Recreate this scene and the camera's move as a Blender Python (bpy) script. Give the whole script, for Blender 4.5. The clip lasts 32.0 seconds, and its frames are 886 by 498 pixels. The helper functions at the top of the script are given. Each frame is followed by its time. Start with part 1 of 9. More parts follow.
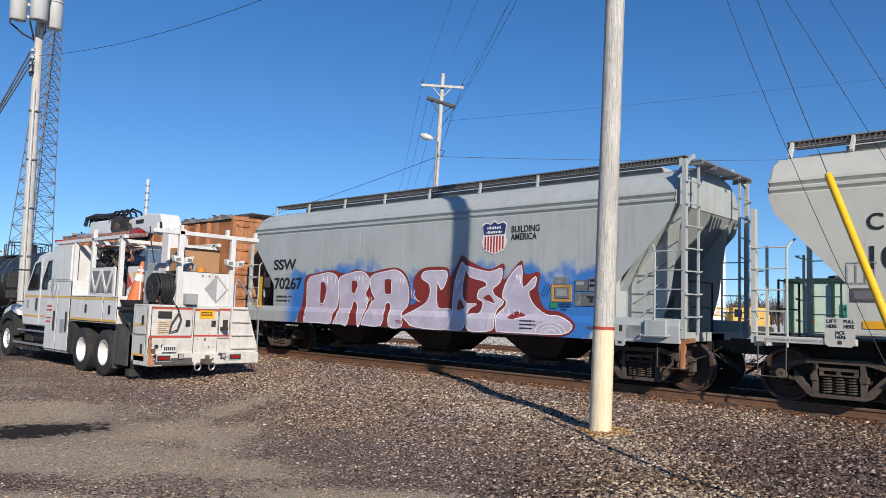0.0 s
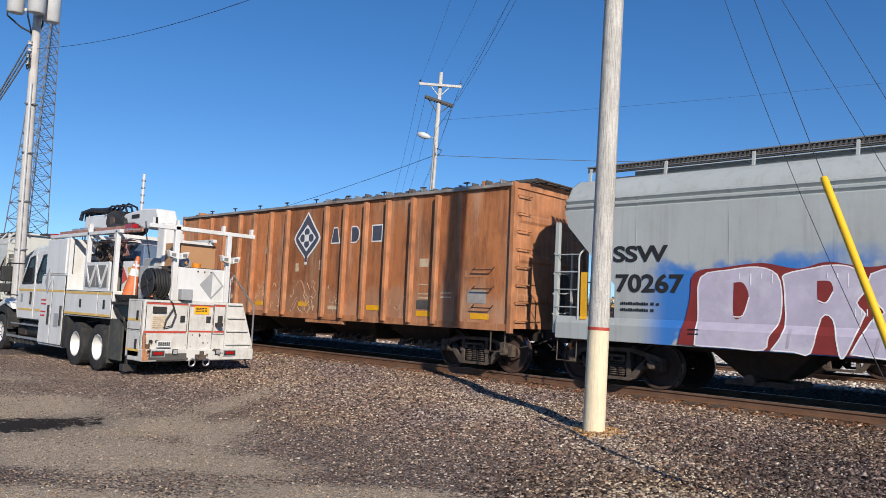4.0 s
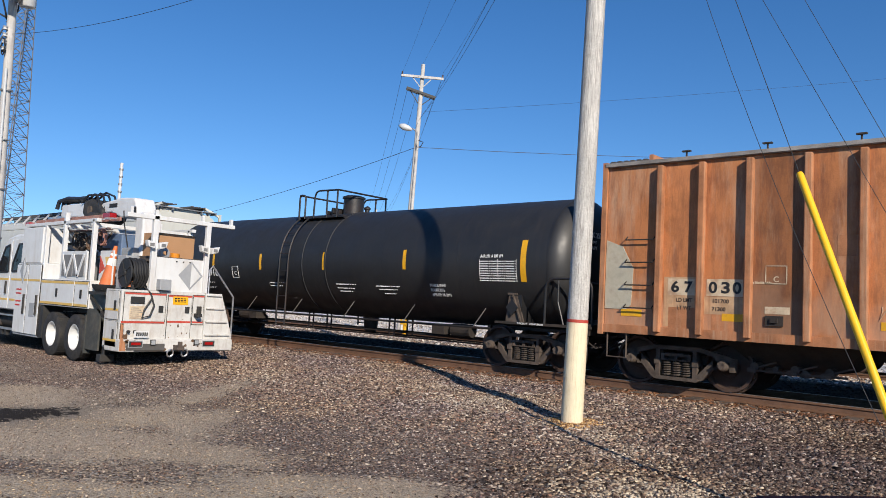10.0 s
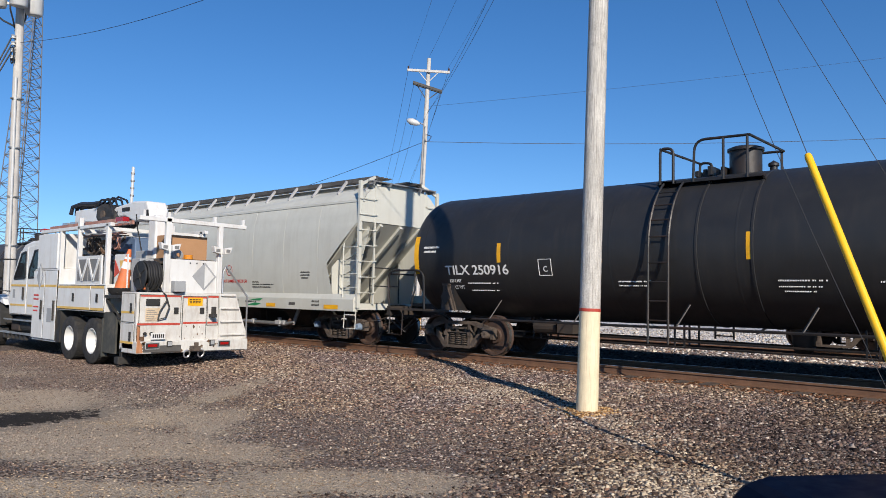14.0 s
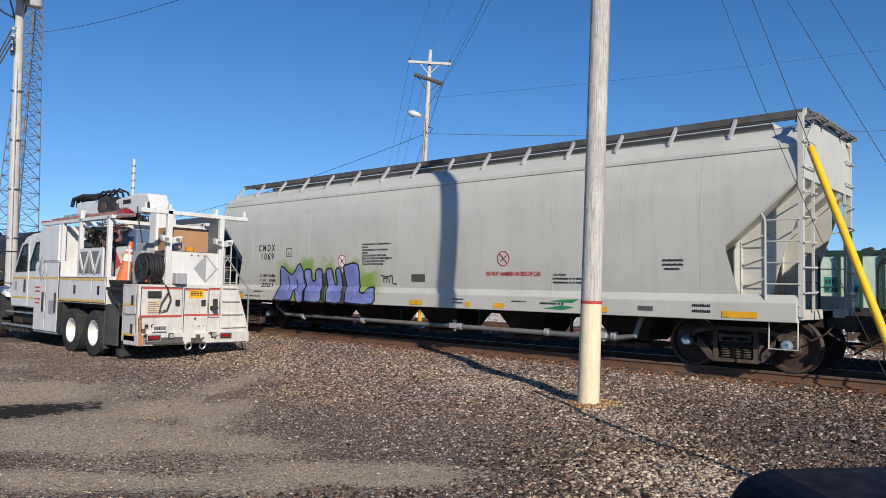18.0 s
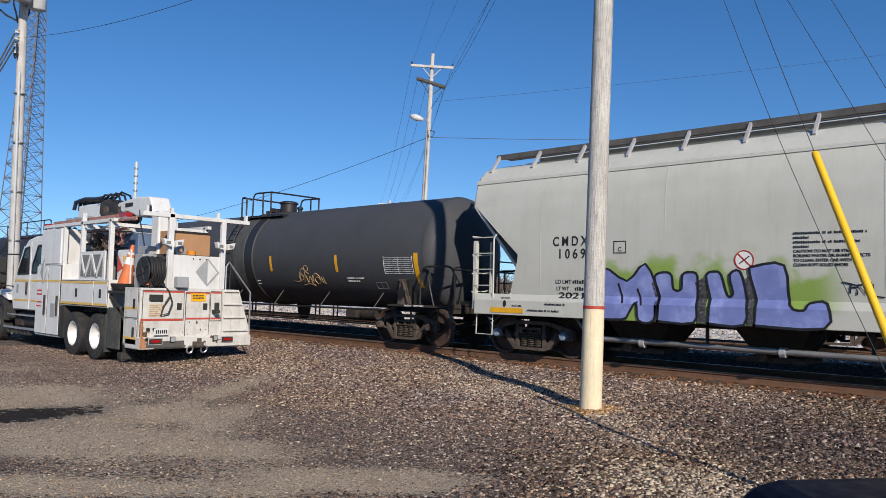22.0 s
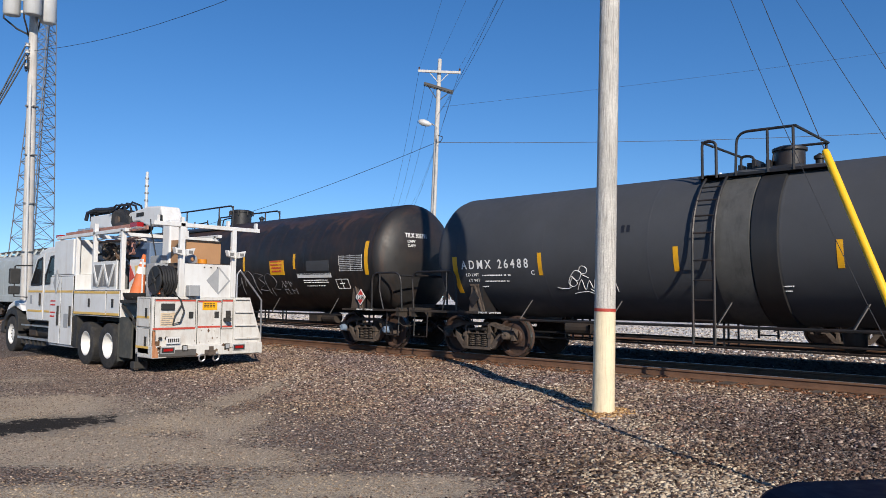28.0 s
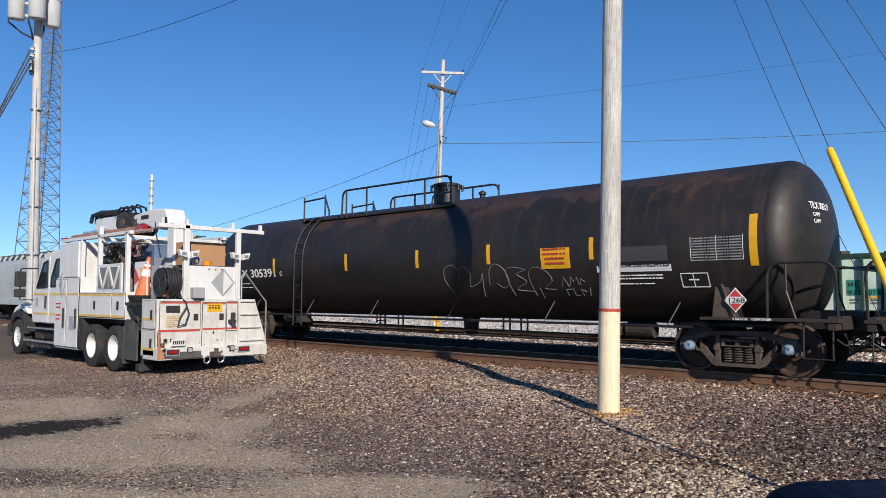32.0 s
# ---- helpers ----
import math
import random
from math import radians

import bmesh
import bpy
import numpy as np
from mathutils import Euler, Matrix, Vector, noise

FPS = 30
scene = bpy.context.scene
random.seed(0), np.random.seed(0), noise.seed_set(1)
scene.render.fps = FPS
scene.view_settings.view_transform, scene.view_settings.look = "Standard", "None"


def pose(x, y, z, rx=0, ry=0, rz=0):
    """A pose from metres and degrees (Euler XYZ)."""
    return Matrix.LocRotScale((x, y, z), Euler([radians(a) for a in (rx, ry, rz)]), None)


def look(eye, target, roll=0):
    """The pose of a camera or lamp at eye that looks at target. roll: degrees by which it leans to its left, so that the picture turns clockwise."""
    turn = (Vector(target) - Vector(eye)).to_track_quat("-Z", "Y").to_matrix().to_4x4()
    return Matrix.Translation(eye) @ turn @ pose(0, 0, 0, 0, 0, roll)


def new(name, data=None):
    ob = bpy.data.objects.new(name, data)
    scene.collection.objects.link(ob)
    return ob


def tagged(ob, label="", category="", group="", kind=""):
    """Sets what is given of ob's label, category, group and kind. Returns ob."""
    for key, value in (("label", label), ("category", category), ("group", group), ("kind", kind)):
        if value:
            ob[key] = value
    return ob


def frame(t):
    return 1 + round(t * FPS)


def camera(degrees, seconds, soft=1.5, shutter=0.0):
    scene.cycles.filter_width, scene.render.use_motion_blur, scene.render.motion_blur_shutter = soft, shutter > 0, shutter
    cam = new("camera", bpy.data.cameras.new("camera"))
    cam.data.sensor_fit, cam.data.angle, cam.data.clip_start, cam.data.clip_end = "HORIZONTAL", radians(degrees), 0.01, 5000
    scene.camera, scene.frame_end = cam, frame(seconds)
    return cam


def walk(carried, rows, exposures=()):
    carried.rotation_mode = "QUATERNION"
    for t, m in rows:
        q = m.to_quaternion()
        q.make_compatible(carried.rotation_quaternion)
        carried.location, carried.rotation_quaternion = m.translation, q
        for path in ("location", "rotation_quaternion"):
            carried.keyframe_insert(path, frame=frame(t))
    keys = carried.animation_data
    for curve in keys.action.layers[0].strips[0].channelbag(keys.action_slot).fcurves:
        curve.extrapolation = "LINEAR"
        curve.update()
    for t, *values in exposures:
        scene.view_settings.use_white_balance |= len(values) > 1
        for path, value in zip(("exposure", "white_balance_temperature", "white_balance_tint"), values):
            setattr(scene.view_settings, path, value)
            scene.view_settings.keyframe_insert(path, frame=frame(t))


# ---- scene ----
TRACK_Y, RAIL_Z = 15.17, 0.36
SUN_EL, SUN_AZ = 27.0, (0.868, -0.496)


def aim(x, y, z, yaw, pitch, roll):
    """A camera pose from its place, yaw to the left of +y, pitch upwards and roll, in degrees."""
    a, b = radians(yaw), radians(pitch)
    eye = Vector((x, y, z))
    return look(eye, eye + Vector((-math.sin(a) * math.cos(b), math.cos(a) * math.cos(b), math.sin(b))), roll)


cam = camera(61.96, 32.0, soft=0.75)
walk(cam, [
    (0, aim(-0.020, 0.715, 1.702, 43.16, 4.88, 1.91)),
    (0.5, aim(-0.019, 0.712, 1.702, 43.10, 4.82, 2.09)),
    (1, aim(-0.025, 0.710, 1.699, 43.09, 4.81, 2.29)),
    (1.5, aim(-0.023, 0.713, 1.696, 43.11, 4.81, 2.45)),
    (2, aim(-0.020, 0.717, 1.697, 43.08, 4.81, 2.49)),
    (2.5, aim(-0.021, 0.713, 1.695, 43.05, 4.78, 2.62)),
    (3, aim(-0.022, 0.711, 1.694, 43.00, 4.79, 2.63)),
    (3.5, aim(-0.019, 0.709, 1.694, 42.93, 4.81, 2.58)),
    (5.5, aim(-0.018, 0.711, 1.696, 42.34, 4.77, 2.69)),
    (6, aim(-0.009, 0.715, 1.692, 42.07, 4.72, 2.51)),
    (6.5, aim(-0.020, 0.719, 1.691, 41.92, 4.65, 2.61)),
    (7, aim(-0.015, 0.711, 1.691, 41.75, 4.59, 2.66)),
    (7.5, aim(-0.013, 0.707, 1.694, 41.65, 4.53, 2.71)),
    (8, aim(-0.015, 0.707, 1.696, 41.57, 4.49, 2.76)),
    (8.5, aim(-0.015, 0.706, 1.695, 41.50, 4.45, 2.83)),
    (9, aim(-0.010, 0.696, 1.695, 41.35, 4.40, 2.94)),
    (9.5, aim(-0.007, 0.692, 1.685, 41.30, 4.37, 2.94)),
    (10, aim(-0.005, 0.689, 1.683, 41.30, 4.31, 2.96)),
    (10.5, aim(-0.002, 0.687, 1.686, 41.30, 4.26, 2.93)),
    (11, aim(-0.002, 0.685, 1.687, 41.34, 4.17, 2.95)),
    (11.5, aim(-0.004, 0.685, 1.690, 41.37, 4.11, 2.86)),
    (12, aim(0.001, 0.689, 1.694, 41.48, 4.02, 2.63)),
    (12.5, aim(0.007, 0.692, 1.688, 41.62, 3.98, 2.34)),
    (13, aim(0.017, 0.688, 1.687, 41.70, 3.93, 2.07)),
    (13.5, aim(0.017, 0.688, 1.687, 42.00, 3.84, 1.75)),
    (14, aim(0.035, 0.684, 1.675, 42.23, 3.79, 1.24)),
    (14.5, aim(-0.000, 0.693, 1.690, 42.23, 3.67, 1.08)),
    (16.5, aim(0.001, 0.695, 1.691, 42.27, 3.29, 0.98)),
    (17, aim(0.007, 0.695, 1.694, 42.25, 3.21, 0.96)),
    (17.5, aim(0.004, 0.693, 1.691, 42.20, 3.20, 1.08)),
    (18, aim(0.027, 0.686, 1.678, 42.30, 3.18, 1.25)),
    (18.5, aim(0.010, 0.692, 1.689, 42.28, 3.16, 1.29)),
    (19, aim(0.007, 0.701, 1.695, 42.33, 3.18, 1.27)),
    (19.5, aim(-0.016, 0.717, 1.702, 42.36, 3.23, 1.33)),
    (20, aim(-0.007, 0.719, 1.692, 42.46, 3.34, 1.33)),
    (20.5, aim(-0.002, 0.712, 1.692, 42.43, 3.38, 1.38)),
    (21, aim(-0.005, 0.714, 1.692, 42.43, 3.41, 1.32)),
    (21.5, aim(-0.002, 0.710, 1.693, 42.44, 3.43, 1.34)),
    (22, aim(0.006, 0.703, 1.696, 42.45, 3.44, 1.41)),
    (22.5, aim(0.023, 0.703, 1.688, 42.56, 3.49, 1.34)),
    (23, aim(0.021, 0.707, 1.685, 42.57, 3.52, 1.20)),
    (23.5, aim(0.018, 0.704, 1.689, 42.60, 3.50, 1.16)),
    (24, aim(0.020, 0.700, 1.686, 42.58, 3.46, 1.15)),
    (24.5, aim(0.024, 0.700, 1.682, 42.60, 3.44, 1.06)),
    (25, aim(0.017, 0.703, 1.686, 42.64, 3.43, 1.04)),
    (25.5, aim(0.008, 0.708, 1.691, 42.66, 3.40, 1.03)),
    (27.5, aim(0.005, 0.713, 1.698, 43.21, 3.76, 0.68)),
    (28, aim(0.008, 0.714, 1.696, 43.25, 3.80, 0.57)),
    (28.5, aim(0.001, 0.724, 1.697, 43.41, 3.74, 0.37)),
    (29, aim(0.003, 0.724, 1.692, 43.43, 3.76, 0.38)),
    (29.5, aim(0.000, 0.725, 1.689, 43.45, 3.77, 0.30)),
    (30, aim(0.005, 0.722, 1.691, 43.47, 3.75, 0.30)),
    (30.5, aim(0.010, 0.722, 1.694, 43.57, 3.79, 0.39)),
    (31, aim(0.011, 0.722, 1.696, 43.60, 3.81, 0.30)),
    (31.5, aim(0.011, 0.725, 1.694, 43.58, 3.84, 0.40)),
    (32, aim(0.010, 0.723, 1.694, 43.60, 3.87, 0.30))], exposures=[(0, 0.14), (8, 0.18), (14, 0.2), (18, 0.08), (22, 0.03), (26, 0.1), (32, 0.17)])

# ---- light ----
world = bpy.data.worlds.new("sky")
scene.world = world
world.use_nodes = True
wn = world.node_tree.nodes
sky = wn.new("ShaderNodeTexSky")
sky.sky_type, sky.sun_disc = "NISHITA", False
sky.sun_elevation, sky.sun_rotation = radians(SUN_EL), math.atan2(SUN_AZ[0], SUN_AZ[1])
sky.air_density, sky.dust_density, sky.ozone_density, sky.altitude = 1.0, 0.0, 3.0, 400
wn["Background"].inputs[1].default_value = 0.124
tint = wn.new("ShaderNodeHueSaturation")
tint.inputs["Saturation"].default_value = 1.27
tint.inputs["Hue"].default_value = 0.506
sky_dir, lift = wn.new("ShaderNodeTexCoord"), wn.new("ShaderNodeVectorMath")
lift.operation = "ADD"
lift.inputs[1].default_value = (0.0, 0.0, 0.07)
world.node_tree.links.new(sky_dir.outputs["Generated"], lift.inputs[0])
world.node_tree.links.new(lift.outputs[0], sky.inputs["Vector"])
world.node_tree.links.new(sky.outputs[0], tint.inputs["Color"])
world.node_tree.links.new(tint.outputs[0], wn["Background"].inputs[0])
sun_data = bpy.data.lights.new("sun", "SUN")
sun_data.energy, sun_data.angle, sun_data.color = 5.1, radians(0.53), (1.0, 0.9, 0.77)
sun = new("sun", sun_data)
ce = math.cos(radians(SUN_EL))
SUN_DIR = Vector((SUN_AZ[0] * ce, SUN_AZ[1] * ce, math.sin(radians(SUN_EL)))).normalized()
sun.matrix_world = look((0, 0, 60), Vector((0, 0, 60)) - SUN_DIR)


# ---- materials ----
def material(name, rgb, rough=0.6, metal=0.0, vary=0.12, scale=3.0, grain=0.06, grain_scale=60.0, bump=0.15, bump_scale=80.0,
             streak=None, streak_amount=0.0, streak_scale=(6, 6, 0.5), stain=None, stain_amount=0.0, stain_scale=1.2, island=0.0, spec=0.5, random_object=0.0, streak2=None, streak2_amount=0.0):
    """A painted, worn or natural surface: base colour, two scales of variation, vertical streaks, stains and fine relief."""
    m = bpy.data.materials.new(name)
    m.use_nodes = True
    nt = m.node_tree
    n, l = nt.nodes, nt.links
    bsdf = n["Principled BSDF"]
    bsdf.inputs["Metallic"].default_value = metal
    bsdf.inputs["Specular IOR Level"].default_value = spec
    co = n.new("ShaderNodeTexCoord")

    def noise_node(s, detail=6, vec=None, r=0.6):
        t = n.new("ShaderNodeTexNoise")
        t.inputs["Scale"].default_value, t.inputs["Detail"].default_value, t.inputs["Roughness"].default_value = s, detail, r
        l.new(vec or co.outputs["Object"], t.inputs["Vector"])
        return t.outputs["Fac"]

    def ramp(fac, a, b, lo=0.0, hi=1.0):
        r = n.new("ShaderNodeMapRange")
        r.inputs["From Min"].default_value, r.inputs["From Max"].default_value = a, b
        r.inputs["To Min"].default_value, r.inputs["To Max"].default_value = lo, hi
        l.new(fac, r.inputs["Value"])
        return r.outputs[0]

    def mix(fac, a, b, kind="MIX"):
        x = n.new("ShaderNodeMix")
        x.data_type, x.blend_type = "RGBA", kind
        for sock, v in ((x.inputs[0], fac), (x.inputs[6], a), (x.inputs[7], b)):
            if hasattr(v, "links"):
                l.new(v, sock)
            else:
                sock.default_value = v if isinstance(v, float) else (*v, 1)
        return x.outputs[2]

    big = noise_node(scale)
    fine = noise_node(grain_scale, 4)
    val = n.new("ShaderNodeMath")
    val.operation = "ADD"
    l.new(ramp(big, 0.3, 0.7, 1 - vary, 1 + vary), val.inputs[0])
    l.new(ramp(fine, 0.25, 0.75, -grain, grain), val.inputs[1])
    value = val.outputs[0]
    if island or random_object:
        src = n.new("ShaderNodeNewGeometry").outputs["Random Per Island"] if island else n.new("ShaderNodeObjectInfo").outputs["Random"]
        k = n.new("ShaderNodeMath")
        k.operation = "MULTIPLY"
        l.new(value, k.inputs[0])
        l.new(ramp(src, 0, 1, 1 - (island or random_object), 1 + (island or random_object)), k.inputs[1])
        value = k.outputs[0]
    col = n.new("ShaderNodeVectorMath")
    col.operation = "SCALE"
    col.inputs[0].default_value = rgb
    l.new(value, col.inputs["Scale"])
    colour = col.outputs[0]
    if stain_amount:
        colour = mix(ramp(noise_node(stain_scale, 8, r=0.65), 0.48, 0.68, 0.0, stain_amount), colour, stain)
    if streak_amount:
        mp = n.new("ShaderNodeMapping")
        mp.inputs["Scale"].default_value = streak_scale
        l.new(co.outputs["Object"], mp.inputs["Vector"])
        colour = mix(ramp(noise_node(1.0, 7, mp.outputs[0], 0.7), 0.5, 0.72, 0.0, streak_amount), colour, streak)
    if streak2_amount:
        mp = n.new("ShaderNodeMapping")
        mp.inputs["Location"].default_value = (7.3, 2.1, 4.4)
        mp.inputs["Scale"].default_value = [v * 2.3 for v in streak_scale]
        l.new(co.outputs["Object"], mp.inputs["Vector"])
        colour = mix(ramp(noise_node(1.0, 8, mp.outputs[0], 0.75), 0.46, 0.66, 0.0, streak2_amount), colour, streak2)
    l.new(colour, bsdf.inputs["Base Color"])
    l.new(ramp(noise_node(scale * 3), 0.3, 0.7, max(0.03, rough - 0.1), min(1, rough + 0.1)), bsdf.inputs["Roughness"])
    if bump:
        b = n.new("ShaderNodeBump")
        b.inputs["Strength"].default_value, b.inputs["Distance"].default_value = bump, 0.01
        l.new(noise_node(bump_scale, 5), b.inputs["Height"])
        l.new(b.outputs[0], bsdf.inputs["Normal"])
    return m


RUST = (0.11, 0.05, 0.025)
DIRT = (0.16, 0.12, 0.085)
M = {
    "grey": material("grey_car_paint", (0.385, 0.415, 0.41), 0.5, vary=0.06, scale=0.8, grain=0.03, streak=(0.2, 0.19, 0.17), streak_amount=0.35, stain=DIRT, stain_amount=0.12),
    "pale": material("pale_car_paint", (0.5, 0.5, 0.45), 0.45, vary=0.05, scale=0.7, grain=0.02, streak=(0.36, 0.34, 0.29), streak_amount=0.3, stain=DIRT, stain_amount=0.1),
    "rust": material("rusted_brown_paint", (0.46, 0.172, 0.06), 0.78, streak2=(0.17, 0.062, 0.03), streak2_amount=0.75, vary=0.42, scale=0.9, grain=0.12, streak=(0.47, 0.31, 0.2), streak_amount=0.85, streak_scale=(2.4, 2.4, 0.4), stain=(0.19, 0.074, 0.036), stain_amount=0.65, stain_scale=0.9, bump=0.25),
    "rust_post": material("rusted_post_paint", (0.37, 0.155, 0.068), 0.75, vary=0.4, scale=2, grain=0.16, streak=(0.46, 0.29, 0.18), streak_amount=0.85, streak_scale=(9, 9, 0.5), bump=0.3),
    "black": material("black_tank_paint", (0.018, 0.0185, 0.02), 0.5, vary=0.12, scale=0.9, grain=0.05, streak=(0.035, 0.03, 0.027), streak_amount=0.55, streak_scale=(9, 1.2, 1.2), bump=0.05),
    "black_worn": material("worn_black_tank_paint", (0.014, 0.013, 0.013), 0.52, vary=0.15, scale=0.9, grain=0.05, streak=(0.06, 0.03, 0.018), streak_amount=0.55, streak_scale=(7, 1, 1), stain=(0.05, 0.028, 0.018), stain_amount=0.4, stain_scale=0.6, bump=0.05),
    "slate": material("slate_tank_paint", (0.053, 0.056, 0.063), 0.66, spec=0.3, vary=0.1, scale=0.9, grain=0.04, streak=(0.06, 0.06, 0.06), streak_amount=0.35, streak_scale=(8, 1, 1), bump=0.05),
    "soot": material("sooty_band", (0.075, 0.074, 0.07), 0.65, vary=0.2, streak=(0.02, 0.02, 0.02), streak_amount=0.6),
    "under": material("underframe_grime", (0.028, 0.022, 0.018), 0.8, vary=0.3, grain=0.15, stain=(0.07, 0.042, 0.026), stain_amount=0.5, bump=0.3),
    "bogie": material("brown_bogie_steel", (0.085, 0.064, 0.05), 0.85, vary=0.4, grain=0.2, stain=(0.025, 0.018, 0.014), stain_amount=0.75, stain_scale=4, bump=0.4),
    "wheel": material("rusted_wheel_steel", (0.06, 0.034, 0.024), 0.7, vary=0.25, grain=0.12, stain=(0.03, 0.02, 0.015), stain_amount=0.6, stain_scale=5, bump=0.2),
    "tread": material("worn_wheel_tread", (0.35, 0.33, 0.31), 0.3, 0.9, vary=0.1),
    "blackrail": material("black_railing_paint", (0.014, 0.014, 0.015), 0.5, vary=0.2, stain=RUST, stain_amount=0.2),
    "grating": material("galvanised_grating", (0.3, 0.3, 0.3), 0.55, 0.6, vary=0.2, stain=(0.12, 0.1, 0.08), stain_amount=0.5),
    "darkgrating": material("weathered_grating", (0.09, 0.085, 0.08), 0.7, 0.2, vary=0.3),
    "yellow": material("yellow_reflector", (0.75, 0.38, 0.01), 0.4, vary=0.1, stain=(0.3, 0.17, 0.04), stain_amount=0.4, stain_scale=6),
    "white_mark": material("white_stencil", (0.72, 0.72, 0.7), 0.6, vary=0.1),
    "black_mark": material("black_stencil", (0.015, 0.015, 0.016), 0.6, vary=0.1),
    "red_mark": material("red_stencil", (0.4, 0.03, 0.025), 0.6),
    "green_mark": material("green_stencil", (0.02, 0.22, 0.08), 0.6),
    "navy_mark": material("navy_emblem", (0.02, 0.035, 0.13), 0.5),
    "emblem_slate": material("slate_emblem", (0.06, 0.07, 0.1), 0.6, vary=0.2, stain=RUST, stain_amount=0.3, stain_scale=3),
    "blue_cap": material("blue_bearing_cap", (0.16, 0.22, 0.3), 0.55, vary=0.3, stain=(0.08, 0.06, 0.05), stain_amount=0.6, stain_scale=9),
    "rail": material("rusted_rail", (0.16, 0.085, 0.05), 0.7, 0.2, vary=0.2, grain=0.1, stain=(0.08, 0.04, 0.025), stain_amount=0.5, stain_scale=4),
    "railtop": material("polished_rail_head", (0.36, 0.33, 0.31), 0.5, 0.8, vary=0.05),
    "tie": material("weathered_tie", (0.09, 0.065, 0.05), 0.9, vary=0.3, grain=0.2, streak=(0.15, 0.1, 0.07), streak_amount=0.5, bump=0.5, random_object=0.3),
}


def spray(key, base, rgb, x0, x1, z0, z1, strength=0.95):
    """A copy of a paint with a soft sprayed cloud of colour over part of the near side."""
    m = M[base].copy()
    m.name = key + "_paint"
    n, l = m.node_tree.nodes, m.node_tree.links
    bsdf = n["Principled BSDF"]
    old = bsdf.inputs["Base Color"].links[0].from_socket
    co = n.new("ShaderNodeTexCoord").outputs["Object"]
    sep = n.new("ShaderNodeSeparateXYZ")
    l.new(co, sep.inputs[0])
    nz = n.new("ShaderNodeTexNoise")
    nz.inputs["Scale"].default_value, nz.inputs["Detail"].default_value = 1.6, 3.0
    l.new(co, nz.inputs["Vector"])

    def rng(f, a, b, lo=0.0, hi=1.0):
        r = n.new("ShaderNodeMapRange")
        r.interpolation_type = "SMOOTHSTEP"
        for i, v in zip((1, 2, 3, 4), (a, b, lo, hi)):
            r.inputs[i].default_value = v
        l.new(f, r.inputs[0])
        return r.outputs[0]

    def op(kind, a, b):
        x = n.new("ShaderNodeMath")
        x.operation = kind
        for s, v in ((x.inputs[0], a), (x.inputs[1], b)):
            if hasattr(v, "links"):
                l.new(v, s)
            else:
                s.default_value = v
        return x.outputs[0]

    zz = op("ADD", sep.outputs[2], rng(nz.outputs[0], 0.3, 0.7, -0.3, 0.3))
    f = op("MULTIPLY", rng(sep.outputs[0], x0 - 0.4, x0 + 0.3), rng(sep.outputs[0], x1 + 0.3, x1 - 0.3))
    f = op("MULTIPLY", f, op("MULTIPLY", rng(zz, z0 - 0.1, z0 + 0.1), rng(zz, z1 + 0.25, z1 - 0.25)))
    f = op("MULTIPLY", f, rng(sep.outputs[1], -0.5, -1.0))
    x = n.new("ShaderNodeMix")
    x.data_type = "RGBA"
    l.new(op("MULTIPLY", f, strength), x.inputs[0])
    l.new(old, x.inputs[6])
    x.inputs[7].default_value = (*rgb, 1)
    l.new(x.outputs[2], bsdf.inputs["Base Color"])
    M[key] = m


spray("grey_tag", "grey", (0.02, 0.16, 0.5), -5.0, 5.6, 0.9, 2.3)
spray("pale_tag", "pale", (0.2, 0.32, 0.03), -5.53, -1.38, 0.9, 1.86, 0.9)
spray("worn_top", "black_worn", (0.085, 0.042, 0.024), -6.0, 8.6, 3.5, 3.9, 0.4)
spray("rust_dusty", "rust", (0.45, 0.29, 0.19), -7.6, 7.6, 0.9, 1.75, 0.4)
M["pale_violet"] = material("pale_violet_spray", (0.42, 0.38, 0.46), 0.7, vary=0.2)
M["faded_board"] = material("faded_cream_board", (0.56, 0.45, 0.31), 0.75, vary=0.2, stain=(0.3, 0.13, 0.06), stain_amount=0.6, stain_scale=5)
M["rust_ink"] = material("worn_dark_stencil", (0.06, 0.04, 0.03), 0.8, vary=0.4)
M["rust_scrawl"] = material("pale_rust_scrawl", (0.45, 0.3, 0.2), 0.8, vary=0.3)
M["faint_chalk"] = material("faint_grey_spray", (0.13, 0.13, 0.14), 0.8, vary=0.3)
M["ink_grain"] = material("patchy_black_spray", (0.035, 0.035, 0.04), 0.8, vary=0.4, grain=0.5, grain_scale=40, stain=(0.25, 0.25, 0.27), stain_amount=0.5, stain_scale=25)
M["lilac"] = material("lilac_spray_paint", (0.46, 0.42, 0.52), 0.5, vary=0.12, scale=2.5, grain=0.03, stain=(0.62, 0.6, 0.66), stain_amount=0.7, stain_scale=1.8)
M["maroon"] = material("maroon_spray_paint", (0.2, 0.025, 0.02), 0.5, vary=0.15)
M["violet"] = material("violet_spray_paint", (0.17, 0.21, 0.47), 0.6, vary=0.18, scale=2, stain=(0.36, 0.4, 0.66), stain_amount=0.6, stain_scale=2)
M["ink"] = material("black_spray_paint", (0.012, 0.012, 0.016), 0.5)
M["white_spray"] = material("white_spray_paint", (0.75, 0.74, 0.75), 0.5)
M["tan_spray"] = material("tan_spray_paint", (0.42, 0.3, 0.14), 0.5)
M["pale_line"] = material("grey_spray_line", (0.14, 0.14, 0.145), 0.5)

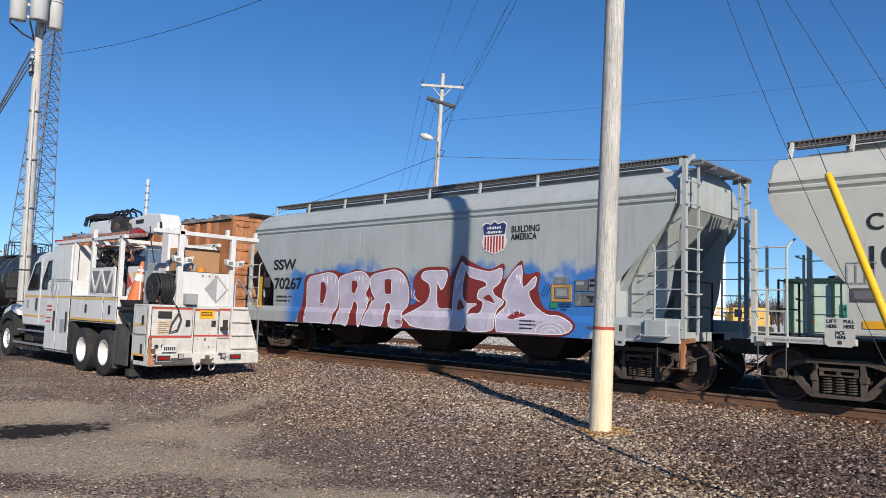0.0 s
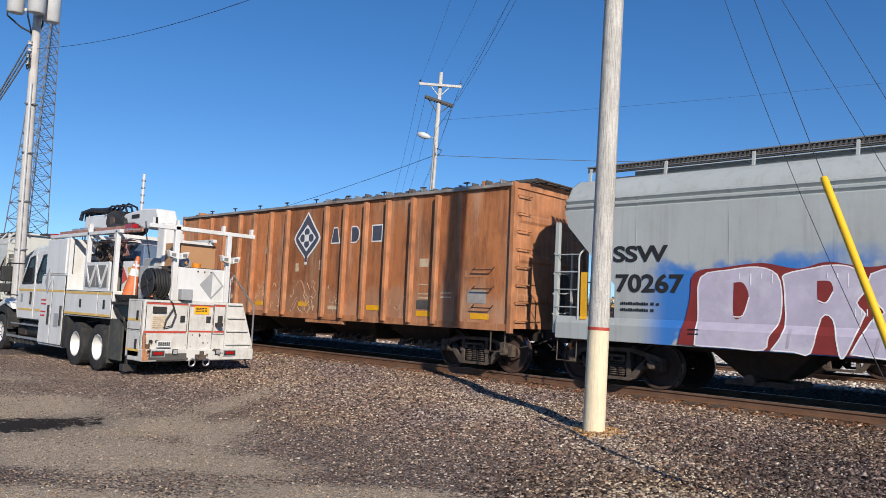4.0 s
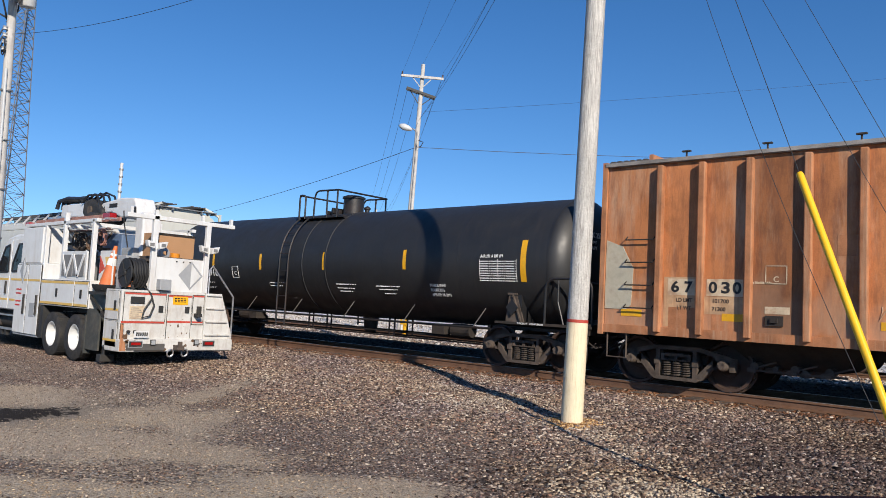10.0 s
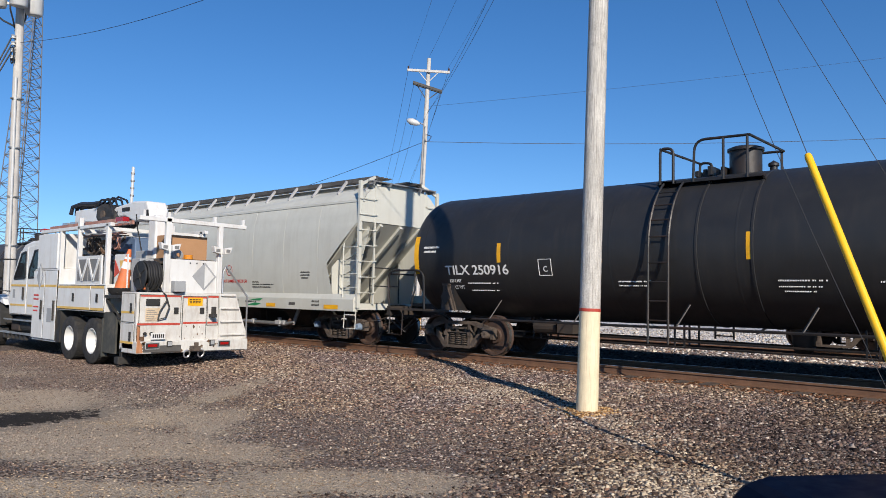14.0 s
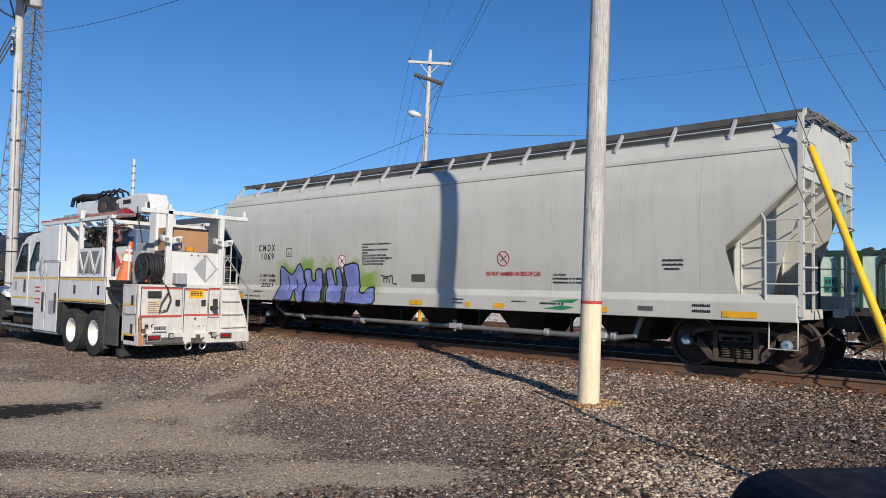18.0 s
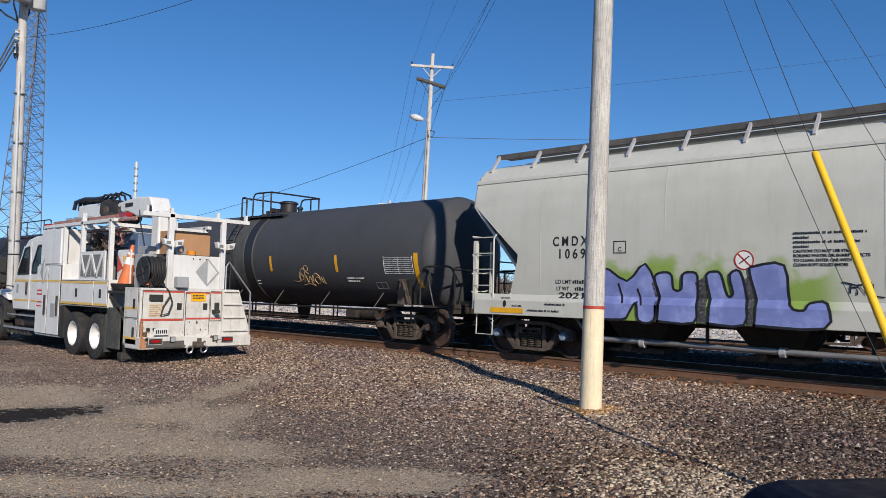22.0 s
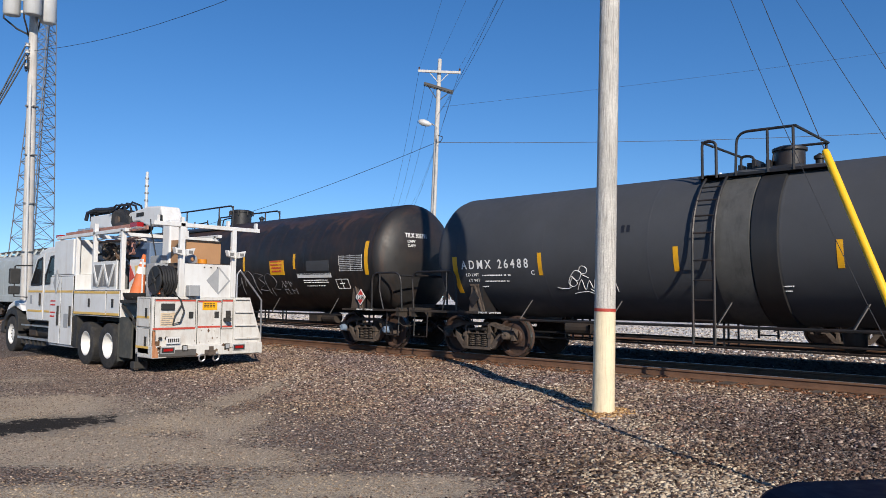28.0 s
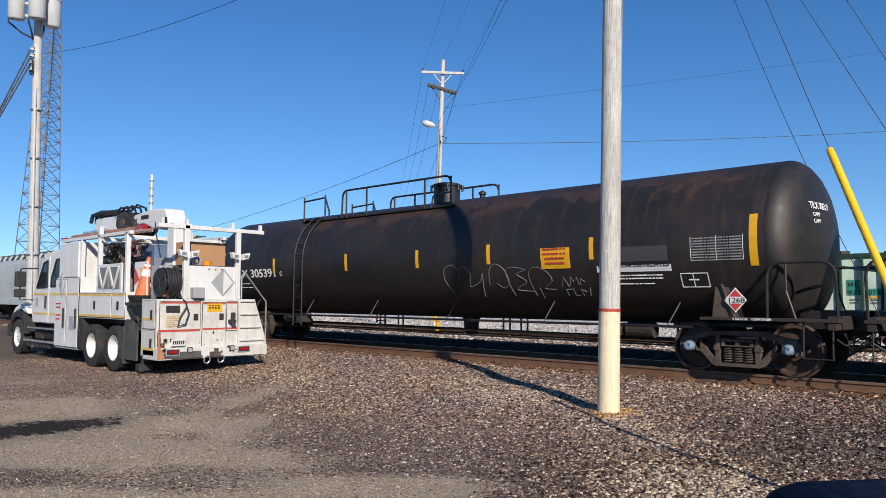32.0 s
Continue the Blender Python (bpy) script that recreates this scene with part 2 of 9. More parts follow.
# ---- geometry helpers ----
class Geo:
    """Collects corners and faces of one mesh."""

    def __init__(self):
        self.v, self.f = [], []

    def add(self, verts, faces):
        k = len(self.v)
        self.v += [tuple(p) for p in verts]
        self.f += [tuple(i + k for i in q) for q in faces]
        return self

    def box(self, x0, x1, y0, y1, z0, z1):
        p = [(x, y, z) for z in (z0, z1) for y in (y0, y1) for x in (x0, x1)]
        return self.add(p, [(0, 2, 3, 1), (4, 5, 7, 6), (0, 1, 5, 4), (2, 6, 7, 3), (0, 4, 6, 2), (1, 3, 7, 5)])

    def frustum(self, a, b, za, zb):
        """Between the rectangle a = (x0, x1, y0, y1) at za and b at zb."""
        p = [(x, y, za) for y in a[2:] for x in a[:2]] + [(x, y, zb) for y in b[2:] for x in b[:2]]
        return self.add(p, [(0, 2, 3, 1), (4, 5, 7, 6), (0, 1, 5, 4), (2, 6, 7, 3), (0, 4, 6, 2), (1, 3, 7, 5)])

    def bar(self, a, b, w, h, up=(0, 0, 1)):
        """A squared bar from a to b, w wide across and h high along up."""
        a, b = Vector(a), Vector(b)
        d = (b - a).normalized()
        s = d.cross(Vector(up))
        s = s.normalized() if s.length > 1e-4 else d.orthogonal().normalized()
        u = s.cross(d).normalized()
        p = [e + s * (w / 2 * i) + u * (h / 2 * j) for e in (a, b) for j in (-1, 1) for i in (-1, 1)]
        return self.add(p, [(0, 1, 3, 2), (4, 6, 7, 5), (0, 4, 5, 1), (2, 3, 7, 6), (0, 2, 6, 4), (1, 5, 7, 3)])

    def cyl(self, a, b, r, r2=None, n=12, caps=True):
        a, b = Vector(a), Vector(b)
        d = (b - a).normalized()
        s = d.orthogonal().normalized()
        u = d.cross(s)
        r2 = r if r2 is None else r2
        ring = [s * math.cos(2 * math.pi * i / n) + u * math.sin(2 * math.pi * i / n) for i in range(n)]
        p = [a + q * r for q in ring] + [b + q * r2 for q in ring]
        f = [(i, (i + 1) % n, n + (i + 1) % n, n + i) for i in range(n)]
        if caps:
            f += [tuple(reversed(range(n))), tuple(range(n, 2 * n))]
        return self.add(p, f)

    def tube(self, pts, r, n=8, closed=False):
        """A round rod along a line of points."""
        pts = [Vector(p) for p in pts]
        k = len(pts)
        rings, up = [], None
        for i, p in enumerate(pts):
            a = pts[(i - 1) % k] if closed or i else p
            b = pts[(i + 1) % k] if closed or i < k - 1 else p
            d = (b - a).normalized()
            up = d.orthogonal() if up is None else up - d * up.dot(d)
            up = up.normalized()
            s = d.cross(up)
            rings += [p + (up * math.cos(2 * math.pi * j / n) + s * math.sin(2 * math.pi * j / n)) * r for j in range(n)]
        f = []
        for i in range(k if closed else k - 1):
            for j in range(n):
                a0, b0 = i * n, ((i + 1) % k) * n
                f.append((a0 + j, a0 + (j + 1) % n, b0 + (j + 1) % n, b0 + j))
        if not closed:
            f += [tuple(reversed(range(n))), tuple(range((k - 1) * n, k * n))]
        return self.add(rings, f)

    def revolve(self, prof, n=32, axis="x", at=(0, 0, 0)):
        """prof: (along, radius) pairs turned about an axis."""
        p, f = [], []
        for a, r in prof:
            for j in range(n):
                c, s = r * math.cos(2 * math.pi * j / n), r * math.sin(2 * math.pi * j / n)
                q = {"x": (a, c, s), "y": (s, a, c), "z": (c, s, a)}[axis]
                p.append((q[0] + at[0], q[1] + at[1], q[2] + at[2]))
        for i in range(len(prof) - 1):
            for j in range(n):
                f.append((i * n + j, i * n + (j + 1) % n, (i + 1) * n + (j + 1) % n, (i + 1) * n + j))
        return self.add(p, f)

    def plate(self, poly, y0, y1):
        """A flat shape in x and z, from y0 to y1."""
        k = len(poly)
        p = [(x, y0, z) for x, z in poly] + [(x, y1, z) for x, z in poly]
        return self.add(p, [tuple(range(k)), tuple(reversed(range(k, 2 * k)))] + [(i, k + i, k + (i + 1) % k, (i + 1) % k) for i in range(k)])

    def plate_x(self, poly, x0, x1):
        """A flat shape in y and z, from x0 to x1."""
        k = len(poly)
        p = [(x0, y, z) for y, z in poly] + [(x1, y, z) for y, z in poly]
        return self.add(p, [tuple(reversed(range(k))), tuple(range(k, 2 * k))] + [(i, (i + 1) % k, k + (i + 1) % k, k + i) for i in range(k)])

    def mesh(self, name):
        me = bpy.data.meshes.new(name)
        me.from_pydata(self.v, [], self.f)
        bm = bmesh.new()
        bm.from_mesh(me)
        bmesh.ops.recalc_face_normals(bm, faces=bm.faces)
        bm.to_mesh(me)
        bm.free()
        return me


def fillet(pts, r=.12, n=4):
    """The same line with its corners rounded."""
    pts = [Vector(p) for p in pts]
    out = [pts[0]]
    for a, b, c in zip(pts, pts[1:], pts[2:]):
        d, e = a - b, c - b
        p0, p1 = b + d.normalized() * min(r, d.length * .49), b + e.normalized() * min(r, e.length * .49)
        for k in range(n + 1):
            t = k / n
            out.append(p0.lerp(b, t).lerp(b.lerp(p1, t), t))
    return out + [pts[-1]]


def part(name, geo, mat, parent=None, label="", smooth=False, bevel=0.0):
    """One mesh object, under a thing or a part where parent is given."""
    me = geo.mesh(name) if isinstance(geo, Geo) else geo
    if not me.materials:
        me.materials.append(M[mat] if isinstance(mat, str) else mat)
    ob = new(name, me)
    if smooth:
        me.polygons.foreach_set("use_smooth", [True] * len(me.polygons))
        me.set_sharp_from_angle(angle=radians(40))
    if bevel:
        b = ob.modifiers.new("bevel", "BEVEL")
        b.width, b.segments, b.limit_method = bevel, 2, "ANGLE"
    if parent:
        ob.parent = parent
    if label:
        tagged(ob, label)
    return ob


def thing(name, m, label, category, group=""):
    ob = new(name)
    ob.empty_display_size = 0.3
    ob.matrix_world = m
    return tagged(ob, label, category, group)


def lettering(text, size, mat, parent, x, y, z, face="-y", width=0.0, name="lettering", label="", barrel=None, weight=.014):
    """Raised letters on a face that looks to -y or +x, at the left end of their base line."""
    cu = bpy.data.curves.new(name, "FONT")
    cu.body, cu.size, cu.extrude, cu.offset = text, size, 0.002, size * weight
    ob = new(name, cu)
    bpy.context.view_layer.update()
    me = bpy.data.meshes.new_from_object(ob)
    bpy.data.objects.remove(ob)
    xs = [v.co.x for v in me.vertices]
    k = width / (max(xs) - min(xs)) if width else 1.0
    for v in me.vertices:
        a, b, c = v.co.x * k, v.co.y, v.co.z
        if barrel:
            d = z + b - barrel[1]
            v.co = (x + a, -math.sqrt(max(0.01, (barrel[0] + .004 + c) ** 2 - d * d)), z + b)
            continue
        v.co = (x + a, y - c, z + b) if face == "-y" else (x + c, y + a, z + b)
    me.materials.clear()
    return part(name, me, mat, parent, label)


def bars(rows, mat, parent, y, name="stencil", label="", barrel=None):
    """Illegible writing as plain bars: rows of (x0, x1, z, height)."""
    g = Geo()
    for x0, x1, z, h in rows:
        x, k = x0, 0
        h = h * .82
        while x < x1:
            w = (.38 + .3 * ((k * 7919 % 13) / 13)) * h
            if barrel:
                y = -math.sqrt((barrel[0] + .004) ** 2 - max((z - barrel[1]) ** 2, (z + h - barrel[1]) ** 2) * .98)
            g.box(x, min(x + w, x1), y - 0.003, y + 0.002, z, z + h * (1 if k % 3 else .8))
            k += 1
            x += w + h * (.28 if (k * 31 % 17) % 6 else .9)
    return tagged(part(name, g, mat, parent, label), kind="stuff")


# ---- ground and track ----
def smooth(a, b, v):
    t = np.clip((v - a) / (b - a), 0, 1)
    return t * t * (3 - 2 * t)


def ground_height(x, y):
    h = 0.12 * smooth(8.6, 10.6, y) + 0.07 * smooth(11.6, 13.4, y) + 0.13 * smooth(17.6, 19.6, y) - 0.06 * smooth(22, 23.5, y) - 0.2 * smooth(26, 29, y)
    bumps = 0.018 * np.sin(x * 1.1 + 0.7 * y) * np.sin(y * 0.9 - 0.4 * x) + 0.012 * np.sin(2.7 * x + 1.3 * y) * np.sin(2.3 * y - x) + 0.008 * np.sin(5.1 * x - 2.0 * y) * np.sin(4.3 * y + 1.7 * x)
    bumps = bumps + 0.02 * np.sin(1.9 * x + 4) * smooth(9.5, 11, y)
    mask = (1 - smooth(12.2, 13.4, y)) * smooth(1200, 30, np.abs(x) + np.abs(y))
    rut = -0.03 * np.exp(-((y - 5.2 - 0.12 * (x + 10)) / 0.35) ** 2) - 0.03 * np.exp(-((y - 3.2 - 0.12 * (x + 10)) / 0.4) ** 2)
    return h + (bumps + rut * smooth(-3, -7, x)) * mask


def dirt_amount(x, y):
    """How far the loose stone is driven away: smooth dirt in the wheel tracks and hollows of the yard."""
    d = 0.0
    for cx, cy, r, f, k in ((-9.6, 5.4, 1.2, .6, 1.2), (-7.6, 4.6, 1.2, .5, 1.3), (-6.4, 3.5, 1.4, .3, .9), (-5.1, 5.3, 1.0, .45, 1.3), (-10.9, 7.3, .35, 1.9, .8), (-12.0, 8.9, .3, 1.2, .5),
                            (-13.0, 5.0, 1.6, .6, .8), (-9.4, 3.4, 1.6, .8, 1.0), (-8.6, 5.9, .3, 1.4, .6), (-11.5, 4.6, 1.4, 1.2, .7), (-18, 4.5, 4, 1.5, .5)):
        u, v = (x - cx) * .75 + (y - cy) * .66, -(x - cx) * .66 + (y - cy) * .75
        d = d + k * np.exp(-(u / r) ** 2 - (v / f) ** 2)
    wob = np.sin(3.1 * x + 1.2 * y) * np.sin(2.2 * y - .8 * x + 1) + .6 * np.sin(6.3 * x - 3 * y) * np.sin(5.2 * y + 2.1 * x)
    return np.clip(d * 1.05 + wob * .16 - .12 + .22 * smooth(7.5, 4.0, y) * smooth(-3.5, -7, x), 0, 1) * smooth(11.0, 8.5, y)


def axis_lines(lo, hi, fine_lo, fine_hi, step):
    a = list(np.arange(fine_lo, fine_hi + 1e-6, step))
    d, v = step, fine_hi
    while v < hi:
        d *= 1.35
        v += d
        a.append(v)
    d, v = step, fine_lo
    while v > lo:
        d *= 1.35
        v -= d
        a.insert(0, v)
    return np.array(a)


def gravel_material():
    m = bpy.data.materials.new("gravel_ground")
    m.use_nodes = True
    nt = m.node_tree
    n, l = nt.nodes, nt.links
    bsdf = n["Principled BSDF"]
    co = n.new("ShaderNodeTexCoord").outputs["Object"]

    def tex(kind, scale, **kw):
        t = n.new(kind)
        t.inputs["Scale"].default_value = scale
        for k, v in kw.items():
            t.inputs[k].default_value = v
        l.new(co, t.inputs["Vector"])
        return t

    def rng(f, a, b, lo=0.0, hi=1.0):
        r = n.new("ShaderNodeMapRange")
        r.inputs[1].default_value, r.inputs[2].default_value, r.inputs[3].default_value, r.inputs[4].default_value = a, b, lo, hi
        l.new(f, r.inputs[0])
        return r.outputs[0]

    def mixc(f, a, b, kind="MIX"):
        x = n.new("ShaderNodeMix")
        x.data_type, x.blend_type = "RGBA", kind
        for s, v in ((x.inputs[0], f), (x.inputs[6], a), (x.inputs[7], b)):
            if hasattr(v, "links"):
                l.new(v, s)
            else:
                s.default_value = v if isinstance(v, float) else (*v, 1)
        return x.outputs[2]

    def op(kind, a, b):
        x = n.new("ShaderNodeMath")
        x.operation = kind
        for s, v in ((x.inputs[0], a), (x.inputs[1], b)):
            if hasattr(v, "links"):
                l.new(v, s)
            else:
                s.default_value = v
        return x.outputs[0]

    sep = n.new("ShaderNodeSeparateXYZ")
    l.new(co, sep.inputs[0])
    X, Y = sep.outputs[0], sep.outputs[1]
    stones = tex("ShaderNodeTexVoronoi", 42.0)
    tone = n.new("ShaderNodeSeparateColor")
    l.new(stones.outputs["Color"], tone.inputs[0])
    stone = mixc(tone.outputs[0], (0.05, 0.04, 0.036), (0.27, 0.22, 0.185))
    stone = mixc(rng(tone.outputs[1], 0.7, 1.0, 0.0, 0.8), stone, (0.2, 0.11, 0.085))
    stone = mixc(rng(tone.outputs[2], 0.86, 0.95, 0.0, 0.8), stone, (0.42, 0.4, 0.37))
    grit = tex("ShaderNodeTexVoronoi", 95.0)
    gtone = n.new("ShaderNodeSeparateColor")
    l.new(grit.outputs["Color"], gtone.inputs[0])
    dirtn = tex("ShaderNodeTexNoise", 90.0, Detail=6.0)
    dirt = mixc(rng(dirtn.outputs[0], 0.3, 0.7), (0.36, 0.288, 0.205), (0.53, 0.435, 0.315))
    dirt = mixc(rng(gtone.outputs[0], 0.7, 0.8, 0.0, 0.6), dirt, (0.17, 0.135, 0.105))
    dirt = mixc(rng(gtone.outputs[1], 0.85, 0.9, 0.0, 0.7), dirt, (0.5, 0.46, 0.4))
    broad = tex("ShaderNodeTexNoise", 0.55, Detail=5.0, Roughness=0.6)
    worn = n.new("ShaderNodeAttribute")
    worn.attribute_name = "worn"
    dirt_mask = rng(op("ADD", worn.outputs["Fac"], rng(tone.outputs[1], 0, 1, -0.3, 0.3)), 0.2, 0.5)
    far = rng(Y, 19.8, 23.0)
    col = mixc(op("MULTIPLY", dirt_mask, 0.85), stone, dirt)
    patch = tex("ShaderNodeTexNoise", 1.7, Detail=6.0, Roughness=0.7)
    col = mixc(op("MULTIPLY", rng(patch.outputs[0], 0.5, 0.62, 0.0, 0.5), rng(dirt_mask, 0.0, 1.0, 1.0, 0.3)), col, (0.14, 0.105, 0.09))
    flats = tex("ShaderNodeTexNoise", 0.9, Detail=7.0, Roughness=0.7)
    col = mixc(op("MULTIPLY", far, 0.95), col, mixc(rng(tone.outputs[0], 0.0, 1.0, 0.0, 0.25), mixc(rng(flats.outputs[0], 0.42, 0.58), (0.6, 0.57, 0.53), (0.9, 0.88, 0.84)), (0.4, 0.38, 0.35)))
    # the train's shade put into the colour, between the rails and behind them
    bed_shade = rng(op("ABSOLUTE", op("SUBTRACT", Y, 16.8), 0.0), 2.4, 2.9, 0.9, 0.0)
    col = mixc(bed_shade, col, (0.028, 0.022, 0.017))
    # rust dust beside the rails
    near_rail = rng(op("ABSOLUTE", op("SUBTRACT", Y, 14.0), 0.0), 0.25, 0.9, 0.75, 0.0)
    col = mixc(near_rail, col, (0.17, 0.085, 0.045))
    # oil-soaked hollow in the yard
    px, py = op("ADD", X, 10.5), op("SUBTRACT", Y, 4.25)
    crumb = tex("ShaderNodeTexNoise", 7.0, Detail=8.0, Roughness=0.75)
    d2 = op("ADD", op("POWER", op("DIVIDE", py, 1.0), 2.0), op("POWER", op("DIVIDE", op("ADD", px, op("MULTIPLY", py, 0.12)), 0.46), 2.0))
    edge = op("ADD", d2, rng(crumb.outputs[0], 0.3, 0.7, -1.2, 1.2))
    wet = rng(edge, 1.15, 0.8)
    damp = rng(d2, 5.0, 1.0, 0.0, 0.5)
    col = mixc(damp, col, (0.13, 0.12, 0.105))
    col = mixc(op("MULTIPLY", wet, 0.93), col, (0.014, 0.012, 0.011))
    l.new(col, bsdf.inputs["Base Color"])
    l.new(rng(wet, 0.0, 1.0, 0.95, 0.8), bsdf.inputs["Roughness"])
    bsdf.inputs["Specular IOR Level"].default_value = 0.06
    edge_v = tex("ShaderNodeTexVoronoi", 42.0)
    fine = tex("ShaderNodeTexNoise", 55.0, Detail=8.0)
    height = op("ADD", op("MULTIPLY", rng(edge_v.outputs["Distance"], 0.0, 0.6, 1.0, 0.0), rng(dirt_mask, 0.0, 1.0, 1.0, 0.3)), op("MULTIPLY", fine.outputs[0], 0.5))
    b = n.new("ShaderNodeBump")
    b.inputs["Strength"].default_value, b.inputs["Distance"].default_value = 1.0, 0.04
    l.new(height, b.inputs["Height"])
    l.new(b.outputs[0], bsdf.inputs["Normal"])
    return m


M["gravel"] = gravel_material()
gx, gy = axis_lines(-3000, 3000, -24, 4, 0.12), axis_lines(-800, 3500, 2, 24, 0.12)
GX, GY = np.meshgrid(gx, gy)
GZ = ground_height(GX, GY)
gm = bpy.data.meshes.new("ground")
nx, ny = len(gx), len(gy)
idx = np.arange(nx * ny).reshape(ny, nx)
quads = np.stack([idx[:-1, :-1], idx[:-1, 1:], idx[1:, 1:], idx[1:, :-1]], -1).reshape(-1, 4)
gm.from_pydata(np.stack([GX, GY, GZ], -1).reshape(-1, 3).tolist(), [], quads.tolist())
gm.attributes.new("worn", "FLOAT", "POINT").data.foreach_set("value", dirt_amount(GX, GY).ravel().astype(np.float32))
gm.polygons.foreach_set("use_smooth", [True] * len(gm.polygons))
gm.materials.append(M["gravel"])
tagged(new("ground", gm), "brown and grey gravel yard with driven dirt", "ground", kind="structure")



def stone_material(name, stops, gain=1.0):
    """Crushed stone: every piece takes its own tone out of a few rock colours, warmer or greyer from place to place."""
    m = bpy.data.materials.new(name)
    m.use_nodes = True
    n, l = m.node_tree.nodes, m.node_tree.links
    bsdf = n["Principled BSDF"]
    geo, co = n.new("ShaderNodeNewGeometry"), n.new("ShaderNodeTexCoord")
    ramp = n.new("ShaderNodeValToRGB")
    ramp.color_ramp.interpolation = "CONSTANT"
    els = ramp.color_ramp.elements
    while len(els) < len(stops):
        els.new(0.5)
    for e, (p, c) in zip(els, stops):
        e.position, e.color = p, (c[0] * gain, c[1] * gain, c[2] * gain, 1)
    l.new(geo.outputs["Random Per Island"], ramp.inputs[0])
    place = n.new("ShaderNodeTexNoise")
    place.inputs["Scale"].default_value, place.inputs["Detail"].default_value = .45, 5
    l.new(co.outputs["Object"], place.inputs["Vector"])
    hue = n.new("ShaderNodeValToRGB")
    hue.color_ramp.elements[0].position, hue.color_ramp.elements[0].color = .36, (.86, .83, .87, 1)
    hue.color_ramp.elements[1].position, hue.color_ramp.elements[1].color = .62, (1.08, 1.0, .86, 1)
    l.new(place.outputs["Fac"], hue.inputs[0])
    mx = n.new("ShaderNodeMix")
    mx.data_type, mx.blend_type = "RGBA", "MULTIPLY"
    mx.inputs[0].default_value = 1
    l.new(ramp.outputs[0], mx.inputs[6])
    l.new(hue.outputs[0], mx.inputs[7])
    grain = n.new("ShaderNodeTexNoise")
    grain.inputs["Scale"].default_value, grain.inputs["Detail"].default_value = 120, 3
    l.new(co.outputs["Object"], grain.inputs["Vector"])
    gr = n.new("ShaderNodeMapRange")
    gr.inputs[1].default_value, gr.inputs[2].default_value, gr.inputs[3].default_value, gr.inputs[4].default_value = .3, .7, .75, 1.25
    l.new(grain.outputs["Fac"], gr.inputs[0])
    sc = n.new("ShaderNodeVectorMath")
    sc.operation = "SCALE"
    l.new(mx.outputs[2], sc.inputs[0])
    l.new(gr.outputs[0], sc.inputs["Scale"])
    l.new(sc.outputs[0], bsdf.inputs["Base Color"])
    bsdf.inputs["Roughness"].default_value, bsdf.inputs["Specular IOR Level"].default_value = .9, .08
    return m


rng_stone = np.random.default_rng(5)


def scatter(name, count, x0, x1, y0, y1, lo, hi, mat, keep, label, fine=None):
    """Loose stones as one object: squashed, jittered octahedra."""
    xs, ys = rng_stone.uniform(x0, x1, count), rng_stone.uniform(y0, y1, count)
    k = keep(xs, ys) > rng_stone.uniform(0, 1, count)
    xs, ys = xs[k], ys[k]
    c = len(xs)
    base = np.array([(-1, -1, -1), (1, -1, -1), (1, 1, -1), (-1, 1, -1), (-.8, -.8, 1), (.8, -.8, 1), (.8, .8, 1), (-.8, .8, 1)]) * .8
    tri = np.array([(4, 5, 6), (4, 6, 7), (0, 1, 5), (0, 5, 4), (1, 2, 6), (1, 6, 5), (2, 3, 7), (2, 7, 6), (3, 0, 4), (3, 4, 7)])
    size = lo + (hi - lo) * rng_stone.uniform(0, 1, c) ** 1.5
    if fine:
        size = size * fine(xs, ys)
    v = base[None] * rng_stone.uniform(0.3, 1.4, (c, 8, 3)) * size[:, None, None] * np.stack([rng_stone.uniform(.9, 1.7, c), rng_stone.uniform(.55, 1.0, c), rng_stone.uniform(.35, .8, c)], 1)[:, None]
    tip = rng_stone.normal(0, .38, c)
    ct, st = np.cos(tip)[:, None], np.sin(tip)[:, None]
    v[..., 1], v[..., 2] = v[..., 1] * ct - v[..., 2] * st, v[..., 1] * st + v[..., 2] * ct
    a = rng_stone.uniform(0, 6.283, c)
    ca, sa = np.cos(a)[:, None], np.sin(a)[:, None]
    px, py = v[..., 0] * ca - v[..., 1] * sa, v[..., 0] * sa + v[..., 1] * ca
    P = np.stack([px + xs[:, None], py + ys[:, None], v[..., 2] + (ground_height(xs, ys) + size * 0.12)[:, None]], -1).reshape(-1, 3)
    F = (tri[None] + (np.arange(c) * 8)[:, None, None]).reshape(-1, 3)
    me = bpy.data.meshes.new(name)
    me.vertices.add(len(P))
    me.vertices.foreach_set("co", P.ravel())
    me.loops.add(F.size)
    me.loops.foreach_set("vertex_index", F.ravel())
    me.polygons.add(len(F))
    me.polygons.foreach_set("loop_start", np.arange(0, F.size, 3))
    me.update(calc_edges=True)
    me.materials.append(mat)
    return tagged(new(name, me), label, "gravel", kind="stuff")


def rail_profile():
    return [(-.07, 0), (.07, 0), (.07, .012), (.012, .03), (.012, .115), (.036, .125), (.036, .16), (-.036, .16), (-.036, .125), (-.012, .115), (-.012, .03), (-.07, .012)]


def track(yc, top, x0, x1, name, label):
    th = thing(name, pose(0, yc, top), label, "railway track")
    for s in (-1, 1):
        y = s * 0.753
        part("rail", Geo().plate_x([(y + a, b - 0.16) for a, b in rail_profile()], x0, x1), "rail", th, "rust-brown steel rail")
        part("rail_head", Geo().box(x0, x1, y - 0.026, y + 0.026, 0.0, 0.0035), "railtop", th, "polished running surface")
    return th


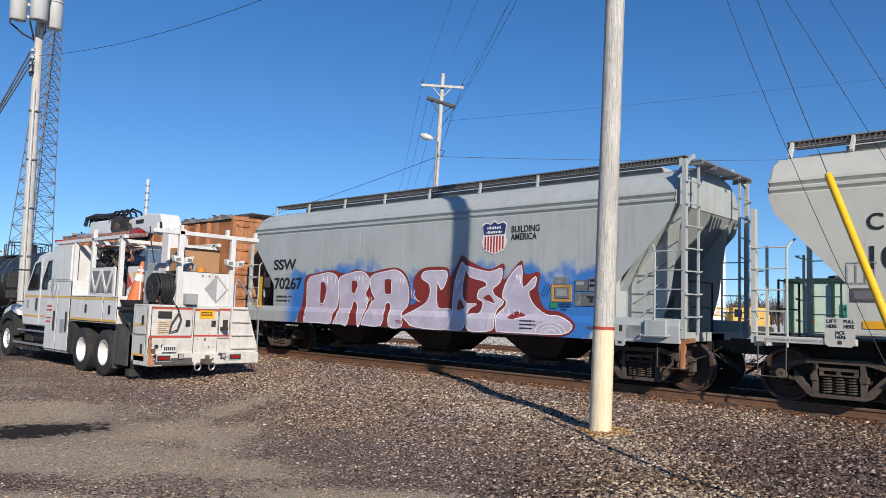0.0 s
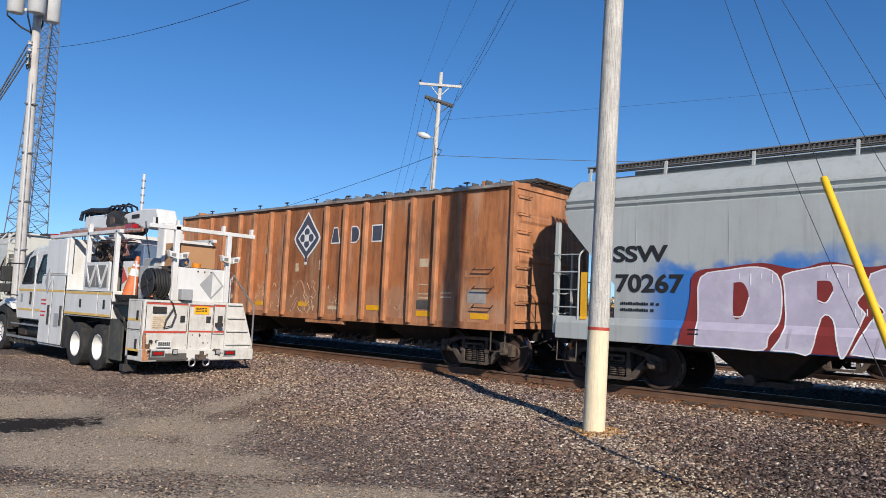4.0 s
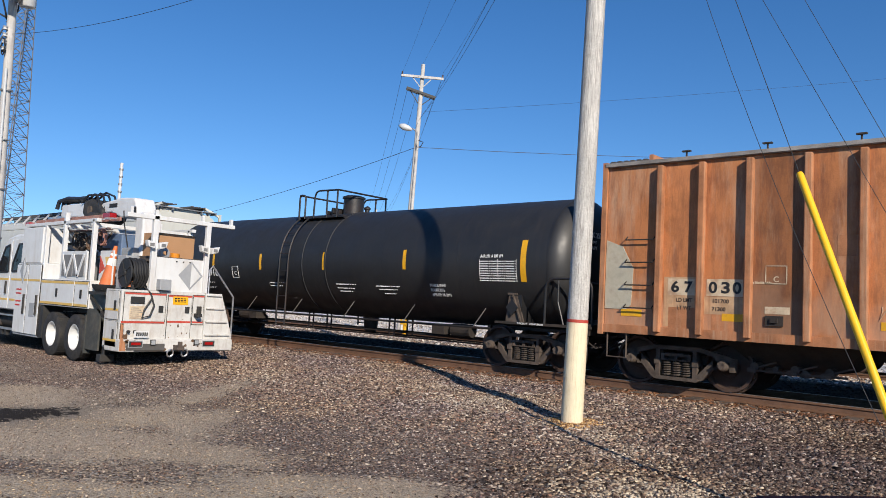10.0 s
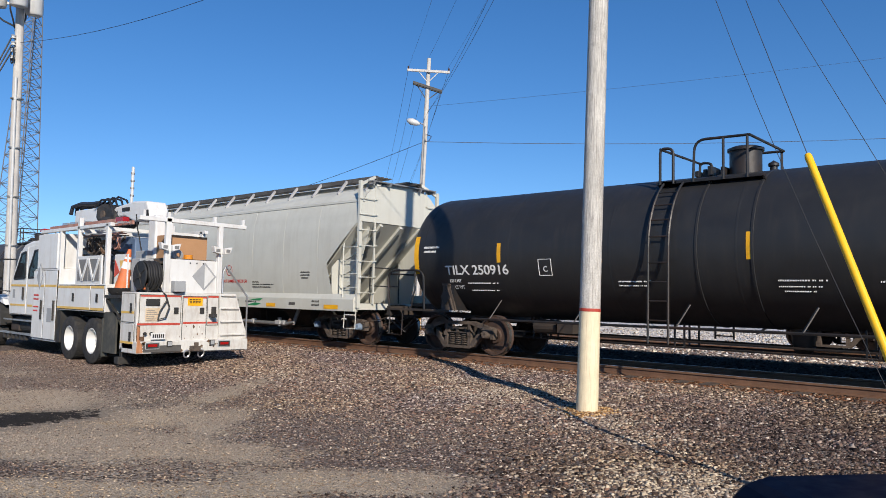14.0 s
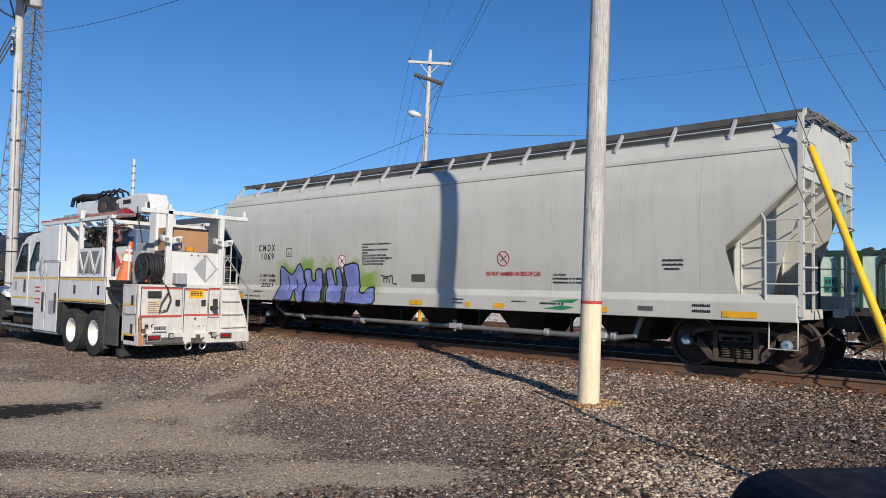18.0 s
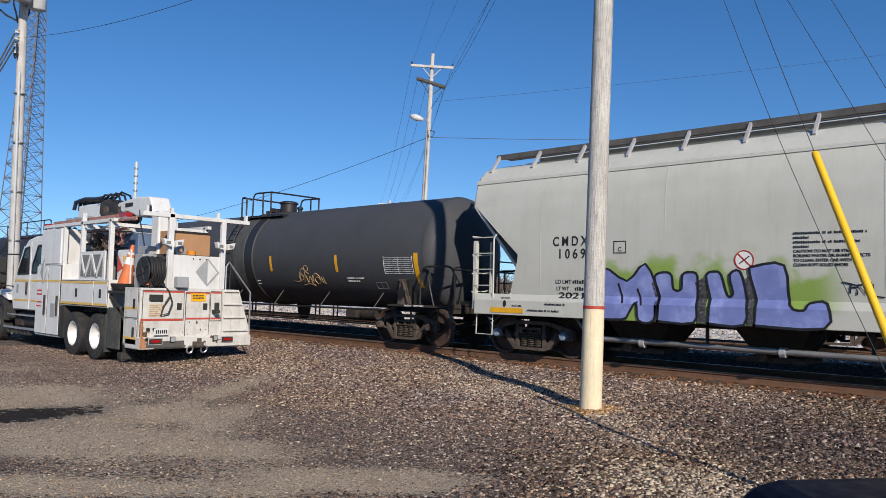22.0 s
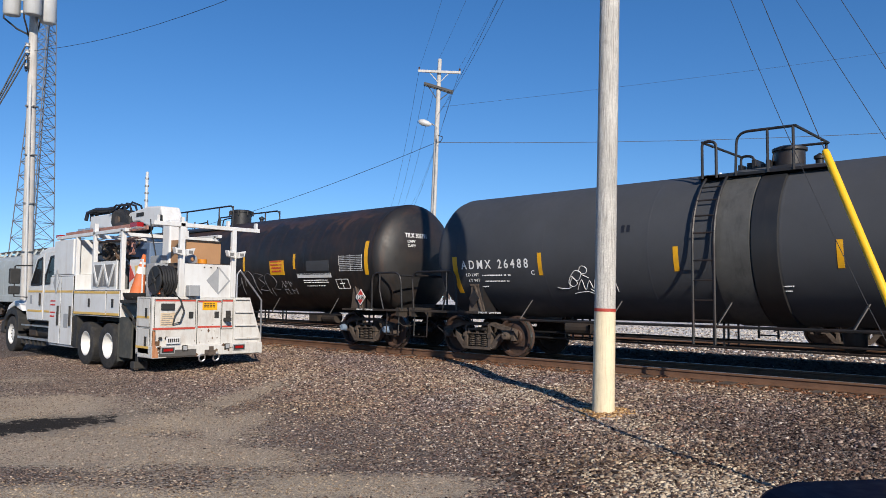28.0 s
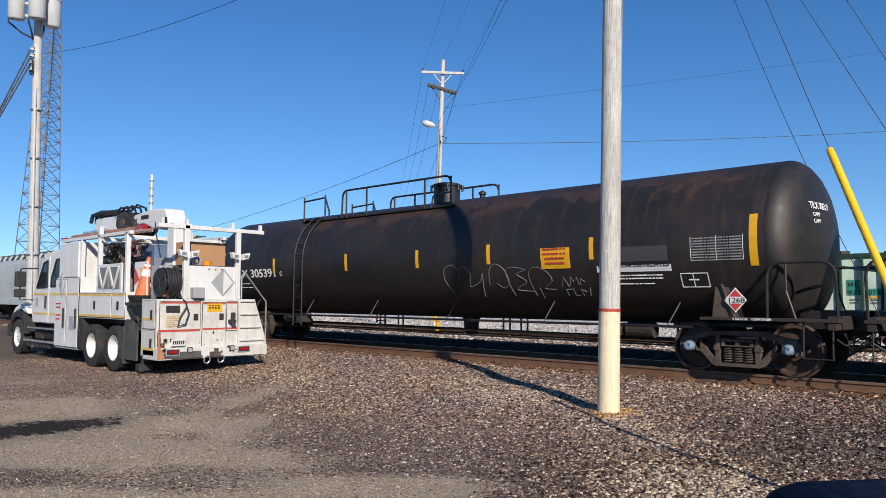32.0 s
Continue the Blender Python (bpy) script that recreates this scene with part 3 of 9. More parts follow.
main_track = track(TRACK_Y, RAIL_Z, -150, 60, "railway_track", "main railway track with rusty rails in ballast")
SIDING_Y, SIDING_Z = 24.45, RAIL_Z + 0.03
siding = track(SIDING_Y, SIDING_Z, -150, 90, "railway_siding", "siding track behind the passing train")


# ---- the train ----
WHEEL_R = 0.457
CARS, WHEELSETS = [], []


def wheelset_mesh():
    g = Geo()
    for s in (-1, 1):
        prof = [(s * .79, .12), (s * .79, .17), (s * .74, .19), (s * .715, .38), (s * .81, .40), (s * .81, .452), (s * .70, .457), (s * .685, .485), (s * .665, .485), (s * .665, .40), (s * .70, .38), (s * .72, .19), (s * .66, .16), (s * .66, .09)]
        g.revolve(prof, 36, "y")
    g.cyl((0, -.98, 0), (0, .98, 0), .085, n=16)
    return g.mesh("wheelset")


WHEEL_MESH = wheelset_mesh()
WHEEL_MESH.materials.append(M["wheel"])
WHEEL_MESH.polygons.foreach_set("use_smooth", [True] * len(WHEEL_MESH.polygons))
WHEEL_MESH.set_sharp_from_angle(angle=radians(35))
TREAD_MESH = Geo().revolve([(-.05, .4585), (.05, .4605)], 48, "y").mesh("wheel_tread")
TREAD_MESH.materials.append(M["tread"])


def side_frame_mesh():
    """Cast truss: arched top chord, broad tension arms, columns round the spring opening, pedestals over the bearings."""
    g = Geo()
    g.plate([(-1.06, .60), (-.98, .66), (-.80, .69), (-.45, .775), (.45, .775), (.80, .69), (.98, .66), (1.06, .60), (.80, .6), (.42, .7), (-.42, .7), (-.80, .6)], -.085, .085)
    for s in (-1, 1):
        arm = [(s * .74, .61), (s * .80, .53), (s * .49, .18), (s * .34, .15), (s * .38, .24), (s * .6, .48)]
        g.plate(arm if s > 0 else arm[::-1], -.075, .075)
        g.plate([(s * .32, .2), (s * .41, .2), (s * .39, .72), (s * .32, .72)] if s > 0 else [(s * .32, .72), (s * .39, .72), (s * .41, .2), (s * .32, .2)], -.08, .08)
        g.box(s * .889 - .15, s * .889 + .15, -.09, .09, .56, .64)
        g.box(s * 1.04 - .045, s * 1.04 + .045, -.075, .075, .38, .62)
        g.box(s * .74 - .04, s * .74 + .04, -.075, .075, .40, .60)
        g.box(s * .37 - .055, s * .37 + .055, -.1, .1, .42, .52)
    g.plate([(-.46, .17), (-.40, .14), (.40, .14), (.46, .17), (.42, .2), (-.42, .2)], -.11, .11)
    return g.mesh("side_frame")


def spring_mesh():
    return Geo().tube([(.088 * math.cos(a), .088 * math.sin(a), .205 + .044 * a / 6.283) for a in np.linspace(0, 6.283 * 6.5, 66)], .0135, 5).mesh("coil_spring")


def bolster_end_mesh():
    """The open end of the bolster that shows over the springs."""
    g = Geo().box(-.29, .29, -.1, .1, .5, .525).box(-.29, .29, -.1, .1, .585, .63)
    for x in (-.26, 0, .26):
        g.box(x - .03, x + .03, -.09, .09, .51, .62)
    return g.mesh("bolster_end")


def cap_mesh():
    return Geo().revolve([(-.17, .0), (-.17, .06), (-.15, .085), (-.06, .10), (.05, .10)], 20, "y").revolve([(-.185, .0), (-.185, .018), (-.17, .02)], 8, "y", (.05, 0, .03)).revolve([(-.185, .0), (-.185, .018), (-.17, .02)], 8, "y", (-.05, 0, .03)).revolve([(-.185, .0), (-.185, .018), (-.17, .02)], 8, "y", (0, 0, -.055)).mesh("bearing_cap")


SIDE_FRAME, SPRING, CAP, BOLSTER_END = side_frame_mesh(), spring_mesh(), cap_mesh(), bolster_end_mesh()
BOLSTER = Geo().box(-.2, .2, -.96, .96, .46, .64).box(-.28, .28, -.35, .35, .6, .74).mesh("bolster")
BEAM = Geo().bar((-.44, -.95, .42), (-.44, .95, .42), .07, .07).bar((.44, -.95, .42), (.44, .95, .42), .07, .07).bar((-.5, .1, .34), (.5, .1, .34), .04, .05).mesh("brake_rigging")
SHOE = Geo().plate([(-.06, .2), (.0, .2), (.05, .6), (-.02, .6)], -.06, .06).mesh("brake_shoe")
for me_, key in ((SIDE_FRAME, "bogie"), (SPRING, "bogie"), (BOLSTER, "under"), (BEAM, "under"), (SHOE, "bogie"), (BOLSTER_END, "bogie")):
    me_.materials.append(M[key])
CAPS = {}
for key in ("bogie", "blue_cap"):
    c_ = CAP.copy()
    c_.materials.append(M[key])
    c_.polygons.foreach_set("use_smooth", [True] * len(c_.polygons))
    c_.set_sharp_from_angle(angle=radians(30))
    CAPS[key] = c_


def bogie(car, x, caps="bogie"):
    b = part("bogie", BOLSTER, "under", car, "cast steel freight bogie")
    b.location = (x, 0, 0)
    for s in (-1, 1):
        o = part("side_frame", SIDE_FRAME, "bogie", b)
        o.location = (0, s * 1.0, 0)
        o = part("bolster_end", BOLSTER_END, "bogie", b)
        o.location = (0, s * 1.0, 0)
        for x_s in (-.19, 0, .19):
            o = part("coil_spring", SPRING, "bogie", b)
            o.location = (x_s, s * 1.0, 0)
    part("brake_rigging", BEAM, "under", b)
    for dx in (-.889, .889):
        for s in (-1, 1):
            o = part("bearing_cap", CAPS[caps], "bogie", b)
            o.location, o.rotation_euler = (dx, s * 1.03, WHEEL_R + .03), (0, 0, 0 if s < 0 else math.pi)
            o = part("brake_shoe", SHOE, "bogie", b)
            o.location, o.rotation_euler = (dx * .45, s * .75, .02), (0, 0, 0 if dx > 0 else math.pi)
        w = part("wheelset", WHEEL_MESH, "wheel", car, "rust-brown wheelset with polished treads")
        for s in (-1, 1):
            tr = part("wheel_tread", TREAD_MESH, "tread", w)
            tr.location = (0, s * .75, 0)
        w.location = (x + dx, 0, WHEEL_R)
        WHEELSETS.append((w, x + dx))
    return b


def coupler(car, x, s):
    """Knuckle coupler with air hose at one end, s = 1 or -1."""
    g = Geo().box(min(x - s * .5, x + s * .35), max(x - s * .5, x + s * .35), -.09, .09, .78, .98)
    g.box(min(x + s * .3, x + s * .62), max(x + s * .3, x + s * .62), -.14, .12, .74, 1.02)
    g.bar((x + s * .55, -.12, .88), (x + s * .72, -.02, .88), .09, .24)
    part("coupler", g, "under", car, "grimy knuckle coupler", bevel=.015)
    h = [(x + s * (.1 + .5 * math.sin(k * .39)), -.42 + .03 * k, .72 - .34 * math.sin(k * .39)) for k in range(9)]
    part("air_hose", Geo().tube(h, .022, 6), "blackrail", car)
    part("cut_lever", Geo().tube([(x, -1.5, .72), (x + s * .12, -1.45, .62), (x + s * .16, -.8, .70), (x + s * .16, -.2, .85)], .013, 6), "under", car)


def grab(car, mat, x0, x1, y, z, out=.07, name="grab_iron"):
    return part(name, Geo().tube([(x0, y, z), (x0, y - out, z - .01), (x1, y - out, z - .01), (x1, y, z)], .012, 6), mat, car)


def hopper(name, xc, label, L, tc, profile, x_end, paint, walk_mat, caps="bogie", bays=3, bracket=.95, seams=(), roof_paint=None, group="cars of the freight train", wide_sill=False, bracket_width=.09, bracket_lean=.42, bracket_drop=-.02, bracket_mat="", eave=False, bay_share=.42, slope_run=(3.5, 3.5), hatched_board=True, web_run=1.2, rear_post=3.3, slope_ribs=False, stub_sill=0.0, bay_depth=1.35):
    """A covered hopper car: curved or flat side shell, sloped end sheets, roof, sills, discharge bays, end frames."""
    car = thing(name, pose(xc, TRACK_Y, RAIL_Z), label, "hopper car", group)
    roof_paint = roof_paint or paint
    zs = [z for _, z in profile]
    for s, nm in ((-1, "side_sheet"), (1, "side_sheet")):
        p, f = [], []
        cols = 15
        for y, z in profile:
            e = x_end(z)
            p += [(-e + 2 * e * i / cols, s * y, z) for i in range(cols + 1)]
        for j in range(len(profile) - 1):
            for i in range(cols):
                a = j * (cols + 1) + i
                f.append((a, a + 1, a + cols + 2, a + cols + 1))
        part(nm, Geo().add(p, f), paint, car, smooth=True)
    ytop, ztop = profile[-1]
    e = x_end(ztop)
    ridge = ztop + .17
    g = Geo()
    for s in (-1, 1):
        g.add([(-e, s * ytop, ztop), (e, s * ytop, ztop), (e, s * .3, ridge), (-e, s * .3, ridge)], [(0, 1, 2, 3)])
    g.add([(-e, -.3, ridge), (e, -.3, ridge), (e, .3, ridge), (-e, .3, ridge)], [(0, 1, 2, 3)])
    part("roof", g, roof_paint, car)
    hatch = Geo()
    hatch.box(-e + .9, e - .9, -.28, .28, ridge, ridge + .13)
    part("hatch_trough", hatch, roof_paint, car, bevel=.02)
    # end sheets
    for s, run in zip((-1, 1), slope_run):
        up = [(y, z) for y, z in profile if x_end(z) > e - .02]
        poly = [(y, z) for y, z in up] + [(.3, ridge), (-.3, ridge)] + [(-y, z) for y, z in reversed(up)]
        part("end_sheet", Geo().plate_x(poly, s * (e - .02), s * e), paint, car)
        y0, z0 = up[0]
        part("slope_sheet", Geo().add([(s * (e - .01), -y0, z0), (s * (e - .01), y0, z0), (s * (e - run), 1.3, .95), (s * (e - run), -1.3, .95),
                                       (s * (e - .08), -y0, z0 + .02), (s * (e - .08), y0, z0 + .02), (s * (e - run - .07), 1.3, .97), (s * (e - run - .07), -1.3, .97)],
                                      [(0, 1, 2, 3), (7, 6, 5, 4), (0, 4, 5, 1), (1, 5, 6, 2), (2, 6, 7, 3), (3, 7, 4, 0)]), paint, car)
        for yy in (-.75, 0, .75) if slope_ribs else ():
            part("slope_rib", Geo().bar((s * (e - .03), yy, z0 - .04), (s * (e - run * .9), yy, 1.15), .09, .12), paint, car)
        # webs under the slope sheet, with a stiffened edge, and the plate that closes the side sheet
        low, high = e - web_run, z0 - .12
        for ys in (-1, 1) if s > 0 else ():
            yw = ys * 1.12
            web = [(s * (low - .75), 1.1), (s * (L - .72), 1.1), (s * (L - .5), 1.9), (s * (e - .12), high), (s * (e - .35), high), (s * (low - .75), 1.75)]
            part("slope_web", Geo().plate(web, yw - .012, yw + .012), paint, car, "stiffened web under the slope sheet")
            part("web_flange", Geo().bar((s * (L - .72), yw, 1.1), (s * (L - .5), yw, 1.9), .1, .02, (0, 1, 0)).bar((s * (L - .5), yw, 1.9), (s * (e - .12), yw, high), .1, .02, (0, 1, 0)), paint, car)
            for k in range(3):
                zr = 1.25 + .42 * k
                part("web_rib", Geo().bar((s * (low + .1 + .1 * k), yw + ys * .03, zr), (s * (L - .72 + .1 * k), yw + ys * .03, zr + .38), .03, .06, (0, 1, 0)), paint, car)
            xe = s * (x_end(1.6) - .02)
            part("closing_plate", Geo().plate_x([(ys * 1.02, 1.12), (ys * (profile[0][0] - .02), 1.12), (ys * (profile[0][0] + .01), 2.1), (ys * 1.3, 2.3), (ys * 1.02, 2.3)], xe - .012, xe + .012), paint, car, "plate closing the side sheet")
        # end platform, posts and ladders
        part("end_platform", Geo().box(s * (L - .12), s * L, -1.5, 1.5, .95, 1.12).box(s * (L - 1.5), s * L, -.2, .2, .8, 1.05), paint, car)
        part("end_deck", Geo().box(s * (L - 1.7), s * (L - .1), -1.1, 1.1, 1.08, 1.11), "under", car)
        for ys in (-1, 1):
            part("corner_post", Geo().box(s * L - .04, s * L + .04, ys * 1.5 - .05, ys * 1.5 + .05, 1.0, zs[-1] + .12 if s > 0 else min(rear_post, zs[-1])), paint, car)
            rail_x = s * (L - .56)
            o = part("side_ladder", Geo().tube(fillet([(rail_x, ys * 1.56, .95), (rail_x, ys * 1.56, 2.62), (rail_x - s * .1, ys * 1.46, 2.76)], .08), .02, 7), paint, car, "side ladder rail")
            for k in range(5):
                part("rung", Geo().tube([(rail_x, ys * 1.56, 1.18 + .36 * k), (s * L, ys * 1.56, 1.18 + .36 * k)], .012, 6), paint, o)
            for k in range(7 if s > 0 else 4):
                part("end_rung", Geo().tube([(s * (L + .03), ys * 1.54, 1.37 + k * .42), (s * (L + .06), ys * 1.56, 1.39 + k * .42), (s * (L + .1), ys * 1.46, 1.4 + k * .42), (s * (L + .1), ys * 1.05, 1.4 + k * .42), (s * (L + .1), ys * .96, 1.42 + k * .42), (s * (L + .03), ys * .98, 1.42 + k * .42)], .013, 6), paint, car)
            part("end_stanchion", Geo().box(s * L + .02, s * L + .06, ys * 1.0 - .022, ys * 1.0 + .022, 1.1, zs[-1] + .1 if s > 0 else min(rear_post, 2.7)), paint, car)
            part("step", Geo().tube([(s * (L - .06), ys * 1.5, .95), (s * (L - .06), ys * 1.52, .45), (s * (L - .52), ys * 1.52, .45), (s * (L - .52), ys * 1.5, .95)], .015, 6), "bogie" if stub_sill or hatched_board else paint, car)
        if s > 0:
            g = Geo()
            for k in range(5):
                g.box(s * L - .14 + .075 * k, s * L - .10 + .075 * k, -1.25, 1.25, zs[-1] + .12, zs[-1] + .15)
            for ys in (-1.2, -.6, .6, 1.2):
                g.box(s * L - .18, s * L + .22, ys - .02, ys + .02, zs[-1] + .05, zs[-1] + .12)
            part("crossover_board", g, "grating", car, "grey grating across the car end")
            for ys in (-1, 1):
                part("board_stay", Geo().bar((s * L, ys * 1.5, zs[-1] + .02), (s * (L - .1), ys * .9, zs[-1] + .3), .08, .05, (1, 0, 0)), paint, car)
        part("end_railing", Geo().tube([(s * (L - .2), -.9, 1.1), (s * (L - .2), -.9, 2.1), (s * (L - .2), .2, 2.1), (s * (L - .2), .2, 1.1)], .022, 6).tube([(s * (L - .2), -.9, 1.6), (s * (L - .2), .2, 1.6)], .016, 6), "blackrail", car)
        coupler(car, s * L, s)
    # side sills
    for s in (-1, 1):
        y = s * (profile[0][0] + .045)
        if stub_sill:
            # short sill plates at the ends only, each with a jacking plate, and a lip under the side sheet
            part("sheet_lip", Geo().box(-L + 1.5, L - 1.5, min(y - s * .05, y - s * .1), max(y - s * .05, y - s * .1), 1.19, 1.24), paint, car, bevel=.008)
            for se in (-1, 1):
                xa, xb = sorted((se * (L - .05), se * stub_sill))
                part("side_sill", Geo().box(xa, xb, min(s * 1.5, s * 1.58), max(s * 1.5, s * 1.58), 1.02, 1.13), paint, car, "short sill plate at the car end", bevel=.012)
                xa, xb = sorted((se * (stub_sill + .02), se * (stub_sill + .46)))
                part("jacking_plate", Geo().plate([(xa, 1.05), (xa + .05, 1.0), (xb - .05, 1.0), (xb, 1.05), (xb, 1.46), (xa, 1.46)], min(s * 1.585, s * 1.6), max(s * 1.585, s * 1.6)), paint, car, "plate that marks the jacking point")
                part("jacking_hole", Geo().box((xa + xb) / 2 - .03, (xa + xb) / 2 + .03, min(s * 1.601, s * 1.603), max(s * 1.601, s * 1.603), 1.04, 1.1), "under", car)
        elif wide_sill:
            top_y = 1.515 if eave else 1.55
            ring = [(s * 1.6, .9), (s * 1.6, 1.22), (s * top_y, 1.36), (s * 1.44, 1.36), (s * 1.44, .9)]
            part("side_sill", Geo().plate_x(ring if s > 0 else ring[::-1], -L + .05, L - .05), paint, car, "deep side sill with sloping top", bevel=.012)
        else:
            part("side_sill", Geo().box(-L + .05, L - .05, min(y, y - s * .16), max(y, y - s * .16), .90, profile[0][1] + .02), paint, car, bevel=.012)
        for xq in seams:
            g = Geo()
            for (a, b), (c, d) in zip(profile[:-2], profile[1:-2]):
                g.bar((xq, s * a, b), (xq, s * c, d), .016, .007, (0, 1, 0))
            part("panel_seam", g, paint, car)
    part("centre_sill", Geo().box(-L, L, -.3, .3, .78, 1.1), "under", car)
    if eave:
        for s in (-1, 1):
            ring = [(s * 1.39, 3.84), (s * 1.458, 3.85), (s * 1.45, 3.91), (s * 1.39, 3.95)]
            part("roof_eave", Geo().plate_x(ring if s > 0 else ring[::-1], -e - .02, e + .02), roof_paint, car, "folded lip along the roof edge")
    # running boards and brackets
    yb = .62
    for s in (-1, 1):
        g = Geo()
        zb = ridge + .12
        for k in range(4):
            g.box(-e + .1, e - .1, s * (yb - .26 + k * .15) - .035, s * (yb - .26 + k * .15) + .035, zb, zb + .035)
        part("running_board", g, walk_mat, car, "perforated steel running board")
        if hatched_board:
            part("board_edge", Geo().box(-e + .1, e - .1, s * (yb + .25) - .02, s * (yb + .25) + .02, zb + .03, zb + .055).box(-e + .1, e - .1, s * (yb + .25) - .012, s * (yb + .25) + .012, zb - .075, zb - .06), "grating", car, "pale edge of the running board")
            g = Geo()
            for k in range(int((2 * e - .2) / .085)):
                x = -e + .12 + .085 * k
                g.bar((x, s * (yb + .25), zb - .07), (x + .03, s * (yb + .25), zb + .035), .03, .016, (0, 1, 0))
            tagged(part("board_grating", g, walk_mat, car, "close row of grating bars"), kind="stuff")
        else:
            part("board_edge", Geo().box(-e + .1, e - .1, s * (yb + .25) - .012, s * (yb + .25) + .012, zb - .07, zb + .05), "darkgrating", car)
        k = int(2 * e / bracket)
        for i in range(k + 1):
            x = -e + .2 + (2 * e - .4) * i / k
            part("board_bracket", Geo().bar((x, s * (yb + .26), zb), (x, s * (yb + bracket_lean), ztop - bracket_drop), bracket_width, .05, (1, 0, 0)), bracket_mat or paint, car)
    # discharge bays
    w = 2 * (tc - 1.1) / bays
    for i in range(bays):
        c = -tc + 1.1 + w * (i + .5)
        part("discharge_hopper", Geo().frustum((c - .38, c + .38, -.5, .5), (c - w * bay_share, c + w * bay_share, -bay_depth, bay_depth), .38, 1.08), "under", car, "grimy discharge hopper")
        part("gate_frame", Geo().box(c - .5, c + .5, -.55, .55, .24, .33).box(c - .6, c + .6, -.8, -.72, .25, .31), "bogie", car)
        part("gate_shaft", Geo().cyl((c - .1, -.95, .36), (c - .1, .6, .36), .04, n=8).cyl((c - .1, -.98, .36), (c - .1, -.88, .36), .1, n=10), "bogie", car)
    bogie(car, -tc, caps)
    bogie(car, tc, caps)
    CARS.append((car, xc))
    return car


def shell_y(profile, z):
    for (a, b), (c, d) in zip(profile, profile[1:]):
        if b <= z <= d:
            return a + (c - a) * (z - b) / (d - b)
    return profile[-1][0]


M["worn_orange"] = material("worn_orange_stencil", (0.50, 0.27, 0.05), .6, vary=.35)
M["patch_grey"] = material("overpainted_grey_patch", (0.20, 0.21, 0.22), .6, vary=.45)
M["patch_dark"] = material("scuffed_dark_patch", (0.11, 0.12, 0.13), .6, vary=.5)
M["soft_grey_mark"] = material("faded_grey_marking", (0.30, 0.31, 0.32), .6, vary=.25)
M["bracket_steel"] = material("dull_galvanised_bracket", (0.42, 0.42, 0.43), .55, .3, vary=.15)
FLAT = [(1.54, 1.22), (1.56, 2.0), (1.56, 3.2), (1.555, 3.52), (1.5, 3.55), (1.545, 3.6), (1.545, 3.64), (1.48, 3.67), (1.53, 3.73), (1.52, 3.77), (1.44, 3.8), (1.42, 3.86), (1.30, 4.05), (1.02, 4.22)]
ROUND = [(1.50, 1.22), (1.53, 1.45), (1.545, 1.6), (1.56, 1.85), (1.57, 2.1), (1.572, 2.22), (1.575, 2.6), (1.572, 2.85), (1.56, 3.1), (1.545, 3.29), (1.54, 3.31), (1.52, 3.5), (1.44, 3.85), (1.40, 3.90), (1.34, 4.02), (1.15, 4.2), (0.98, 4.28)]


def flat_end(z, L=7.05):
    if z >= 3.3:
        return L
    return L - (3.3 - z) * 1.05 if z > 2.15 else L - 1.21


def round_end(z, L=8.9):
    if z >= 3.3:
        return L
    return 7.6 + (z - 2.2) * 1.1 if z > 2.2 else 7.6 + (2.2 - z) * .28


lead_hopper = hopper("covered_hopper", 20.15, "pale grey covered hopper car rolling on the track", 7.3, 6.1, FLAT, flat_end, "pale", "darkgrating", seams=(-5.0, -2.5, 0, 2.5, 5.0), stub_sill=5.7, slope_run=(3.5, 1.9), bay_share=.34, bay_depth=.95)
tagged_hopper = hopper("covered_hopper", 4.37, "grey covered hopper car with spray-painted letters", 7.22, 6.12, FLAT, flat_end, "grey_tag", "darkgrating", seams=(-5.4, -3.6, -1.9, -.25, 2.95, 5.0), bracket=1.75, bracket_width=.05, bracket_lean=.3, wide_sill=True, slope_run=(3.5, 1.9), bay_share=.34, bay_depth=.95)
long_hopper = hopper("covered_hopper", -46.32, "long pale cream-grey covered hopper with rounded sides", 8.85, 7.6, ROUND, round_end, "pale_tag", "darkgrating", caps="blue_cap", bays=5, bracket=1.15, seams=(-7.03, -4.23, -.63, 3.97, 5.57, 7.17), wide_sill=True, slope_run=(1.9, 2.85), bracket_width=.07, bracket_lean=.58, bracket_drop=.12, bracket_mat="bracket_steel", eave=True, bay_share=.31, bay_depth=.85, hatched_board=False, web_run=1.9, rear_post=2.55, slope_ribs=True)
LOW = [(1.50, 1.22), (1.52, 2.0), (1.52, 2.9), (1.48, 3.1), (1.2, 3.3), (1.0, 3.36)]


def low_end(z, L=6.1):
    if z >= 2.6:
        return L
    return L - (2.6 - z) * 1.05 if z > 1.6 else L - 1.05


for x_low in (-101.9, -116.0):
    hopper("covered_hopper", x_low, "low grey covered hopper car at the rear of the train", 6.35, 5.2, LOW, low_end, "grey", "darkgrating", bays=2, seams=(-3, 0, 3))


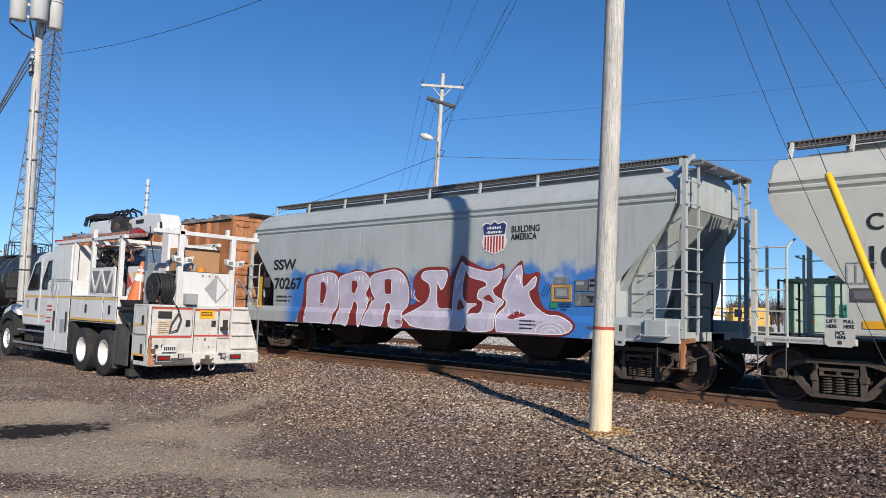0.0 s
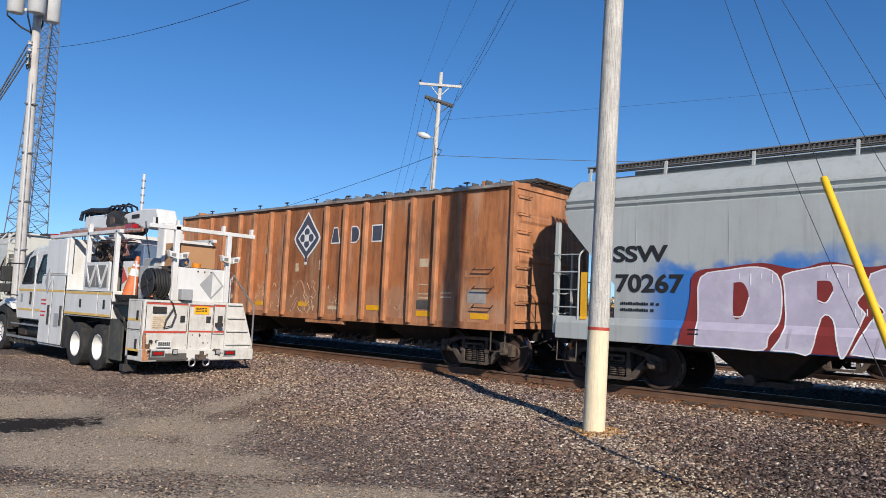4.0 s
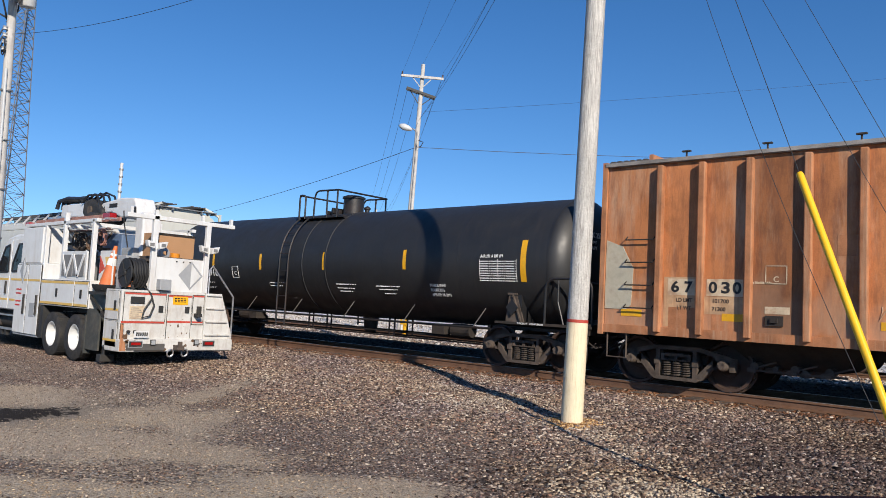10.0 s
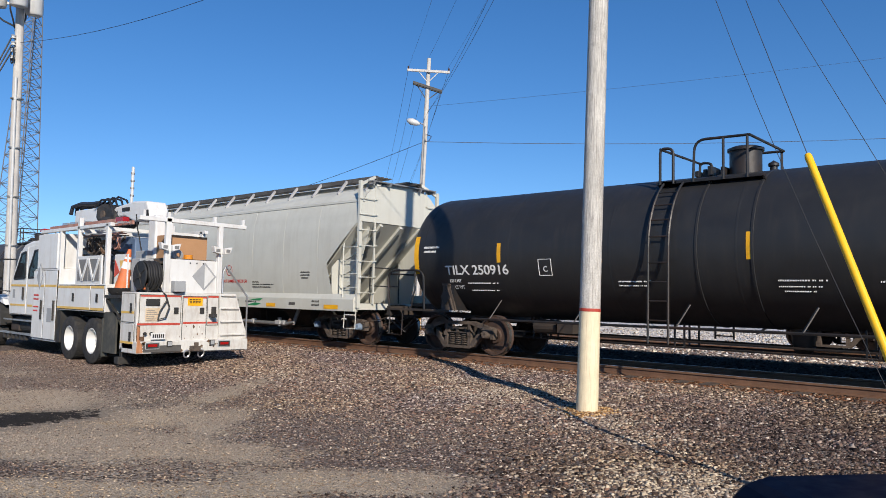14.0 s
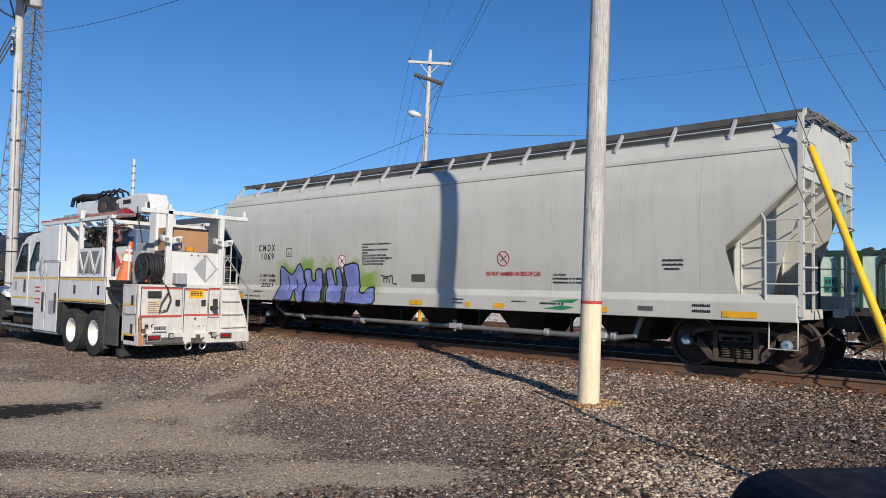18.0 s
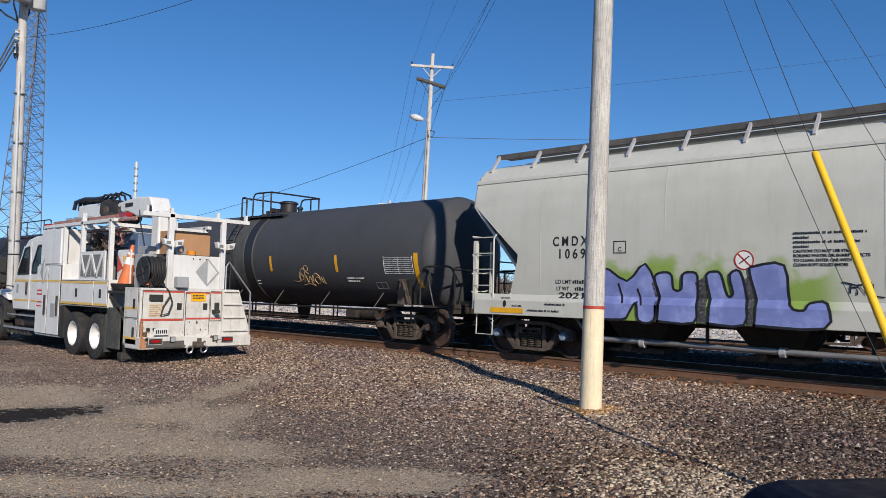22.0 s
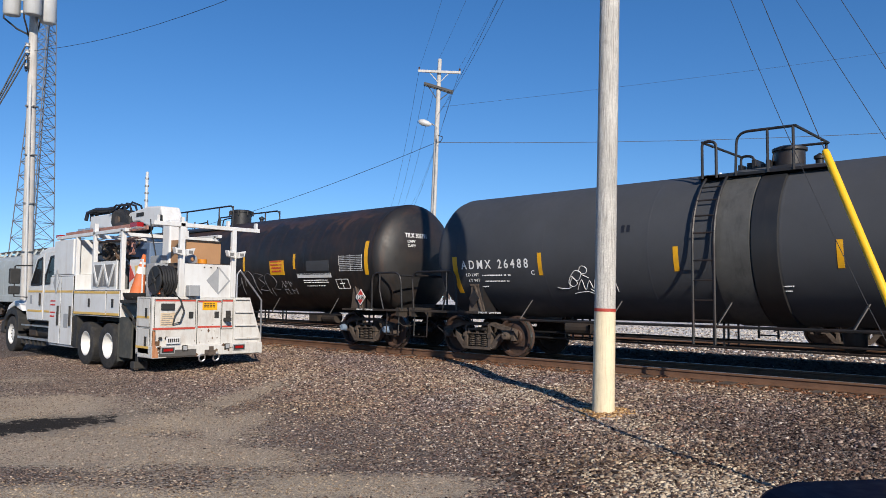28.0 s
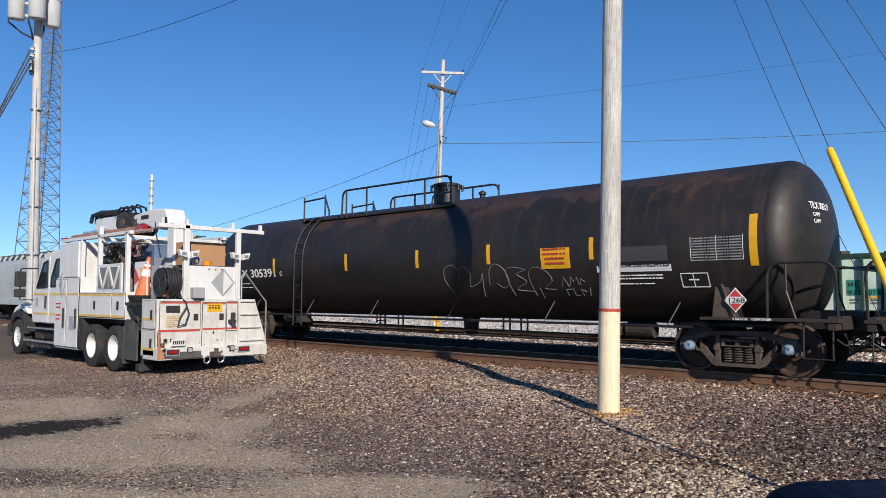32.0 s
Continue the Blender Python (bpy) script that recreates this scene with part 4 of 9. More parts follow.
def tank_car(xc, label, r, zc, half, tc, paint, dome_x, lo, hi, style, caps="bogie", rear=0.0, bogie_shift=0.0):
    """A tank car: barrel with dished heads, walkway, manway, ladders, saddles, end frames and lower rail."""
    car = thing("tank_car", pose(xc, TRACK_Y, RAIL_Z), label, "tank car", "cars of the freight train")
    prof = []
    for k in range(9):
        a = math.pi / 2 * k / 8
        prof.append((-half - .62 * math.cos(a), r * math.sin(a) + (0.0 if k else .001)))
    body = [(a - rear, b) for a, b in prof] + [(-half * .66, r), (-half * .33, r), (0, r), (half * .33, r), (half * .66, r)] + [(-a, b) for a, b in reversed(prof)]
    part("barrel", Geo().revolve(body, 64, "x", (0, 0, zc)), paint, car, smooth=True)
    for x in ([-half, half] + [half * (k / 3 - .66) for k in range(5)]):
        part("weld_seam", Geo().revolve([(x - .04, r - .002), (x - .012, r + .002), (x + .012, r + .002), (x + .04, r - .002)], 64, "x", (0, 0, zc)), paint, car, smooth=True)
    if style == "band":
        part("barrel_band", Geo().revolve([(dome_x - 1.0, r - .01), (dome_x - .98, r + .03), (dome_x - .35, r + .03), (dome_x - .33, r - .01)], 64, "x", (0, 0, zc)), "soot", car, "sooty steel wrapper band", smooth=True)
        part("barrel_band", Geo().revolve([(dome_x - .33, r - .01), (dome_x - .31, r + .04), (dome_x + .12, r + .04), (dome_x + .14, r - .01)], 64, "x", (0, 0, zc)), "black", car, "black steel wrapper band", smooth=True)
    if style == "short":
        for k in (-.5, .5):
            part("barrel_band", Geo().revolve([(dome_x + k - .03, r - .01), (dome_x + k - .02, r + .015), (dome_x + k + .02, r + .015), (dome_x + k + .03, r - .01)], 64, "x", (0, 0, zc)), paint, car, smooth=True)
    # manway, valves and platform
    top = zc + r
    mw, mh = (.27, .3) if style == "band" else (.3, .44) if style == "short" else (.36, .42)
    part("manway", Geo().revolve([(top - .15, mw), (top + mh, mw), (top + mh, mw + .04), (top + mh + .05, mw + .04), (top + mh + .09, mw - .06), (top + mh + .11, .001)], 28, "z", (dome_x if style == "long" else dome_x - .13, 0, 0)), "blackrail", car, "black bolted manway", smooth=True)
    for k in range(8) if style == "long" else ():
        a = k * math.pi / 4
        xk, yk = dome_x + (mw + .06) * math.cos(a), (mw + .06) * math.sin(a)
        part("eye_bolt", Geo().cyl((xk, yk, top + mh - .12), (xk, yk, top + mh + .05), .03, n=6), "blackrail", car)
    part("safety_valve", Geo().revolve([(top - .1, .07), (top + .1, .07), (top + .12, .1), (top + .17, .1), (top + .2, .05), (top + .23, .001)], 16, "z", (hi + .1 if style == "long" else dome_x + .36, .1, 0)), "blackrail", car, smooth=True)
    zp = zc + 1.27
    part("platform", Geo().box(lo, hi, -.95, -.42, zp, zp + .05).box(lo, hi, .42, .95, zp, zp + .05).box(lo - .05, lo + .35, -.95, .95, zp, zp + .05), "blackrail", car, "black walkway grating")
    for x in (lo, (lo + hi) / 2, hi):
        for s in (-1, 1):
            part("platform_support", Geo().bar((x, s * .9, zp), (x, s * .8, zp - .14), .06, .04, (1, 0, 0)), "blackrail", car)
    h, rail_end = .8, dome_x + .28
    for s in (-1, 1):
        y = s * .95
        if style == "long":
            for x in (lo + .05, lo + 1.1, lo + 2.1, lo + 3.0, dome_x + .1, hi - .05):
                part("railing_post", Geo().cyl((x, y, zp), (x, y, zp + h * .96), .026, n=8), "blackrail", car)
            part("top_rail", Geo().tube([(lo + .05, y, zp + h * .8), (lo + 1.1, y, zp + h * .85), (lo + 1.3, y, zp + h * .3), (lo + 1.3, y, zp)], .028, 8), "blackrail", car)
            part("top_rail", Geo().tube(fillet([(lo + 1.9, y, zp), (lo + 1.93, y, zp + h), (hi - .05, y, zp + h * .98), (hi - .05, y, zp)], .22, 5), .028, 8), "blackrail", car)
            part("mid_rail", Geo().tube(fillet([(dome_x + .35, y, zp), (dome_x + .4, y, zp + h * .42), (hi - .05, y, zp + h * .45)], .12), .022, 6), "blackrail", car)
        else:
            part("grab_loop", Geo().tube(fillet([(lo + .03, y, zp), (lo + .03, y, zp + h * .9), (lo + .3, y, zp + h * .86), (lo + .3, y, zp)], .11), .028, 8), "blackrail", car, "black grab loop beside the ladder")
            part("top_rail", Geo().tube(fillet([(dome_x - .78, y, zp), (dome_x - .75, y, zp + h), (rail_end, y, zp + h * .97)], .22, 5), .026, 8), "blackrail", car)
            for x in (dome_x - .2, rail_end - .04):
                part("railing_post", Geo().cyl((x, y, zp), (x, y, zp + h * .98), .026, n=8), "blackrail", car)
    if style != "long":
        for x, k in ((lo + .03, .88), (rail_end, .97)):
            part("end_rail", Geo().tube([(x, -.95, zp + h * k), (x, .95, zp + h * k)], .026, 8), "blackrail", car)
        for k in range(5):
            part("top_fitting", Geo().box(lo + .45 + .13 * k, lo + .53 + .13 * k, -.3 + .1 * (k % 2), -.05 + .1 * (k % 3), top - .02, top + .1 + .04 * (k % 3)), "blackrail", car, bevel=.012)
    # side ladder that follows the barrel
    for s in (-1, 1):
        xl = lo + .3 if style != "long" else lo + .75
        for x in (xl - .2, xl + .2):
            pts = [(x, s * (r + .10), .35 + .2)] + [(x, s * (r + .1) * math.cos(a), zc + (r + .1) * math.sin(a)) for a in np.linspace(0, 1.0, 8)]
            part("ladder_rail", Geo().tube(pts, .025, 6), "blackrail", car)
        rungs = [(r + .1, z) for z in np.arange(.62, zc, .36)] + [((r + .1) * math.cos(a), zc + (r + .1) * math.sin(a)) for a in np.linspace(.12, .95, 5)]
        for y, z in rungs:
            part("rung", Geo().cyl((xl - .2, s * y, z), (xl + .2, s * y, z), .016, n=6), "blackrail", car)
        # lower safety rail on brackets
        zl = zc - r - .02
        part("lower_rail", Geo().tube([(-tc + .7, s * 1.38, zl), (tc - .7, s * 1.38, zl)], .028, 6), "blackrail", car)
        for k in range(6):
            x = -tc + 1.2 + (2 * tc - 2.4) * k / 5
            part("rail_brace", Geo().bar((x, s * 1.38, zl), (x + .2, s * (r * .8), zc - r * .72), .05, .02), "darkgrating", car, "dusty rail brace")
        for k in range(4):
            x = -tc + 1.7 + (2 * tc - 3.2) * k / 3
            part("pipe_hanger", Geo().box(x, x + .03, s * .35 - .02, s * .35 + .02, .42, zc - r * .9).box(x + .2, x + .23, s * .35 - .02, s * .35 + .02, .42, zc - r * .9), "blackrail", car)
        part("brake_pipe", Geo().tube([(-tc + .8, s * .35, .58), (tc - .8, s * .35, .52)], .022, 6).tube([(-tc + .8, s * .35, .45), (tc - .8, s * .35, .42)], .022, 6), "blackrail", car)
    part("bottom_outlet", Geo().revolve([(.42, .10), (.5, .18), (.72, .2), (zc - r + .1, .26)], 16, "z", (dome_x + .9, 0, 0)), "blackrail", car, smooth=True)
    for s in (-1, 1):
        e = half + .45 + (rear if s < 0 else 0)
        part("stub_sill", Geo().box(s * (tc - 1.6) if s > 0 else -e - .9, e + .9 if s > 0 else -(tc - 1.6), -.32, .32, .82, 1.16), "blackrail", car, bevel=.015)
        part("saddle", Geo().plate_x([(-1.25, .98), (1.25, .98), (1.28, 1.2), (1.3, zc - r * .35), (1.0, zc - r * .72), (-1.0, zc - r * .72), (-1.3, zc - r * .35), (-1.28, 1.2)], s * tc - .05, s * tc + .05), "blackrail", car)
        for ys in (-1, 1):
            xw = s * tc - .12
            part("saddle_web", Geo().plate([(xw - .24, .98), (xw + .26, .98), (xw + .04, zc - r * .48), (xw - .16, zc - r * .48)], ys * 1.28 - .02, ys * 1.28 + .02).box(xw - .19, xw + .07, ys * 1.28 - .04, ys * 1.28 + .04, zc - r * .5, zc - r * .47), "bogie", car, "dusty tapered saddle bracket")
            part("bracket_gusset", Geo().bar((xw + .2, ys * 1.32, 1.0), (xw - .04, ys * 1.32, zc - r * .5), .03, .05, (0, 1, 0)), "bogie", car)
            part("end_sill_step", Geo().tube([(s * (e + .55), ys * 1.42, .98), (s * (e + .55), ys * 1.45, .38), (s * (e + .1), ys * 1.45, .38), (s * (e + .1), ys * 1.42, .98)], .018, 6), "blackrail", car)
            part("corner_handrail", Geo().tube(fillet([(s * (half - .02), ys * 1.46, .98), (s * half, ys * 1.48, 1.98), (s * (e + .62), ys * 1.46, 1.98), (s * (e + .62), ys * 1.40, 1.05)], .26, 5), .026, 8).tube([(s * (half + .45), ys * 1.46, 1.0), (s * (half + .3), ys * 1.47, 1.5), (s * (half + .3), ys * 1.47, 1.97)], .02, 6), "blackrail", car)
            part("side_platform", Geo().box(min(s * (tc - .5), s * (e + .65)), max(s * (tc - .5), s * (e + .65)), ys * 1.2 if ys > 0 else -1.5, 1.5 if ys > 0 else -1.2, .985, 1.035), "under", car, "end walkway plate")
        part("end_sill", Geo().box(s * (e + .55) - .06, s * (e + .55) + .06, -1.48, 1.48, .86, 1.08), "under", car)
        part("end_handrail", Geo().tube([(s * (e + .58), -1.4, 1.9), (s * (e + .58), 1.4, 1.9)], .024, 6), "blackrail", car)
        coupler(car, s * (e + .62), s)
        if s < 0:
            part("brake_wheel", Geo().tube([(s * (e + .35), .3 + .25 * math.cos(a), 1.9 + .25 * math.sin(a)) for a in np.linspace(0, 6.283, 21)[:-1]], .015, 5, True), "blackrail", car)
        part("brake_cylinder", Geo().cyl((s * (tc - 1.9), -.5, .72), (s * (tc - 2.5), -.5, .72), .16, n=14).box(s * (tc - 2.8) - .2, s * (tc - 2.8) + .2, -.75, -.4, .6, .85), "under", car)
    bogie(car, -tc + bogie_shift, caps)
    bogie(car, tc + bogie_shift, caps)
    CARS.append((car, xc))
    return car


def on_barrel(geo_fn, car, mat, r, zc, a0, a1, x0, x1, name="reflector", label="", lift=.006):
    """A patch that follows the barrel's near side between two angles above the middle."""
    n = max(2, int(abs(a1 - a0) / .06))
    p, f = [], []
    for i in range(n + 1):
        a = a0 + (a1 - a0) * i / n
        for rr in (r + .001, r + lift):
            p += [(x0, -rr * math.cos(a), zc + rr * math.sin(a)), (x1, -rr * math.cos(a), zc + rr * math.sin(a))]
    for i in range(n):
        k = i * 4
        f += [(k + 2, k + 3, k + 7, k + 6), (k, k + 4, k + 5, k + 1), (k, k + 2, k + 6, k + 4), (k + 1, k + 5, k + 7, k + 3)]
    f += [(0, 1, 3, 2), (n * 4, n * 4 + 2, n * 4 + 3, n * 4 + 1)]
    return part(name, Geo().add(p, f), mat, car, label)


tank_black = tank_car(-27.6, "clean black tank car with yellow reflector strips", 1.49, 2.36, 7.5, 6.72, "black", -.17, -1.65, .35, "short", rear=.2)
tank_slate = tank_car(-64.3, "dark slate-grey tank car with sooty centre band", 1.48, 2.37, 7.36, 6.73, "slate", -.11, -1.55, .75, "band", rear=.42, bogie_shift=-.28)
tank_worn = tank_car(-83.7, "worn black tank car with rust along the top", 1.54, 2.40, 9.05, 8.35, "worn_top", .12, -5.1, 1.2, "long", caps="blue_cap")


M["old_tan"] = material("faded_tan_paint", (0.47, 0.3, 0.17), .8, vary=.3, streak=(0.3, 0.12, 0.05), streak_amount=.7)
M["roof_foam"] = material("pale_roof_sealant", (0.25, 0.235, 0.22), .85, vary=.4, scale=2, grain=.3, stain=RUST, stain_amount=.5, bump=.6, bump_scale=20)


def rust_variation():
    """The dusty rust paint, a little darker or paler from panel to panel."""
    m = M["rust_dusty"].copy()
    m.name = "rusted_panel_paint"
    n, l = m.node_tree.nodes, m.node_tree.links
    bsdf = n["Principled BSDF"]
    old = bsdf.inputs["Base Color"].links[0].from_socket
    r, k = n.new("ShaderNodeMapRange"), n.new("ShaderNodeVectorMath")
    r.inputs[3].default_value, r.inputs[4].default_value = .66, 1.25
    k.operation = "SCALE"
    l.new(n.new("ShaderNodeObjectInfo").outputs["Random"], r.inputs[0])
    l.new(old, k.inputs[0])
    l.new(r.outputs[0], k.inputs["Scale"])
    l.new(k.outputs[0], bsdf.inputs["Base Color"])
    return m


def rust_car(xc):
    """A rusty ribbed box-type covered car."""
    car = thing("ribbed_boxcar", pose(xc, TRACK_Y, RAIL_Z), "rust-brown ribbed covered freight car with faded emblem", "freight car", "cars of the freight train")
    L, W, z0, z1 = 7.33, 1.5, 1.02, 4.18
    part("body", Geo().box(-L + .02, L - .02, -W, W, z0, z1), "rust_dusty", car)
    part("roof", Geo().plate_x([(-W - .06, z1), (W + .06, z1), (W + .06, z1 + .07), (0, z1 + .24), (-W - .06, z1 + .07)], -L - .03, L + .03), "roof_foam", car, "pale patched roof")
    part("eave_trim", Geo().box(-L - .01, L + .01, -W - .085, -W - .062, z1 + .01, z1 + .078), "roof_foam", car, "patched roof edge")
    for s in (-1, 1):
        part("lower_sill", Geo().box(-L, L, s * W - .05, s * W + .05, z0 - .06, z0 + .10), "rust_post", car)
        xs = [-6.19, -5.40, -4.56, -3.62, -2.81, -1.89, -1.04, .80, 1.63, 2.48, 3.34, 4.25, 5.09, 5.85]
        edges = [-L] + xs + [L]
        for xa, xb in zip(edges, edges[1:]):
            part("side_panel", Geo().box(xa + .03, xb - .03, s * (W + .004) - .004, s * (W + .004) + .004, z0 + .1, z1 - .06), "rust_panel", car, "rusted side panel")
        for x in xs:
            part("side_post", Geo().box(x - .06, x + .06, min(s * W, s * (W + .13)), max(s * W, s * (W + .13)), z0, z1 - .05), "rust_post", car, bevel=.018)
        part("skirt_plate", Geo().box(.05, 1.7, s * W - .03, s * W + .09, z0 - .16, z0 - .02), "rust_post", car)
    for k in range(9):
        x = -5.8 + 1.45 * k
        part("roof_hatch", Geo().box(x - .38, x + .38, -.85, -.35, z1 + .1, z1 + .2), "darkgrating", car, bevel=.03)
        part("hatch_latch", Geo().cyl((x, -1.35, z1 + .08), (x, -1.35, z1 + .23), .018, n=6).box(x - .08, x + .08, -1.39, -1.32, z1 + .215, z1 + .24).box(x + .16, x + .34, -1.2, -1.02, z1 + .06, z1 + .12), "under", car)
    clutter = random.Random(11)
    for k in range(16):
        x = .6 + .42 * k
        part("roof_clamp", Geo().box(x - .15, x + .12, -1.46, -1.3, z1 + .07, z1 + .12 + clutter.uniform(0, .05)).box(x + .02, x + .06, -1.5, -1.28, z1 + .1, z1 + .15 + clutter.uniform(0, .07)), "darkgrating" if k % 3 else "grating", car, bevel=.01)
    for s in (-1, 1):
        part("roof_fascia", Geo().plate_x([(-W - .06, z1 - .02), (W + .06, z1 - .02), (W + .06, z1 + .075), (0, z1 + .245), (-W - .06, z1 + .075)], s * (L + .04) - .012, s * (L + .04) + .012), "rust_post", car, "rusted fascia under the roof end")
        part("roof_rib", Geo().box(s * (L - .9) - .04, s * (L - .9) + .04, -W, W, z1 + .05, z1 + .2), "rust_post", car)
        part("end_panel", Geo().box(min(s * (L - .02), s * (L + .02)), max(s * (L - .02), s * (L + .02)), -W, W, z0, z1), "rust_post", car)
        for k in range(3):
            part("end_corrugation", Geo().plate([(s * L, 1.55 + k * .9), (s * (L + .05), 1.65 + k * .9), (s * (L + .05), 1.75 + k * .9), (s * L, 1.85 + k * .9)], -1.25, 1.25), "rust_post", car)
        g = Geo()
        for k in range(8):
            g.box(s * (L + .2) - .02 - s * .14 * k, s * (L + .2) + .07 - s * .14 * k, -1.0, 1.0 if k < 4 else -.5, z1 + .22, z1 + .245)
        for yy in (-1.0, -.52, .0, .5, 1.0):
            g.box(min(s * (L - .7 if yy < -.4 else L - .2), s * (L + .24)), max(s * (L - .7 if yy < -.4 else L - .2), s * (L + .24)), yy - .015, yy + .015, z1 + .17, z1 + .22)
        part("crossover_board", g, "darkgrating", car, "weathered grating across the roof end")
        for ys in (-1, 1):
            part("corner_post", Geo().box(s * (L + .03) - .05, s * (L + .03) + .05, ys * (W + .01) - .06, ys * (W + .01) + .06, z0 - .1, z1 + .1), "rust_post", car)
            for k in range(8):
                z = 1.2 + k * .4
                part("end_rung", Geo().tube([(s * (L + .02), ys * (W - .12), z), (s * (L + .12), ys * (W - .12), z), (s * (L + .12), ys * (W - .55), z), (s * (L + .02), ys * (W - .55), z)], .013, 6), "rust_post", car)
            for k in range(3 if s > 0 else 4):
                z = 1.45 + k * .43
                xx = s * (L - .75)
                part("grab_iron", Geo().tube([(xx - .28, ys * W, z + .07), (xx - .28, ys * (W + .1), z), (xx + .28, ys * (W + .1), z), (xx + .28, ys * W, z + .07)], .014, 6), "under", car)
            part("step", Geo().tube([(s * (L - .1), ys * W, z0 - .05), (s * (L - .1), ys * W, .5), (s * (L - .5), ys * W, .5), (s * (L - .5), ys * W, z0 - .05)], .018, 6), "bogie", car)
        coupler(car, s * (L + .15), s)
    part("brake_stand", Geo().box(L + .03, L + .12, .1, .5, 1.2, 2.3).cyl((L + .12, .3, 2.1), (L + .2, .3, 2.1), .25, n=16), "bogie", car)
    part("centre_sill", Geo().box(-L, L, -.32, .32, .74, z0), "under", car)
    for k in range(4):
        x = -4.0 + 2.7 * k
        part("discharge_hopper", Geo().frustum((x - .7, x + .7, -.6, .6), (x - 1.2, x + 1.2, -1.2, 1.2), .5, z0), "under", car)
        for dx in (-.62, .05, .58):
            part("gate_clutter", Geo().cyl((x + dx, -1.0, .52), (x + dx, -.7, .52), .075, n=10).box(x + dx - .12, x + dx + .03, -1.02, -.9, .42, .5).bar((x + dx, -.95, .5), (x + dx + .35, -.95, .62), .04, .03), "bogie", car)
        part("gate_rack", Geo().box(x - .75, x + .85, -.98, -.94, .44, .475), "bogie", car)
        part("gate_gear", Geo().box(x - .55, x + .55, -.62, -.5, .4, .5).cyl((x + .2, -.95, .46), (x + .2, -.5, .46), .07, n=10).cyl((x - .3, -.9, .5), (x - .3, -.5, .5), .05, n=8), "bogie", car)
    bogie(car, -6.02, "bogie")
    bogie(car, 6.02, "bogie")
    part("repair_panel", Geo().plate([(-7.3, 2.75), (-6.95, 2.62), (-6.72, 2.2), (-6.75, 1.5), (-6.85, 1.42), (-7.3, 1.42)], -W - .02, -W), material("bare_patch", (0.46, 0.42, 0.32), .6, vary=.2, stain=RUST, stain_amount=.5, stain_scale=3), car, "bare pale repair panel")
    y = -W - .011
    for x, w, z in ((-6.95, .42, 1.29), (-5.02, .36, 1.29), (-2.58, .4, 1.27), (-.36, .42, 1.3), (2.6, .5, 1.28), (4.45, .5, 1.19), (6.2, .55, 1.19)):
        part("reflector", Geo().box(x, x + w, y - .004, y + .002, z, z + .13), "yellow", car, "yellow reflector plate")
    # faded diamond emblem and three outlined blocks
    cx, cz = -.12, 3.30
    outer = [(cx, cz + .74), (cx + .36, cz + .3), (cx + .56, cz + .08), (cx + .62, cz - .04), (cx + .56, cz - .16), (cx + .36, cz - .36), (cx + .06, cz - .62), (cx + .06, cz - .8), (cx - .06, cz - .8), (cx - .06, cz - .62), (cx - .36, cz - .36), (cx - .56, cz - .16), (cx - .62, cz - .04), (cx - .56, cz + .08), (cx - .36, cz + .3)]
    part("emblem", Geo().plate(outer, y - .004, y), "white_mark", car, "faded slate and white diamond emblem")
    part("emblem_field", Geo().plate([(cx + (a - cx) * .88, cz + (b - cz) * .9) for a, b in outer], y - .008, y - .004), "emblem_slate", car)
    part("emblem_centre", Geo().plate([(cx, cz + .36), (cx + .42, cz - .03), (cx, cz - .42), (cx - .42, cz - .03)], y - .012, y - .008), "white_mark", car)
    for dx, dz in ((0, .14), (.2, -.03), (0, -.2), (-.2, -.03)):
        part("emblem_leaf", Geo().cyl((cx + dx, y - .013, cz + dz), (cx + dx, y - .016, cz + dz), .115, n=18), "emblem_slate", car)
    part("emblem_link", Geo().plate([(cx - .22, cz - .11), (cx + .22, cz - .11), (cx + .22, cz + .05), (cx - .22, cz + .05)], y - .0175, y - .013), "emblem_slate", car)
    part("emblem_core", Geo().plate([(cx - .1, cz - .13), (cx + .1, cz - .13), (cx + .1, cz + .07), (cx - .1, cz + .07)], y - .021, y - .0175), "white_mark", car)
    # three faded outlined blocks: one tapered, one rounded to one side, one square
    blocks = ([(.97, 3.07), (1.38, 3.07), (1.26, 3.53), (1.09, 3.53)], [(1.84, 3.07), (2.06, 3.07), (2.17, 3.16), (2.19, 3.3), (2.17, 3.44), (2.06, 3.53), (1.84, 3.53)], [(2.68, 3.07), (3.1, 3.07), (3.1, 3.53), (2.68, 3.53)])
    for poly in blocks:
        mx, mz = (min(p[0] for p in poly) + max(p[0] for p in poly)) / 2, 3.3
        part("block_shape", Geo().plate(poly, y - .003, y), "white_mark", car, "faded slate block with white edge")
        part("block_fill", Geo().plate([(mx + (a - mx) * .82, mz + (b - mz) * .85) for a, b in poly], y - .007, y - .003), "emblem_slate", car)
    # number boards and stencils
    part("faded_panel", Geo().box(-6.1, -5.48, y - .001, y + .002, 1.14, 2.05), "old_tan", car, "faded tan paint block under the number")
    part("number_board", Geo().box(-6.02, -5.5, y - .003, y, 1.72, 2.02), "faded_board", car, "faded cream number board")
    part("number_board", Geo().box(-5.3, -4.66, y - .003, y, 1.72, 2.02), "faded_board", car, "faded cream number board")
    for k, digit in enumerate("67"):
        lettering(digit, .27, "black_mark", car, -5.96 + .25 * k, y - .004, 1.78, width=.15, label="worn black number", weight=.03)
    for k, digit in enumerate("030"):
        lettering(digit, .27, "black_mark", car, -5.26 + .21 * k, y - .004, 1.78, width=.15, label="worn black number", weight=.03)
